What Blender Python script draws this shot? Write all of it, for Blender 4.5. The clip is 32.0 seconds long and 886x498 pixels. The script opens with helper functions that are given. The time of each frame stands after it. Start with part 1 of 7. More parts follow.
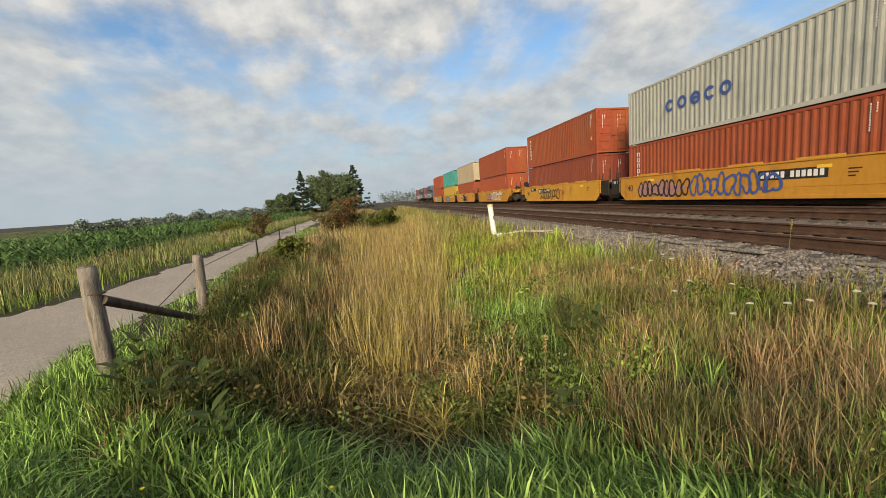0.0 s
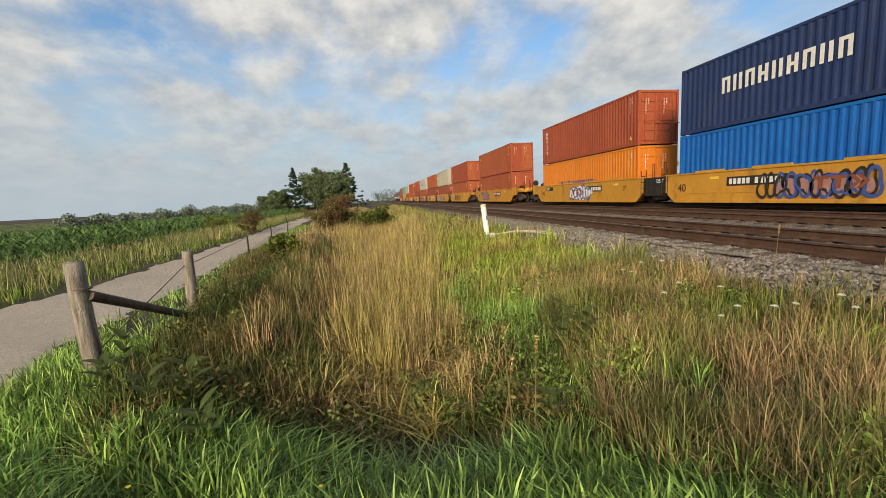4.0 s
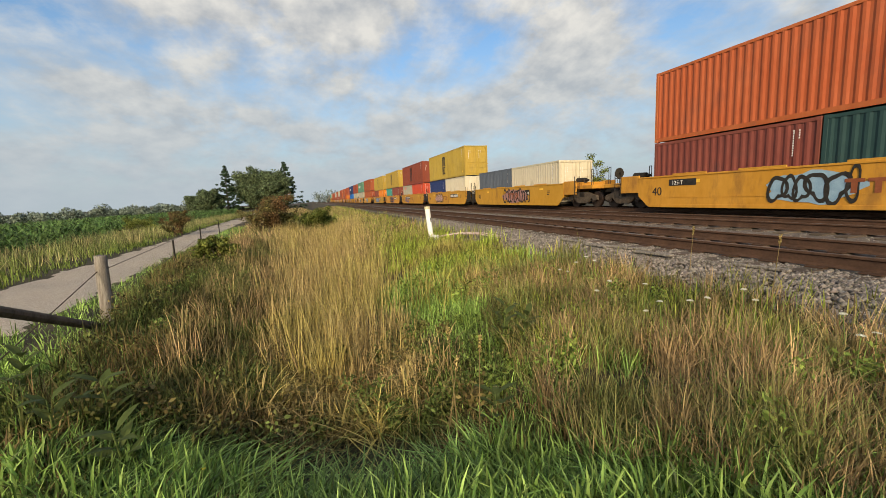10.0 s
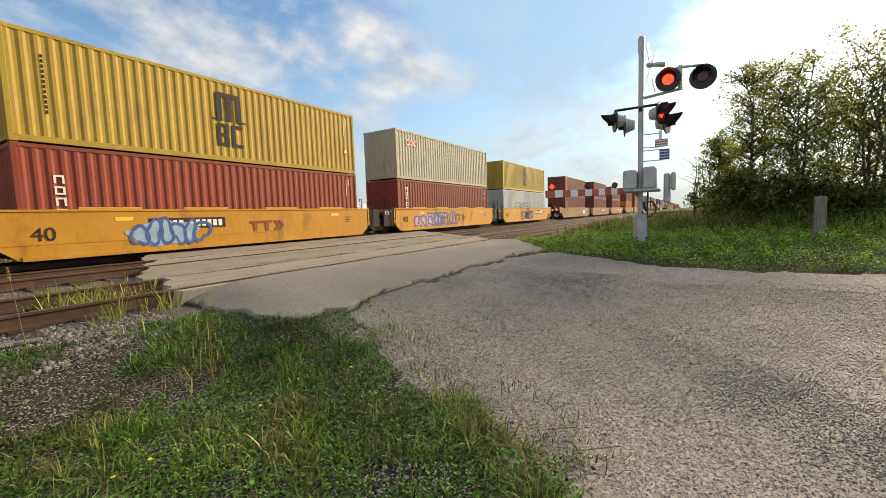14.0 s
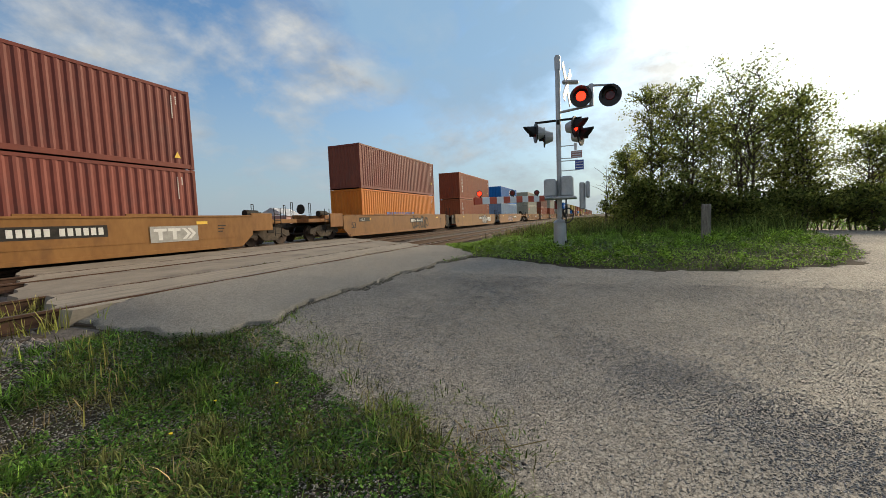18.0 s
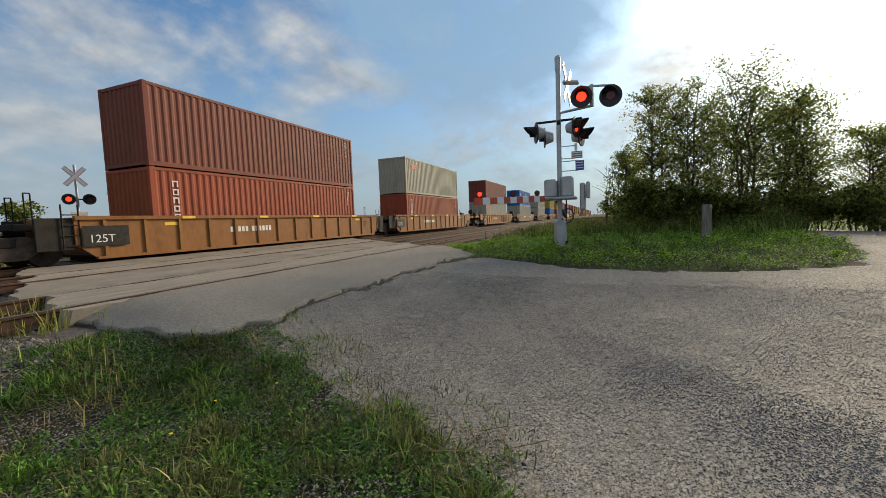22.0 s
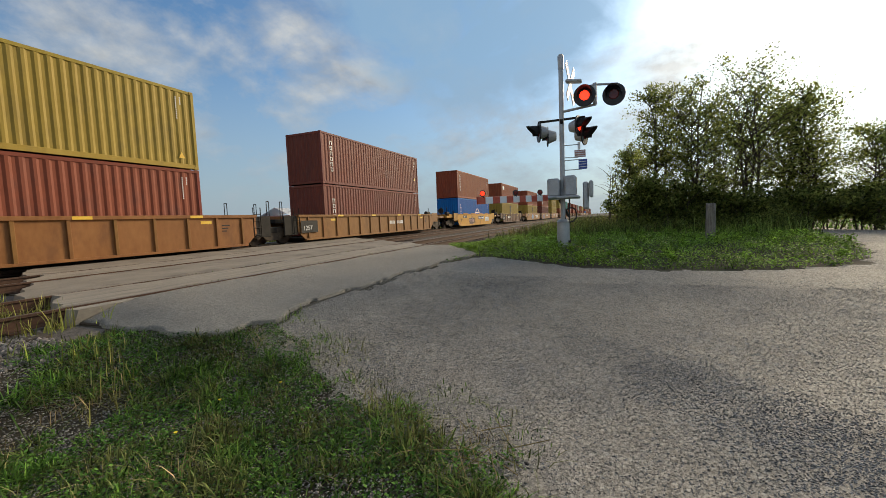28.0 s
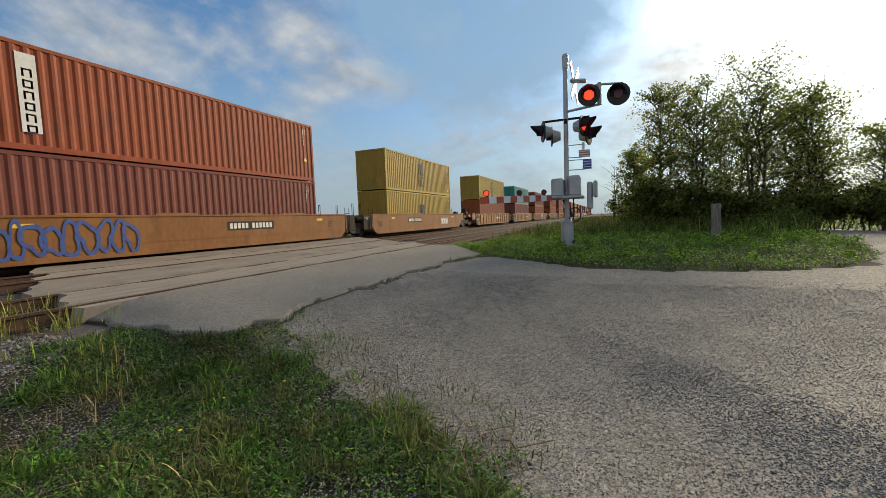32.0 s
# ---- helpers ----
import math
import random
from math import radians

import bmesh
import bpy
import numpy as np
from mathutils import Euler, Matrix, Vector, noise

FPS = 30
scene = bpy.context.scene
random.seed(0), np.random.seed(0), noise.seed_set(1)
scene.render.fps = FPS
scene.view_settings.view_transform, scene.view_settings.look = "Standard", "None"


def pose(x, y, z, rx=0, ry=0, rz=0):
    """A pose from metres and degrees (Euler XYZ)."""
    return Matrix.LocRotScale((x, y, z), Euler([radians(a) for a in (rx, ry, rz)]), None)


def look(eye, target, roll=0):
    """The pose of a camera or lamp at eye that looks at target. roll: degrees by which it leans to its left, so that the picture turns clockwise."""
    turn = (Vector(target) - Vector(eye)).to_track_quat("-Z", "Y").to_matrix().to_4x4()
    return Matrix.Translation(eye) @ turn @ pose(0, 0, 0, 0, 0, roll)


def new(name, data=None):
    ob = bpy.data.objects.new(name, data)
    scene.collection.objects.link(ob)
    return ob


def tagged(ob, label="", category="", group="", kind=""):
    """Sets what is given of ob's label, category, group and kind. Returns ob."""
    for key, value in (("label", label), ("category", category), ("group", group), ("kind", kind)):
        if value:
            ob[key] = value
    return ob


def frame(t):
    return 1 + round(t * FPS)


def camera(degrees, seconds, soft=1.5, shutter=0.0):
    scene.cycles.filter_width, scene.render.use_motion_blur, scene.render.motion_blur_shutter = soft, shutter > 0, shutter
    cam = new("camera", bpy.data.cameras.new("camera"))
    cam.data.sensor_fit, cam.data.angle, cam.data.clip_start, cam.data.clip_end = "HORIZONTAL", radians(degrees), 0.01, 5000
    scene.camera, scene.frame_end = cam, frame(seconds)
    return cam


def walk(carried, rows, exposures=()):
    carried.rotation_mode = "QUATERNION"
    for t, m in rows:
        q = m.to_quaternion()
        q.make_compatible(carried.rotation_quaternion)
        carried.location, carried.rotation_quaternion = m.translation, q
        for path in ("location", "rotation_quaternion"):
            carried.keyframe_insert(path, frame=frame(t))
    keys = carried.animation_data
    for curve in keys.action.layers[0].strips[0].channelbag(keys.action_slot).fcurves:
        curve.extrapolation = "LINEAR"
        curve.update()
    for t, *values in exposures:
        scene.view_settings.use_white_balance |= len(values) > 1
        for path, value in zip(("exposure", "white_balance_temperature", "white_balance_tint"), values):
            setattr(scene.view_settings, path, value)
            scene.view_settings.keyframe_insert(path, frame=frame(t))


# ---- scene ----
cam = camera(96, 32.0, soft=0.8)
EYE = (0.0, 0.0, 0.91)


def aim(yaw, pitch, roll):
    """Camera pose: yaw to the left from +y, pitch up, roll as look()."""
    yaw, pitch = radians(yaw), radians(pitch)
    ahead = Vector((-math.sin(yaw) * math.cos(pitch), math.cos(yaw) * math.cos(pitch), math.sin(pitch)))
    return look(EYE, Vector(EYE) + ahead, roll)


walk(cam, [
    (0, aim(81.24, -7.23, -3.82)), (0.5, aim(81.71, -7.17, -2.96)), (1, aim(81.41, -7.39, -3.34)), (1.5, aim(80.68, -7.25, -2.94)),
    (2, aim(80.30, -7.34, -3.07)), (2.5, aim(80.17, -7.38, -3.04)), (3, aim(80.17, -7.38, -3.04)), (3.5, aim(80.16, -7.40, -2.92)),
    (5.5, aim(80.24, -7.34, -3.21)), (6, aim(80.04, -7.32, -3.24)), (6.5, aim(79.97, -7.31, -3.14)), (7, aim(80.13, -7.34, -3.18)),
    (7.5, aim(79.83, -7.29, -2.86)), (8, aim(79.87, -7.31, -2.80)), (8.5, aim(79.34, -7.23, -2.92)), (9, aim(78.42, -7.34, -2.72)),
    (9.5, aim(76.94, -7.43, -2.70)), (10, aim(72.13, -7.47, -2.29)), (10.5, aim(67.87, -7.54, -2.02)), (11, aim(62.13, -7.52, -1.71)),
    (11.5, aim(50.89, -7.49, -1.57)), (12, aim(27.82, -6.98, -1.26)), (12.5, aim(2.46, -6.29, -1.39)), (13, aim(-22.31, -5.64, -1.07)),
    (13.5, aim(-42.15, -5.18, -1.38)), (14, aim(-58.29, -4.78, -1.93)), (14.5, aim(-65.94, -4.45, -2.26)), (15, aim(-69.86, -4.28, -2.34)),
    (15.5, aim(-68.57, -4.26, -2.23)), (17.5, aim(-68.22, -4.22, -2.19)), (18, aim(-68.23, -4.22, -2.16)), (18.5, aim(-68.22, -4.22, -2.17)),
    (19, aim(-68.25, -4.21, -2.15)), (19.5, aim(-68.26, -4.21, -2.16)), (20, aim(-68.21, -4.21, -2.15)), (20.5, aim(-68.21, -4.21, -2.15)),
    (21, aim(-68.20, -4.21, -2.14)), (21.5, aim(-68.18, -4.21, -2.15)), (22, aim(-68.19, -4.17, -2.12)), (22.5, aim(-68.19, -4.17, -2.12)),
    (23, aim(-68.18, -4.17, -2.12)), (23.5, aim(-68.18, -4.17, -2.12)), (24, aim(-68.18, -4.17, -2.12)), (24.5, aim(-68.19, -4.17, -2.13)),
    (25, aim(-68.18, -4.17, -2.12)), (25.5, aim(-68.14, -4.20, -2.16)), (27.5, aim(-67.77, -4.23, -2.19)), (28, aim(-67.78, -4.25, -2.22)),
    (28.5, aim(-67.79, -4.22, -2.18)), (29, aim(-67.07, -4.21, -2.21)), (29.5, aim(-66.79, -4.22, -2.23)), (30, aim(-66.44, -4.24, -2.23)),
    (30.5, aim(-67.15, -4.16, -2.12)), (31, aim(-67.61, -4.18, -2.14)), (31.5, aim(-67.36, -4.23, -2.17)), (32, aim(-67.27, -4.26, -2.09)),
], exposures=[(0, 0.20, 7150, 10), (10.5, 0.20, 7150, 10), (12, 0.35, 7500, 12), (13, 0.46, 7500, 12), (14, 0.52, 7400, 11), (15, 0.26, 7000, 10), (18, 0.0, 6800, 8), (23, -0.12, 6650, 8), (32, -0.12, 6650, 8)])

# ---- light ----
SUN_AZ, SUN_EL = radians(-25), radians(21)
SUN_DIR = Vector((math.cos(SUN_AZ) * math.cos(SUN_EL), math.sin(SUN_AZ) * math.cos(SUN_EL), math.sin(SUN_EL)))


def build_world():
    world = bpy.data.worlds.new("sky_world")
    scene.world = world
    world.use_nodes = True
    nt = world.node_tree
    nt.nodes.clear()
    N = lambda kind, **kw: make_node(nt, kind, **kw)
    out, bg = N("ShaderNodeOutputWorld"), N("ShaderNodeBackground")
    bg.inputs["Strength"].default_value = 0.10
    sky = N("ShaderNodeTexSky")
    sky.sky_type, sky.sun_disc = "NISHITA", False
    sky.sun_elevation, sky.sun_rotation = SUN_EL, radians(90) - SUN_AZ
    sky.air_density, sky.dust_density, sky.ozone_density = 1.0, 1.2, 2.0
    co = N("ShaderNodeTexCoord")
    sep = N("ShaderNodeSeparateXYZ")
    nt.links.new(co.outputs["Generated"], sep.inputs[0])
    # flat cloud deck: divide by height above the horizon
    up = node_math(nt, "MAXIMUM", sep.outputs["Z"], 0.0)
    den = node_math(nt, "ADD", up, 0.40)
    px = node_math(nt, "DIVIDE", sep.outputs["X"], den)
    py = node_math(nt, "DIVIDE", sep.outputs["Y"], den)
    comb = N("ShaderNodeCombineXYZ")
    nt.links.new(px, comb.inputs[0])
    nt.links.new(py, comb.inputs[1])
    big = N("ShaderNodeTexNoise")
    big.inputs["Scale"].default_value, big.inputs["Detail"].default_value = 2.1, 10.0
    big.inputs["Roughness"].default_value, big.inputs["Distortion"].default_value = 0.61, 0.15
    nt.links.new(comb.outputs[0], big.inputs["Vector"])
    cover = N("ShaderNodeValToRGB")
    cover.color_ramp.elements[0].position, cover.color_ramp.elements[1].position = 0.41, 0.60
    nt.links.new(node_math(nt, "ADD", big.outputs["Fac"], node_math(nt, "ADD", node_math(nt, "MULTIPLY", sep.outputs["X"], -0.06), node_math(nt, "MULTIPLY", sep.outputs["Y"], -0.012))), cover.inputs[0])
    fine = N("ShaderNodeTexNoise")
    fine.inputs["Scale"].default_value, fine.inputs["Detail"].default_value = 8.5, 9.0
    fine.inputs["Roughness"].default_value = 0.55
    nt.links.new(comb.outputs[0], fine.inputs["Vector"])
    shade = N("ShaderNodeValToRGB")
    shade.color_ramp.elements[0].position, shade.color_ramp.elements[1].position = 0.36, 0.66
    shade.color_ramp.elements[0].color = (3.8, 4.25, 4.9, 1)
    shade.color_ramp.elements[1].color = (6.5, 6.7, 6.85, 1)
    nt.links.new(fine.outputs["Fac"], shade.inputs[0])
    # brighter towards the sun
    dot = N("ShaderNodeVectorMath", operation="DOT_PRODUCT")
    nt.links.new(co.outputs["Generated"], dot.inputs[0])
    dot.inputs[1].default_value = SUN_DIR
    near = node_math(nt, "POWER", node_math(nt, "MAXIMUM", dot.outputs["Value"], 0.0), 24.0)
    glow = node_math(nt, "MULTIPLY", near, 11.0)
    haze = N("ShaderNodeMix", data_type="RGBA", blend_type="ADD")
    haze.inputs[0].default_value = 1.0
    nt.links.new(shade.outputs[0], haze.inputs[6])
    tint = N("ShaderNodeMix", data_type="RGBA", blend_type="MULTIPLY")
    tint.inputs[0].default_value = 1.0
    tint.inputs[6].default_value = (1.0, 0.97, 0.88, 1)
    nt.links.new(glow, tint.inputs[7])
    nt.links.new(tint.outputs[2], haze.inputs[7])
    blue = N("ShaderNodeMix", data_type="RGBA", blend_type="ADD")
    blue.inputs[0].default_value = 1.0
    vivid = N("ShaderNodeMix", data_type="RGBA", blend_type="MULTIPLY")
    vivid.inputs[0].default_value = 1.0
    vivid.inputs[7].default_value = (1.08, 1.42, 1.66, 1)
    nt.links.new(sky.outputs[0], vivid.inputs[6])
    nt.links.new(vivid.outputs[2], blue.inputs[6])
    nt.links.new(tint.outputs[2], blue.inputs[7])
    mix = N("ShaderNodeMix", data_type="RGBA")
    nt.links.new(cover.outputs[0], mix.inputs[0])
    nt.links.new(blue.outputs[2], mix.inputs[6])
    nt.links.new(haze.outputs[2], mix.inputs[7])
    # a broad blue-grey cloud bank beside the sun
    ahead = N("ShaderNodeVectorMath", operation="DOT_PRODUCT")
    nt.links.new(co.outputs["Generated"], ahead.inputs[0])
    ahead.inputs[1].default_value = (math.cos(radians(16)) * math.cos(radians(33)), math.sin(radians(16)) * math.cos(radians(33)), math.sin(radians(33)))
    ragged = node_math(nt, "ADD", ahead.outputs["Value"], node_math(nt, "MULTIPLY", fine.outputs["Fac"], 0.05))
    edge = N("ShaderNodeMapRange")
    edge.inputs[1].default_value, edge.inputs[2].default_value, edge.inputs[4].default_value = 0.958, 0.985, 0.82
    nt.links.new(ragged, edge.inputs[0])
    streak = N("ShaderNodeTexNoise")
    streak.inputs["Scale"].default_value, streak.inputs["Detail"].default_value, streak.inputs["Distortion"].default_value = 3.4, 8.0, 0.5
    nt.links.new(comb.outputs[0], streak.inputs["Vector"])
    wisp = N("ShaderNodeMapRange")
    wisp.inputs[1].default_value, wisp.inputs[2].default_value, wisp.inputs[3].default_value, wisp.inputs[4].default_value = 0.54, 0.68, 1.0, 0.25
    nt.links.new(streak.outputs["Fac"], wisp.inputs[0])
    bank = N("ShaderNodeMix", data_type="RGBA")
    bank.inputs[7].default_value = (3.0, 4.8, 6.9, 1)
    nt.links.new(node_math(nt, "MULTIPLY", edge.outputs[0], wisp.outputs[0]), bank.inputs[0])
    nt.links.new(mix.outputs[2], bank.inputs[6])
    # pale haze low over the horizon
    low = N("ShaderNodeMapRange")
    low.inputs[1].default_value, low.inputs[2].default_value = 0.02, 0.36
    low.inputs[3].default_value, low.inputs[4].default_value = 0.92, 0.0
    nt.links.new(up, low.inputs[0])
    veil = N("ShaderNodeMix", data_type="RGBA")
    nt.links.new(low.outputs[0], veil.inputs[0])
    nt.links.new(bank.outputs[2], veil.inputs[6])
    base = N("ShaderNodeMix", data_type="RGBA", blend_type="ADD")
    base.inputs[0].default_value = 1.0
    base.inputs[6].default_value = (3.75, 4.6, 5.5, 1)
    nt.links.new(tint.outputs[2], base.inputs[7])
    nt.links.new(base.outputs[2], veil.inputs[7])
    nt.links.new(veil.outputs[2], bg.inputs["Color"])
    nt.links.new(bg.outputs[0], out.inputs[0])


def make_node(nt, kind, operation="", data_type="", blend_type=""):
    n = nt.nodes.new(kind)
    if operation:
        n.operation = operation
    if data_type:
        n.data_type = data_type
    if blend_type:
        n.blend_type = blend_type
    return n


def node_math(nt, op, a, b):
    n = nt.nodes.new("ShaderNodeMath")
    n.operation = op
    for i, v in enumerate((a, b)):
        if isinstance(v, (int, float)):
            n.inputs[i].default_value = v
        else:
            nt.links.new(v, n.inputs[i])
    return n.outputs[0]


build_world()
sun = new("sun", bpy.data.lights.new("sun", "SUN"))
sun.data.energy, sun.data.angle, sun.data.color = 4.4, radians(18.0), (1.0, 0.82, 0.58)
sun.matrix_basis = look(SUN_DIR * 200, (0, 0, 0))

# ---- materials ----


def surf(name, a, b, scale=3.0, rough=0.7, metal=0.0, bump=0.0, fine=40.0, dirt=None, dirt_amount=0.3, per="", spread=0.12, stretch=(1, 1, 1), dirt_scale=1.2):
    """A worn surface: colours a to b by a coarse and a fine noise, stains, slight relief; per 'object' or 'island' varies repeats."""
    m = bpy.data.materials.new(name)
    m.use_nodes = True
    nt = m.node_tree
    bsdf = nt.nodes["Principled BSDF"]
    co = make_node(nt, "ShaderNodeTexCoord")
    mp = make_node(nt, "ShaderNodeMapping")
    mp.inputs["Scale"].default_value = stretch
    nt.links.new(co.outputs["Object"], mp.inputs["Vector"])
    n1, n2 = make_node(nt, "ShaderNodeTexNoise"), make_node(nt, "ShaderNodeTexNoise")
    for n, s in ((n1, scale), (n2, fine)):
        n.inputs["Scale"].default_value, n.inputs["Detail"].default_value = s, 5.0
        nt.links.new(mp.outputs[0], n.inputs["Vector"])
    fac = node_math(nt, "ADD", node_math(nt, "MULTIPLY", n1.outputs["Fac"], 0.6), node_math(nt, "MULTIPLY", n2.outputs["Fac"], 0.4))
    ramp = make_node(nt, "ShaderNodeMapRange")
    ramp.inputs[1].default_value, ramp.inputs[2].default_value = 0.34, 0.66
    nt.links.new(fac, ramp.inputs[0])
    mix = make_node(nt, "ShaderNodeMix", data_type="RGBA")
    mix.inputs[6].default_value, mix.inputs[7].default_value = (*a, 1), (*b, 1)
    nt.links.new(ramp.outputs[0], mix.inputs[0])
    col = mix.outputs[2]
    if dirt:
        n3 = make_node(nt, "ShaderNodeTexNoise")
        n3.inputs["Scale"].default_value, n3.inputs["Detail"].default_value, n3.inputs["Roughness"].default_value = dirt_scale, 8.0, 0.68
        nt.links.new(mp.outputs[0], n3.inputs["Vector"])
        r3 = make_node(nt, "ShaderNodeMapRange")
        r3.inputs[1].default_value, r3.inputs[2].default_value = 0.52, 0.68
        r3.inputs[4].default_value = dirt_amount
        nt.links.new(n3.outputs["Fac"], r3.inputs[0])
        mx = make_node(nt, "ShaderNodeMix", data_type="RGBA")
        mx.inputs[7].default_value = (*dirt, 1)
        nt.links.new(col, mx.inputs[6])
        nt.links.new(r3.outputs[0], mx.inputs[0])
        col = mx.outputs[2]
    if per:
        rnd = make_node(nt, "ShaderNodeObjectInfo").outputs["Random"] if per == "object" else make_node(nt, "ShaderNodeNewGeometry").outputs["Random Per Island"]
        hsv = make_node(nt, "ShaderNodeHueSaturation")
        val = make_node(nt, "ShaderNodeMapRange")
        val.inputs[3].default_value, val.inputs[4].default_value = 1 - spread, 1 + spread
        nt.links.new(rnd, val.inputs[0])
        nt.links.new(val.outputs[0], hsv.inputs["Value"])
        hue = make_node(nt, "ShaderNodeMapRange")
        hue.inputs[3].default_value, hue.inputs[4].default_value = 0.5 - spread * 0.06, 0.5 + spread * 0.06
        nt.links.new(node_math(nt, "FRACT", node_math(nt, "MULTIPLY", rnd, 7.31), 0), hue.inputs[0])
        nt.links.new(hue.outputs[0], hsv.inputs["Hue"])
        nt.links.new(col, hsv.inputs["Color"])
        col = hsv.outputs[0]
    nt.links.new(col, bsdf.inputs["Base Color"])
    bsdf.inputs["Metallic"].default_value = metal
    bsdf.inputs["Specular IOR Level"].default_value = 0.2 if rough >= 0.55 else 0.5
    rr = make_node(nt, "ShaderNodeMapRange")
    rr.inputs[3].default_value, rr.inputs[4].default_value = max(rough - 0.12, 0.05), min(rough + 0.12, 1)
    nt.links.new(n1.outputs["Fac"], rr.inputs[0])
    nt.links.new(rr.outputs[0], bsdf.inputs["Roughness"])
    if bump:
        bm = make_node(nt, "ShaderNodeBump")
        bm.inputs["Strength"].default_value, bm.inputs["Distance"].default_value = min(bump * 10, 1), bump * 0.1
        nt.links.new(fac, bm.inputs["Height"])
        nt.links.new(bm.outputs[0], bsdf.inputs["Normal"])
    return m


def leafy(name, a, b, spread=0.3, through_light=0.25, rough=0.6, other=None, patch=0.7):
    """Thin plant blades: colour by island, some light passes through."""
    m = bpy.data.materials.new(name)
    m.use_nodes = True
    nt = m.node_tree
    bsdf = nt.nodes["Principled BSDF"]
    out = nt.nodes["Material Output"]
    rnd = make_node(nt, "ShaderNodeNewGeometry").outputs["Random Per Island"]
    mix = make_node(nt, "ShaderNodeMix", data_type="RGBA")
    mix.inputs[6].default_value, mix.inputs[7].default_value = (*a, 1), (*b, 1)
    nt.links.new(rnd, mix.inputs[0])
    co = make_node(nt, "ShaderNodeTexCoord")
    n1 = make_node(nt, "ShaderNodeTexNoise")
    n1.inputs["Scale"].default_value, n1.inputs["Detail"].default_value = 0.9, 3.0
    nt.links.new(co.outputs["Object"], n1.inputs["Vector"])
    val = make_node(nt, "ShaderNodeMapRange")
    val.inputs[1].default_value, val.inputs[2].default_value = 0.3, 0.7
    val.inputs[3].default_value, val.inputs[4].default_value = 1 - spread, 1 + spread
    nt.links.new(n1.outputs["Fac"], val.inputs[0])
    hsv = make_node(nt, "ShaderNodeHueSaturation")
    col = mix.outputs[2]
    if other:
        n2 = make_node(nt, "ShaderNodeTexNoise")
        n2.inputs["Scale"].default_value, n2.inputs["Detail"].default_value = patch, 3.0
        nt.links.new(co.outputs["Object"], n2.inputs["Vector"])
        pf = make_node(nt, "ShaderNodeMapRange")
        pf.inputs[1].default_value, pf.inputs[2].default_value = 0.42, 0.58
        pf.inputs[4].default_value = 0.85
        nt.links.new(n2.outputs["Fac"], pf.inputs[0])
        mo = make_node(nt, "ShaderNodeMix", data_type="RGBA")
        mo.inputs[7].default_value = (*other, 1)
        nt.links.new(col, mo.inputs[6])
        nt.links.new(pf.outputs[0], mo.inputs[0])
        col = mo.outputs[2]
    nt.links.new(col, hsv.inputs["Color"])
    tone = make_node(nt, "ShaderNodeMapRange")
    tone.inputs[3].default_value, tone.inputs[4].default_value = 0.22, 1.65
    nt.links.new(node_math(nt, "FRACT", node_math(nt, "MULTIPLY", rnd, 5.77), 0), tone.inputs[0])
    nt.links.new(node_math(nt, "MULTIPLY", val.outputs[0], tone.outputs[0]), hsv.inputs["Value"])
    nt.links.new(hsv.outputs[0], bsdf.inputs["Base Color"])
    bsdf.inputs["Roughness"].default_value = rough
    bsdf.inputs["Specular IOR Level"].default_value = 0.16
    tr = make_node(nt, "ShaderNodeBsdfTranslucent")
    nt.links.new(hsv.outputs[0], tr.inputs["Color"])
    ms = make_node(nt, "ShaderNodeMixShader")
    ms.inputs[0].default_value = through_light
    nt.links.new(bsdf.outputs[0], ms.inputs[1])
    nt.links.new(tr.outputs[0], ms.inputs[2])
    nt.links.new(ms.outputs[0], out.inputs["Surface"])
    return m


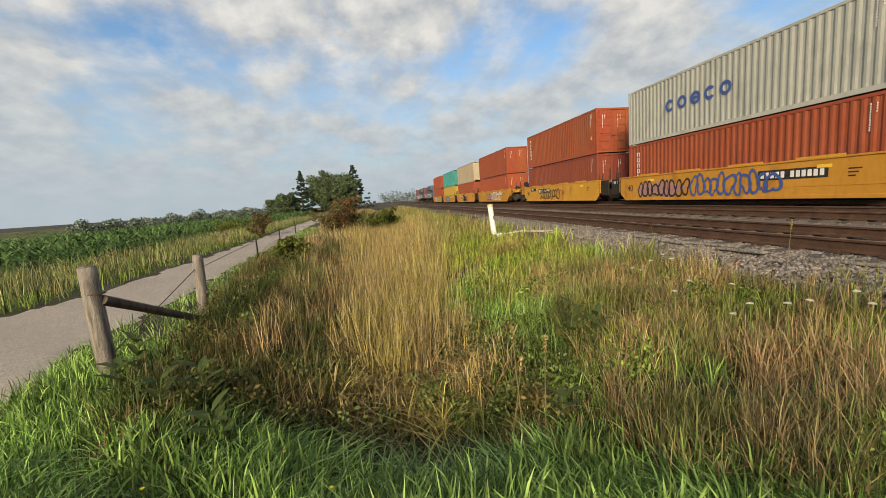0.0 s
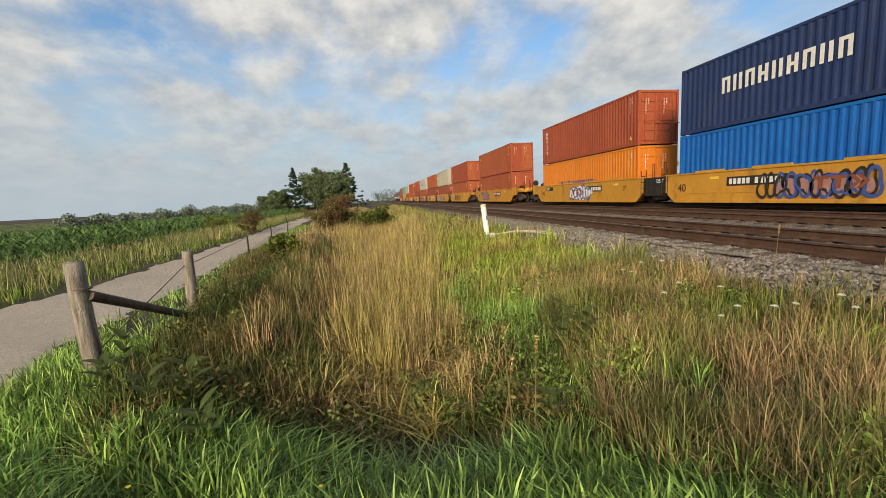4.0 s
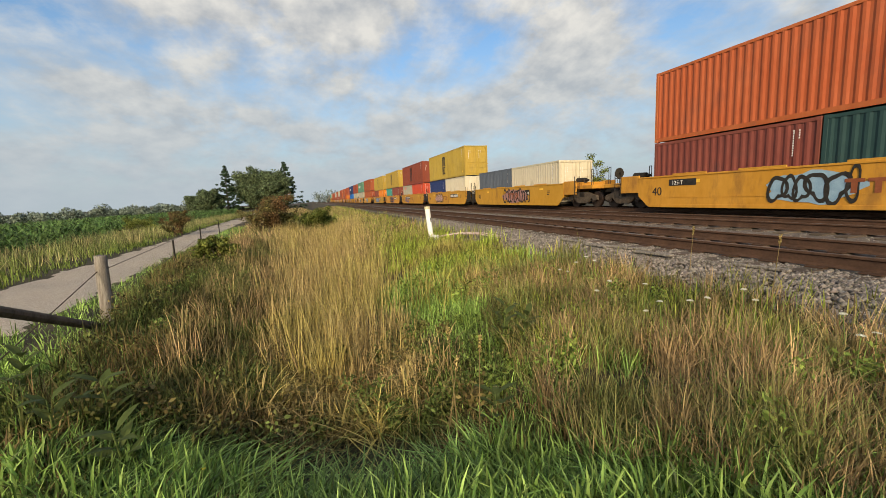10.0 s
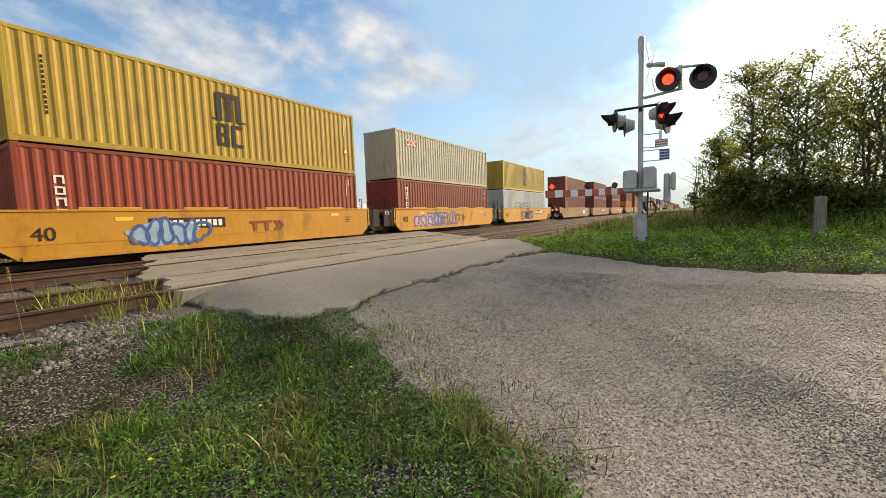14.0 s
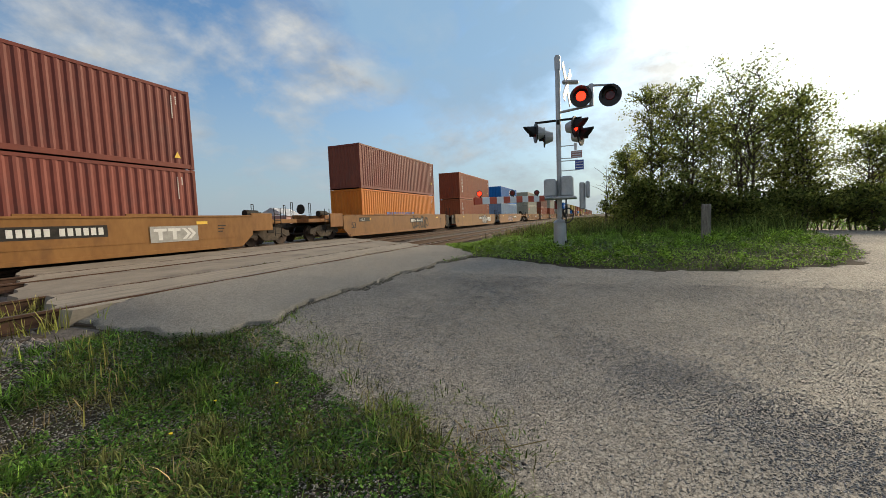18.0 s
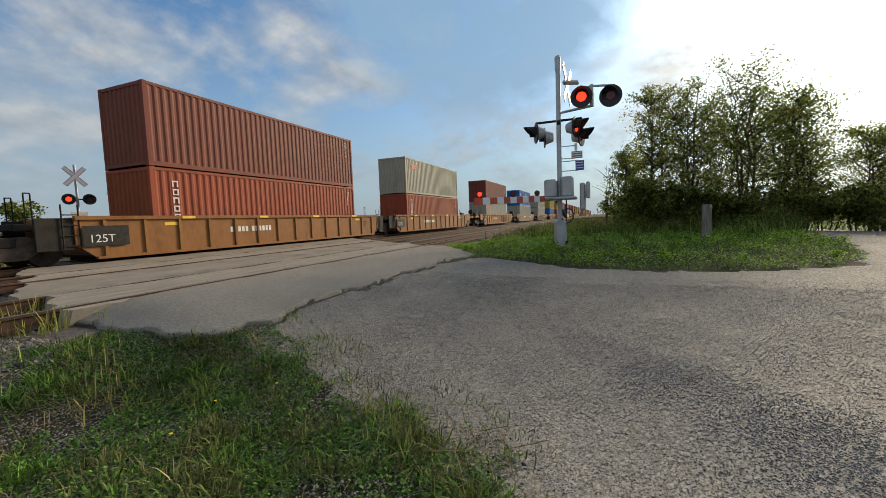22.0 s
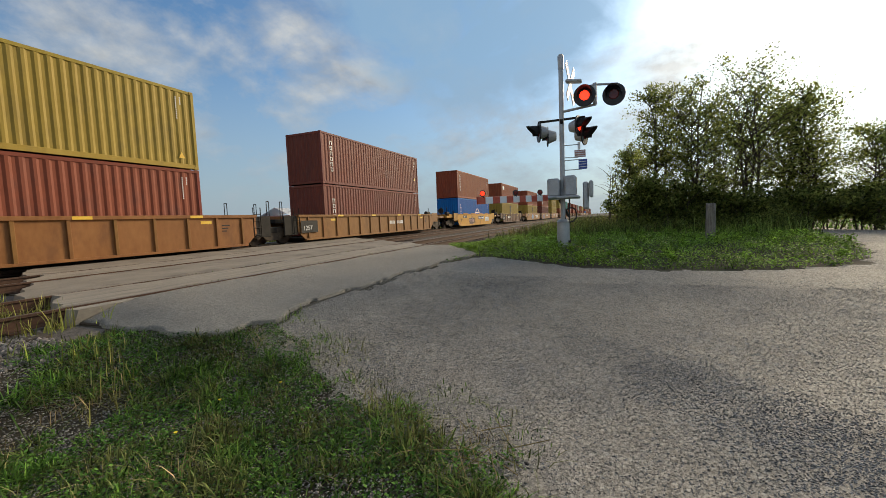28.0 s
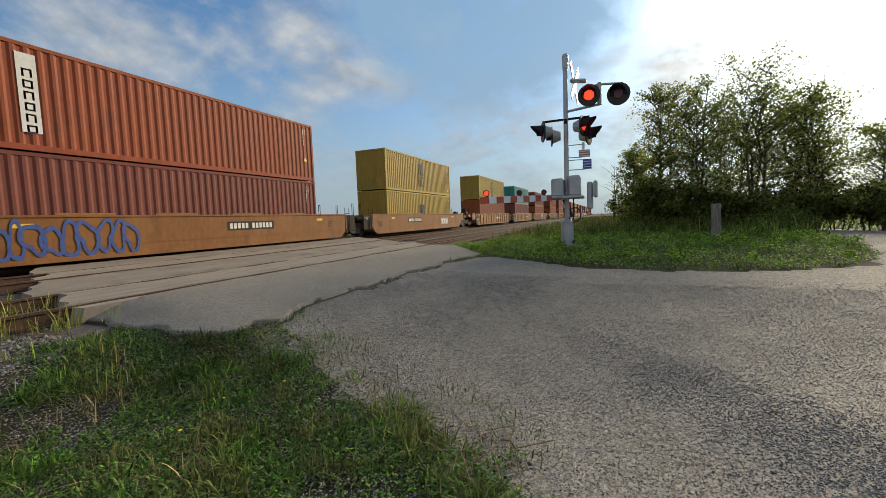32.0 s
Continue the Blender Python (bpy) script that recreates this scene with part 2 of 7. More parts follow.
def gravel_mat(name, a, b, coarse, cells, tones=(0.28, 1.72)):
    """Packed small stones: each cell its own tone, broad patches of darker coarse chippings, wheel-worn pale stretches."""
    m = bpy.data.materials.new(name)
    m.use_nodes = True
    nt = m.node_tree
    bsdf = nt.nodes["Principled BSDF"]
    co = make_node(nt, "ShaderNodeTexCoord")
    v1, v2 = make_node(nt, "ShaderNodeTexVoronoi"), make_node(nt, "ShaderNodeTexVoronoi")
    for v, s in ((v1, cells), (v2, cells * 0.42)):
        v.inputs["Scale"].default_value = s
        nt.links.new(co.outputs["Object"], v.inputs["Vector"])
    n1, n2 = make_node(nt, "ShaderNodeTexNoise"), make_node(nt, "ShaderNodeTexNoise")
    for n, s in ((n1, 0.42), (n2, 2.6)):
        n.inputs["Scale"].default_value, n.inputs["Detail"].default_value, n.inputs["Roughness"].default_value = s, 7.0, 0.62
        nt.links.new(co.outputs["Object"], n.inputs["Vector"])
    mix = make_node(nt, "ShaderNodeMix", data_type="RGBA")
    mix.inputs[6].default_value, mix.inputs[7].default_value = (*a, 1), (*b, 1)
    nt.links.new(n2.outputs["Fac"], mix.inputs[0])
    patch = make_node(nt, "ShaderNodeMapRange")
    patch.inputs[1].default_value, patch.inputs[2].default_value, patch.inputs[4].default_value = 0.46, 0.58, 0.45
    nt.links.new(node_math(nt, "ADD", node_math(nt, "MULTIPLY", n1.outputs["Fac"], 0.7), node_math(nt, "MULTIPLY", n2.outputs["Fac"], 0.3)), patch.inputs[0])
    mx = make_node(nt, "ShaderNodeMix", data_type="RGBA")
    mx.inputs[7].default_value = (*coarse, 1)
    nt.links.new(mix.outputs[2], mx.inputs[6])
    nt.links.new(patch.outputs[0], mx.inputs[0])
    sx1, sx2 = make_node(nt, "ShaderNodeSeparateColor"), make_node(nt, "ShaderNodeSeparateColor")
    nt.links.new(v1.outputs["Color"], sx1.inputs[0])
    nt.links.new(v2.outputs["Color"], sx2.inputs[0])
    tone = make_node(nt, "ShaderNodeMapRange")
    tone.inputs[3].default_value, tone.inputs[4].default_value = tones
    nt.links.new(node_math(nt, "ADD", node_math(nt, "MULTIPLY", sx1.outputs[0], 0.72), node_math(nt, "MULTIPLY", sx2.outputs[0], 0.28)), tone.inputs[0])
    hsv = make_node(nt, "ShaderNodeHueSaturation")
    nt.links.new(mx.outputs[2], hsv.inputs["Color"])
    nt.links.new(tone.outputs[0], hsv.inputs["Value"])
    nt.links.new(hsv.outputs[0], bsdf.inputs["Base Color"])
    bsdf.inputs["Roughness"].default_value = 0.8
    bsdf.inputs["Specular IOR Level"].default_value = 0.34
    bm = make_node(nt, "ShaderNodeBump")
    bm.inputs["Strength"].default_value, bm.inputs["Distance"].default_value = 0.9, 0.012
    nt.links.new(node_math(nt, "ADD", sx1.outputs[1], node_math(nt, "MULTIPLY", sx2.outputs[1], 0.4)), bm.inputs["Height"])
    nt.links.new(bm.outputs[0], bsdf.inputs["Normal"])
    return m


def glow_mat(name, col, strength):
    m = bpy.data.materials.new(name)
    m.use_nodes = True
    b = m.node_tree.nodes["Principled BSDF"]
    b.inputs["Base Color"].default_value = (*col, 1)
    b.inputs["Emission Color"].default_value, b.inputs["Emission Strength"].default_value = (*col, 1), strength
    b.inputs["Roughness"].default_value = 0.25
    return m


RUST = (0.13, 0.06, 0.035)
M_STEEL = surf("dark_steel", (0.016, 0.0145, 0.013), (0.042, 0.036, 0.03), 4, 0.75, 0.1, 0.02, dirt=(0.055, 0.035, 0.024), dirt_amount=0.45)
M_TRUCK = surf("dusty_cast_steel", (0.045, 0.036, 0.028), (0.13, 0.10, 0.075), 5, 0.8, 0.1, 0.02, dirt=(0.20, 0.16, 0.12), dirt_amount=0.5)
M_WHEEL = surf("wheel_steel", (0.03, 0.022, 0.018), (0.07, 0.05, 0.04), 6, 0.6, 0.4, dirt=RUST)
M_RAIL = surf("rusty_rail", (0.06, 0.034, 0.023), (0.115, 0.064, 0.042), 5, 0.75, 0.1, 0.01, dirt=(0.05, 0.035, 0.03))
M_RAILTOP = surf("worn_railhead", (0.12, 0.095, 0.08), (0.21, 0.175, 0.15), 9, 0.45, 0.5)
M_TIE = surf("weathered_tie", (0.055, 0.041, 0.031), (0.13, 0.10, 0.078), 3, 0.9, 0, 0.08, stretch=(6, 1, 3), per="object", spread=0.3)
M_STONE = surf("ballast_stone", (0.095, 0.083, 0.073), (0.29, 0.255, 0.222), 9, 0.85, 0, 0.05, per="island", spread=0.55)
M_BED = surf("ballast_bed", (0.08, 0.068, 0.058), (0.20, 0.172, 0.148), 16, 0.9, 0, 0.25, fine=42, dirt=(0.10, 0.075, 0.055), dirt_amount=0.5)
M_SOIL = surf("meadow_soil", (0.034, 0.028, 0.019), (0.085, 0.07, 0.047), 1.3, 0.95, 0, 0.15, fine=14, dirt=(0.045, 0.055, 0.018), dirt_amount=0.6, dirt_scale=0.35)
M_ASPHALT = gravel_mat("grey_asphalt", (0.27, 0.24, 0.196), (0.37, 0.332, 0.275), (0.235, 0.212, 0.178), 100, (0.6, 1.4))
M_GRAVEL = gravel_mat("gravel_yard", (0.245, 0.214, 0.174), (0.40, 0.352, 0.288), (0.155, 0.152, 0.146), 88, (0.32, 1.68))
M_DIRT = gravel_mat("dirt_lane", (0.36, 0.305, 0.25), (0.46, 0.395, 0.325), (0.33, 0.285, 0.24), 110, (0.55, 1.45))
M_PEBBLE = surf("pebble", (0.20, 0.184, 0.161), (0.44, 0.404, 0.355), 8, 0.9, per="island", spread=0.5)
M_CHIP = surf("dark_chipping", (0.075, 0.078, 0.082), (0.29, 0.29, 0.288), 8, 0.85, per="island", spread=0.5)
M_PANEL = surf("crossing_panel", (0.20, 0.172, 0.138), (0.33, 0.285, 0.231), 1.1, 0.9, 0, 0.05, fine=40, dirt=(0.12, 0.10, 0.085), dirt_amount=0.6)
M_PLANK = surf("crossing_plank", (0.24, 0.206, 0.163), (0.38, 0.332, 0.268), 1.3, 0.9, 0, 0.06, fine=30, stretch=(0.5, 6, 1), dirt=(0.13, 0.11, 0.09), dirt_amount=0.7)
M_WOODPOST = surf("grey_post_wood", (0.13, 0.112, 0.092), (0.38, 0.342, 0.295), 4, 0.9, 0, 0.2, fine=26, stretch=(7, 7, 0.8), dirt=(0.04, 0.028, 0.02), dirt_amount=0.8, dirt_scale=1.6)
M_DARKWOOD = surf("dark_rail_wood", (0.06, 0.045, 0.035), (0.15, 0.12, 0.095), 3, 0.9, 0, 0.1, stretch=(6, 6, 1))
M_WIRE = surf("old_wire", (0.08, 0.06, 0.05), (0.15, 0.12, 0.10), 8, 0.6, 0.5)
M_WHITE = surf("white_plastic", (0.70, 0.68, 0.64), (0.82, 0.81, 0.78), 5, 0.5, dirt=(0.35, 0.31, 0.25), dirt_amount=0.35)
M_CREAM = surf("cream_cap", (0.50, 0.43, 0.25), (0.62, 0.56, 0.36), 5, 0.5)
M_ALU = surf("signal_aluminium", (0.38, 0.39, 0.40), (0.54, 0.55, 0.56), 4, 0.45, 0.35, 0.01, dirt=(0.16, 0.15, 0.145), dirt_amount=0.4)
M_BLACK = surf("signal_black", (0.012, 0.012, 0.013), (0.03, 0.03, 0.032), 6, 0.5)
M_LIT = glow_mat("lit_red_lens", (1.0, 0.035, 0.012), 2.6)
M_DIMRED = surf("dark_red_lens", (0.10, 0.008, 0.006), (0.2, 0.02, 0.012), 9, 0.2)
M_REDTAPE = surf("gate_red", (0.42, 0.05, 0.02), (0.55, 0.09, 0.04), 7, 0.5)
M_SIGNWHITE = surf("sign_white", (0.72, 0.73, 0.75), (0.82, 0.83, 0.84), 5, 0.4)
M_SIGNBLUE = surf("sign_blue", (0.03, 0.07, 0.32), (0.05, 0.10, 0.4), 5, 0.4)
M_LOGO = surf("faded_logo_red", (0.20, 0.06, 0.028), (0.28, 0.09, 0.04), 5, 0.6)
M_SIGNRED = surf("sign_dull_red", (0.30, 0.14, 0.12), (0.42, 0.22, 0.19), 5, 0.5)
M_YELLOWMARK = surf("yellow_mark", (0.75, 0.42, 0.02), (0.85, 0.55, 0.06), 5, 0.5)
M_INK = surf("black_ink", (0.015, 0.014, 0.013), (0.045, 0.04, 0.035), 7, 0.6)
M_INKBLUE = surf("navy_ink", (0.03, 0.06, 0.22), (0.05, 0.10, 0.32), 7, 0.5)
M_INKRED = surf("red_ink", (0.60, 0.07, 0.04), (0.72, 0.13, 0.08), 7, 0.5)
M_INKWHITE = surf("white_ink", (0.62, 0.60, 0.56), (0.78, 0.76, 0.72), 7, 0.5)
M_BARK = surf("bark", (0.05, 0.04, 0.03), (0.13, 0.105, 0.08), 5, 0.95, 0, 0.15, stretch=(3, 3, 1))
M_CABLE = surf("pink_conduit", (0.50, 0.36, 0.34), (0.62, 0.48, 0.45), 6, 0.5)

C_RUSTRED = ((0.31, 0.07, 0.03), (0.41, 0.108, 0.048))
PAINT = {
    "red": C_RUSTRED,
    "brick": ((0.24, 0.056, 0.033), (0.31, 0.08, 0.046)),
    "maroon": ((0.21, 0.058, 0.043), (0.28, 0.084, 0.06)),
    "scarlet": ((0.50, 0.065, 0.03), (0.58, 0.10, 0.05)),
    "orange": ((0.68, 0.19, 0.02), (0.75, 0.25, 0.04)),
    "vermilion": ((0.55, 0.13, 0.04), (0.62, 0.18, 0.07)),
    "yellow": ((0.42, 0.285, 0.045), (0.52, 0.37, 0.08)),
    "white": ((0.40, 0.38, 0.295), (0.50, 0.48, 0.385)),
    "cream": ((0.62, 0.55, 0.40), (0.70, 0.64, 0.49)),
    "beige": ((0.46, 0.38, 0.25), (0.55, 0.47, 0.33)),
    "palegrey": ((0.44, 0.48, 0.50), (0.55, 0.59, 0.60)),
    "lightblue": ((0.22, 0.34, 0.48), (0.30, 0.43, 0.57)),
    "blue": ((0.004, 0.135, 0.50), (0.012, 0.19, 0.60)),
    "navy": ((0.02, 0.04, 0.13), (0.035, 0.06, 0.17)),
    "steelblue": ((0.045, 0.10, 0.26), (0.07, 0.14, 0.33)),
    "slate": ((0.09, 0.11, 0.14), (0.13, 0.155, 0.19)),
    "teal": ((0.05, 0.28, 0.26), (0.08, 0.37, 0.34)),
    "green": ((0.09, 0.22, 0.15), (0.13, 0.29, 0.20)),
    "darkgreen": ((0.02, 0.055, 0.055), (0.035, 0.08, 0.078)),
    "rustcar": ((0.27, 0.118, 0.036), (0.39, 0.185, 0.062)),
    "yellowcar": ((0.56, 0.27, 0.03), (0.68, 0.35, 0.055)),
    "browncar": ((0.15, 0.08, 0.048), (0.23, 0.125, 0.07)),
}
_paint = {}


def paint(key):
    if key not in _paint:
        a, b = (tuple(c * 0.8 for c in col) for col in PAINT[key])
        car = key.endswith("car")
        _paint[key] = surf("paint_" + key, a, b, 0.9, 0.62, 0.0, 0.01, fine=7, stretch=(1, 1, 0.45), dirt=(0.13, 0.06, 0.028) if car else tuple(c * 0.45 + 0.03 for c in a), dirt_amount=0.5 if car else 0.45, per="object", spread=0.10)
    return _paint[key]

# ---- mesh helpers ----


def mesh_of(name, verts, faces, material, smooth=False):
    me = bpy.data.meshes.new(name)
    me.from_pydata([tuple(v) for v in verts], [], faces)
    me.materials.append(material)
    if smooth:
        me.shade_smooth()
    me.update()
    return me


def box_bm(bm, x0, x1, y0, y1, z0, z1, bevel=0.0):
    r = bmesh.ops.create_cube(bm, size=1.0)
    for v in r["verts"]:
        v.co = Vector(((x0 + x1) / 2 + v.co.x * (x1 - x0), (y0 + y1) / 2 + v.co.y * (y1 - y0), (z0 + z1) / 2 + v.co.z * (z1 - z0)))
    if bevel:
        edges = list({e for v in r["verts"] for e in v.link_edges})
        bmesh.ops.bevel(bm, geom=edges, offset=bevel, segments=1, affect="EDGES", clamp_overlap=True)
    return bm


def boxes(*specs, bevel=0.0):
    bm = bmesh.new()
    for s in specs:
        box_bm(bm, *s, bevel=bevel)
    return bm


def tube_bm(bm, a, b, r0, r1=None, n=10, caps=True):
    a, b = Vector(a), Vector(b)
    r1 = r0 if r1 is None else r1
    d = b - a
    m = Matrix.Translation((a + b) / 2) @ d.to_track_quat("Z", "Y").to_matrix().to_4x4()
    bmesh.ops.create_cone(bm, cap_ends=caps, segments=n, radius1=r0, radius2=r1, depth=d.length, matrix=m)
    return bm


def tubes(*specs, n=10):
    bm = bmesh.new()
    for s in specs:
        tube_bm(bm, *s, n=n)
    return bm


def bm_mesh(name, bm, material, smooth=False):
    me = bpy.data.meshes.new(name)
    bm.to_mesh(me)
    bm.free()
    me.materials.append(material)
    if smooth:
        me.shade_smooth()
    return me


def part(name, bm, material, parent, label="", at=None, smooth=False):
    """One mesh object under a thing or a part; bm is a bmesh or a finished mesh."""
    me = bm if isinstance(bm, bpy.types.Mesh) else bm_mesh(name, bm, material, smooth)
    ob = new(name, me)
    ob.parent = parent
    if at is not None:
        ob.matrix_basis = at
    if label:
        ob["label"] = label
    return ob


def thing(name, label, category, group="", kind="", at=None):
    ob = new(name)
    ob.empty_display_size = 0.2
    tagged(ob, label, category, group, kind)
    if at is not None:
        ob.matrix_basis = at
    return ob


def smooth(x, a, b):
    t = np.clip((np.asarray(x, float) - a) / (b - a), 0, 1)
    return t * t * (3 - 2 * t)


def lump(x, y, s=1.0):
    """Cheap smooth unevenness."""
    x, y = np.asarray(x, float), np.asarray(y, float)
    return (np.sin(x * 1.7 * s + 1.3) * np.cos(y * 1.3 * s - 0.7) + 0.5 * np.sin(x * 3.9 * s - y * 2.7 * s + 2.0) + 0.3 * np.cos(x * 7.1 * s + y * 6.3 * s)) / 1.8


# ---- the lie of the land (rail heads at z = 0) ----


def ground_z(x, y):
    x, y = np.asarray(x, float), np.asarray(y, float)
    left = np.full(np.broadcast(x, y).shape, -0.62)
    right = -0.58 + 0.66 * smooth(x, 1.5, 12.5)
    z = left + (right - left) * smooth(x, -1.0, 1.5)
    # road climbs to the rails
    z = z + (-0.04 - z) * smooth(y, 1.0, 5.6) * smooth(x, 1.4, 3.6) * (1 - 0.55 * smooth(x, 14.0, 19.0))
    # ditch beside the fence
    ditch = np.exp(-(((y - 0.25) / 1.45) ** 2)) * smooth(-x, 1.1, 3.1)
    z = z - 0.62 * ditch
    # fields lie lower; their long slope is shaped to fit the camera's view
    z = z - 1.0 * smooth(-y, 8.8, 13.5) * smooth(-x, -4.0, 2.0)
    z = z - 0.034 * np.clip(-y - 18, 0, 240) * smooth(-x, -30.0, 5.0)
    z = z - 0.5 * smooth(-y, 5.0, 13.0) * smooth(x, 12.0, 24.0)
    # embankment of the three tracks
    bank = smooth(y, 3.7, 5.3) * (1 - smooth(y, 17.8, 20.0))
    bank = bank * (1 - smooth(x, 2.2, 3.2) * (1 - smooth(x, 13.0, 15.5)) * (1 - smooth(y, 6.0, 6.4)))
    z = z + (-0.23 - z) * bank
    z = z - 0.5 * smooth(y, 18.4, 21.5)
    return z + (0.03 - 0.022 * smooth(x, 1.0, 2.5)) * lump(x, y, 0.8) * (1 - bank)


def inside(poly, x, y):
    x, y = np.asarray(x, float), np.asarray(y, float)
    hit = np.zeros(x.shape, bool)
    n = len(poly)
    for i in range(n):
        (x0, y0), (x1, y1) = poly[i], poly[(i + 1) % n]
        if y0 == y1:
            continue
        cross = (y0 > y) != (y1 > y)
        hit ^= cross & (x < (x1 - x0) * (y - y0) / (y1 - y0) + x0)
    return hit


LANE = [(1.85, 0.2), (2.2, 0.35), (2.45, 0.55), (2.6, 0.95), (2.72, 1.5), (2.85, 1.95), (3.05, 2.3), (3.25, 2.75), (3.32, 3.2), (3.45, 3.6), (3.9, 3.8), (5.6, 3.75), (8.0, 3.5), (9.45, 3.0), (9.05, 2.0), (8.6, 1.15), (8.3, 0.3), (8.1, -0.6), (8.1, -1.6),
        (8.25, -2.8), (8.6, -3.7), (9.3, -4.35), (10.6, -4.75), (15, -5.8), (46, -9.5), (46, -12), (16, -9.5), (7, -11), (-3.4, -9.5), (-8.0, -6.6), (-9.2, -6.1), (-11.3, -6.24), (-14.4, -6.28), (-21.2, -6.5), (-30, -7.2), (-44, -7.8), (-110, -11.5), (-110, -9.5),
        (-33, -5.5), (-23, -4.75), (-14.7, -4.2), (-10.3, -3.9), (-8.6, -3.75), (-6.0, -3.7), (-4.9, -3.52), (-4.3, -3.36), (-3.0, -3.1), (-1, -2.2), (0.7, -1.3)]
ROAD = [(3.0, 3.85), (2.8, 4.4), (2.75, 5.0), (2.85, 6.02), (14.6, 6.02), (11.5, 4.2), (9.6, 3.0), (8.8, 3.3), (7.9, 3.5), (6.6, 3.65), (5.6, 3.75), (4.55, 3.8), (3.9, 3.8), (3.45, 3.6), (3.3, 3.73)]
YARD = [(1.35, 0.2), (1.75, 0.55), (2.05, 1.0), (2.2, 1.5), (2.4, 2.0), (2.6, 2.4), (2.8, 2.8), (2.9, 3.2), (3.0, 3.6)] + LANE[10:]


def sheet(name, poly, step, lift, material, rough_edge=0.12, fine_z=0.0, skirt=0.0, only=None):
    xs = [p[0] for p in poly]
    ys = [p[1] for p in poly]
    gx, gy = np.arange(min(xs), max(xs) + step, step), np.arange(min(ys), max(ys) + step, step)
    X, Y = np.meshgrid(gx, gy, indexing="ij")
    cx, cy = (X[:-1, :-1] + X[1:, 1:]) / 2, (Y[:-1, :-1] + Y[1:, 1:]) / 2
    keep = inside(poly, cx + rough_edge * lump(cx, cy, 2.2), cy + rough_edge * lump(cy + 5, cx, 2.6))
    if only is not None:
        keep = keep & only(cx, cy)
    Z = ground_z(X, Y) + lift + fine_z * lump(X, Y, 3.0)
    whole = np.zeros(X.shape, int)
    for a in (0, 1):
        for b in (0, 1):
            whole[a:a + keep.shape[0], b:b + keep.shape[1]] += keep
    if not skirt:
        Z = np.where(whole < 4, Z - lift - 0.02, Z)
    idx = np.arange(X.size).reshape(X.shape)
    quads = np.stack([idx[:-1, :-1], idx[1:, :-1], idx[1:, 1:], idx[:-1, 1:]], -1)[keep]
    used, inv = np.unique(quads, return_inverse=True)
    v = np.stack([X.ravel(), Y.ravel(), Z.ravel()], -1)[used]
    inv = inv.reshape(-1, 4)
    if skirt:
        # broken edge: a small wall where the sheet ends
        e = np.concatenate([inv[:, [i, (i + 1) % 4]] for i in range(4)])
        _, first, count = np.unique(np.sort(e, 1), axis=0, return_index=True, return_counts=True)
        rim = e[first[count == 1]]
        low = v.copy()
        low[:, 2] -= skirt
        inv = np.concatenate([inv, np.stack([rim[:, 1], rim[:, 0], rim[:, 0] + len(v), rim[:, 1] + len(v)], -1)])
        v = np.concatenate([v, low])
        return raw_mesh(name, v, inv, material, False)
    return raw_mesh(name, v, inv, material, True)


def raw_mesh(name, verts, quads, material, shade=False):
    """Fast mesh from arrays; quads has 3 or 4 columns."""
    verts, quads = np.asarray(verts, np.float32), np.asarray(quads, np.int32)
    k = quads.shape[1]
    me = bpy.data.meshes.new(name)
    me.vertices.add(len(verts))
    me.vertices.foreach_set("co", verts.ravel())
    me.loops.add(quads.size)
    me.loops.foreach_set("vertex_index", quads.ravel())
    me.polygons.add(len(quads))
    me.polygons.foreach_set("loop_start", np.arange(0, quads.size, k, dtype=np.int32))
    me.materials.append(material)
    me.update(calc_edges=True)
    if shade:
        me.shade_smooth()
    return me


def build_ground():
    def axis(lo, hi, fine_lo, fine_hi, step):
        mid = list(np.arange(fine_lo, fine_hi + step / 2, step))
        out, s, v = [], step, fine_hi
        while v < hi:
            s *= 1.25
            v += s
            out.append(v)
        back, s, v = [], step, fine_lo
        while v > lo:
            s *= 1.25
            v -= s
            back.append(v)
        return np.array(back[::-1] + mid + out)
    gx, gy = axis(-3500, 3500, -24, 22, 0.28), axis(-3500, 3500, -13, 21, 0.28)
    X, Y = np.meshgrid(gx, gy, indexing="ij")
    Z = ground_z(X, Y)
    idx = np.arange(X.size).reshape(X.shape)
    quads = np.stack([idx[:-1, :-1], idx[1:, :-1], idx[1:, 1:], idx[:-1, 1:]], -1).reshape(-1, 4)
    me = raw_mesh("ground", np.stack([X.ravel(), Y.ravel(), Z.ravel()], -1), quads, M_SOIL, True)
    tagged(new("ground", me), "weedy brown soil under grass, with a ditch", "ground", kind="structure")
    tagged(new("gravel_yard", sheet("gravel_yard", YARD, 0.10, 0.014, M_GRAVEL, 0.16, 0.0015, 0.0, lambda x, y: x > -1.5)), "compacted grey-beige gravel turnout with scattered stones", "road", kind="structure")
    tagged(new("dirt_lane", sheet("dirt_lane", LANE, 0.14, 0.014, M_DIRT, 0.16, 0.003, 0.0, lambda x, y: x < -1.4)), "smooth pinkish-beige dirt lane beside the fields", "road", kind="structure")
    tagged(new("asphalt_road", sheet("asphalt_road", ROAD, 0.05, 0.042, M_ASPHALT, 0.10, 0.0, 0.09)), "worn grey asphalt road rising to the tracks", "road", kind="structure")


build_ground()

# ---- tracks ----
TRACKS = (6.97, 11.28, 15.67)


def crossing_edge(y):
    """Left and right ends of the crossing surface at y (the road crosses askew)."""
    return np.maximum(2.35 + 0.40 * (y - 5.9), 2.86 + 0.12 * (y - 5.9)), 11.8 + 0.90 * (y - 4.25)


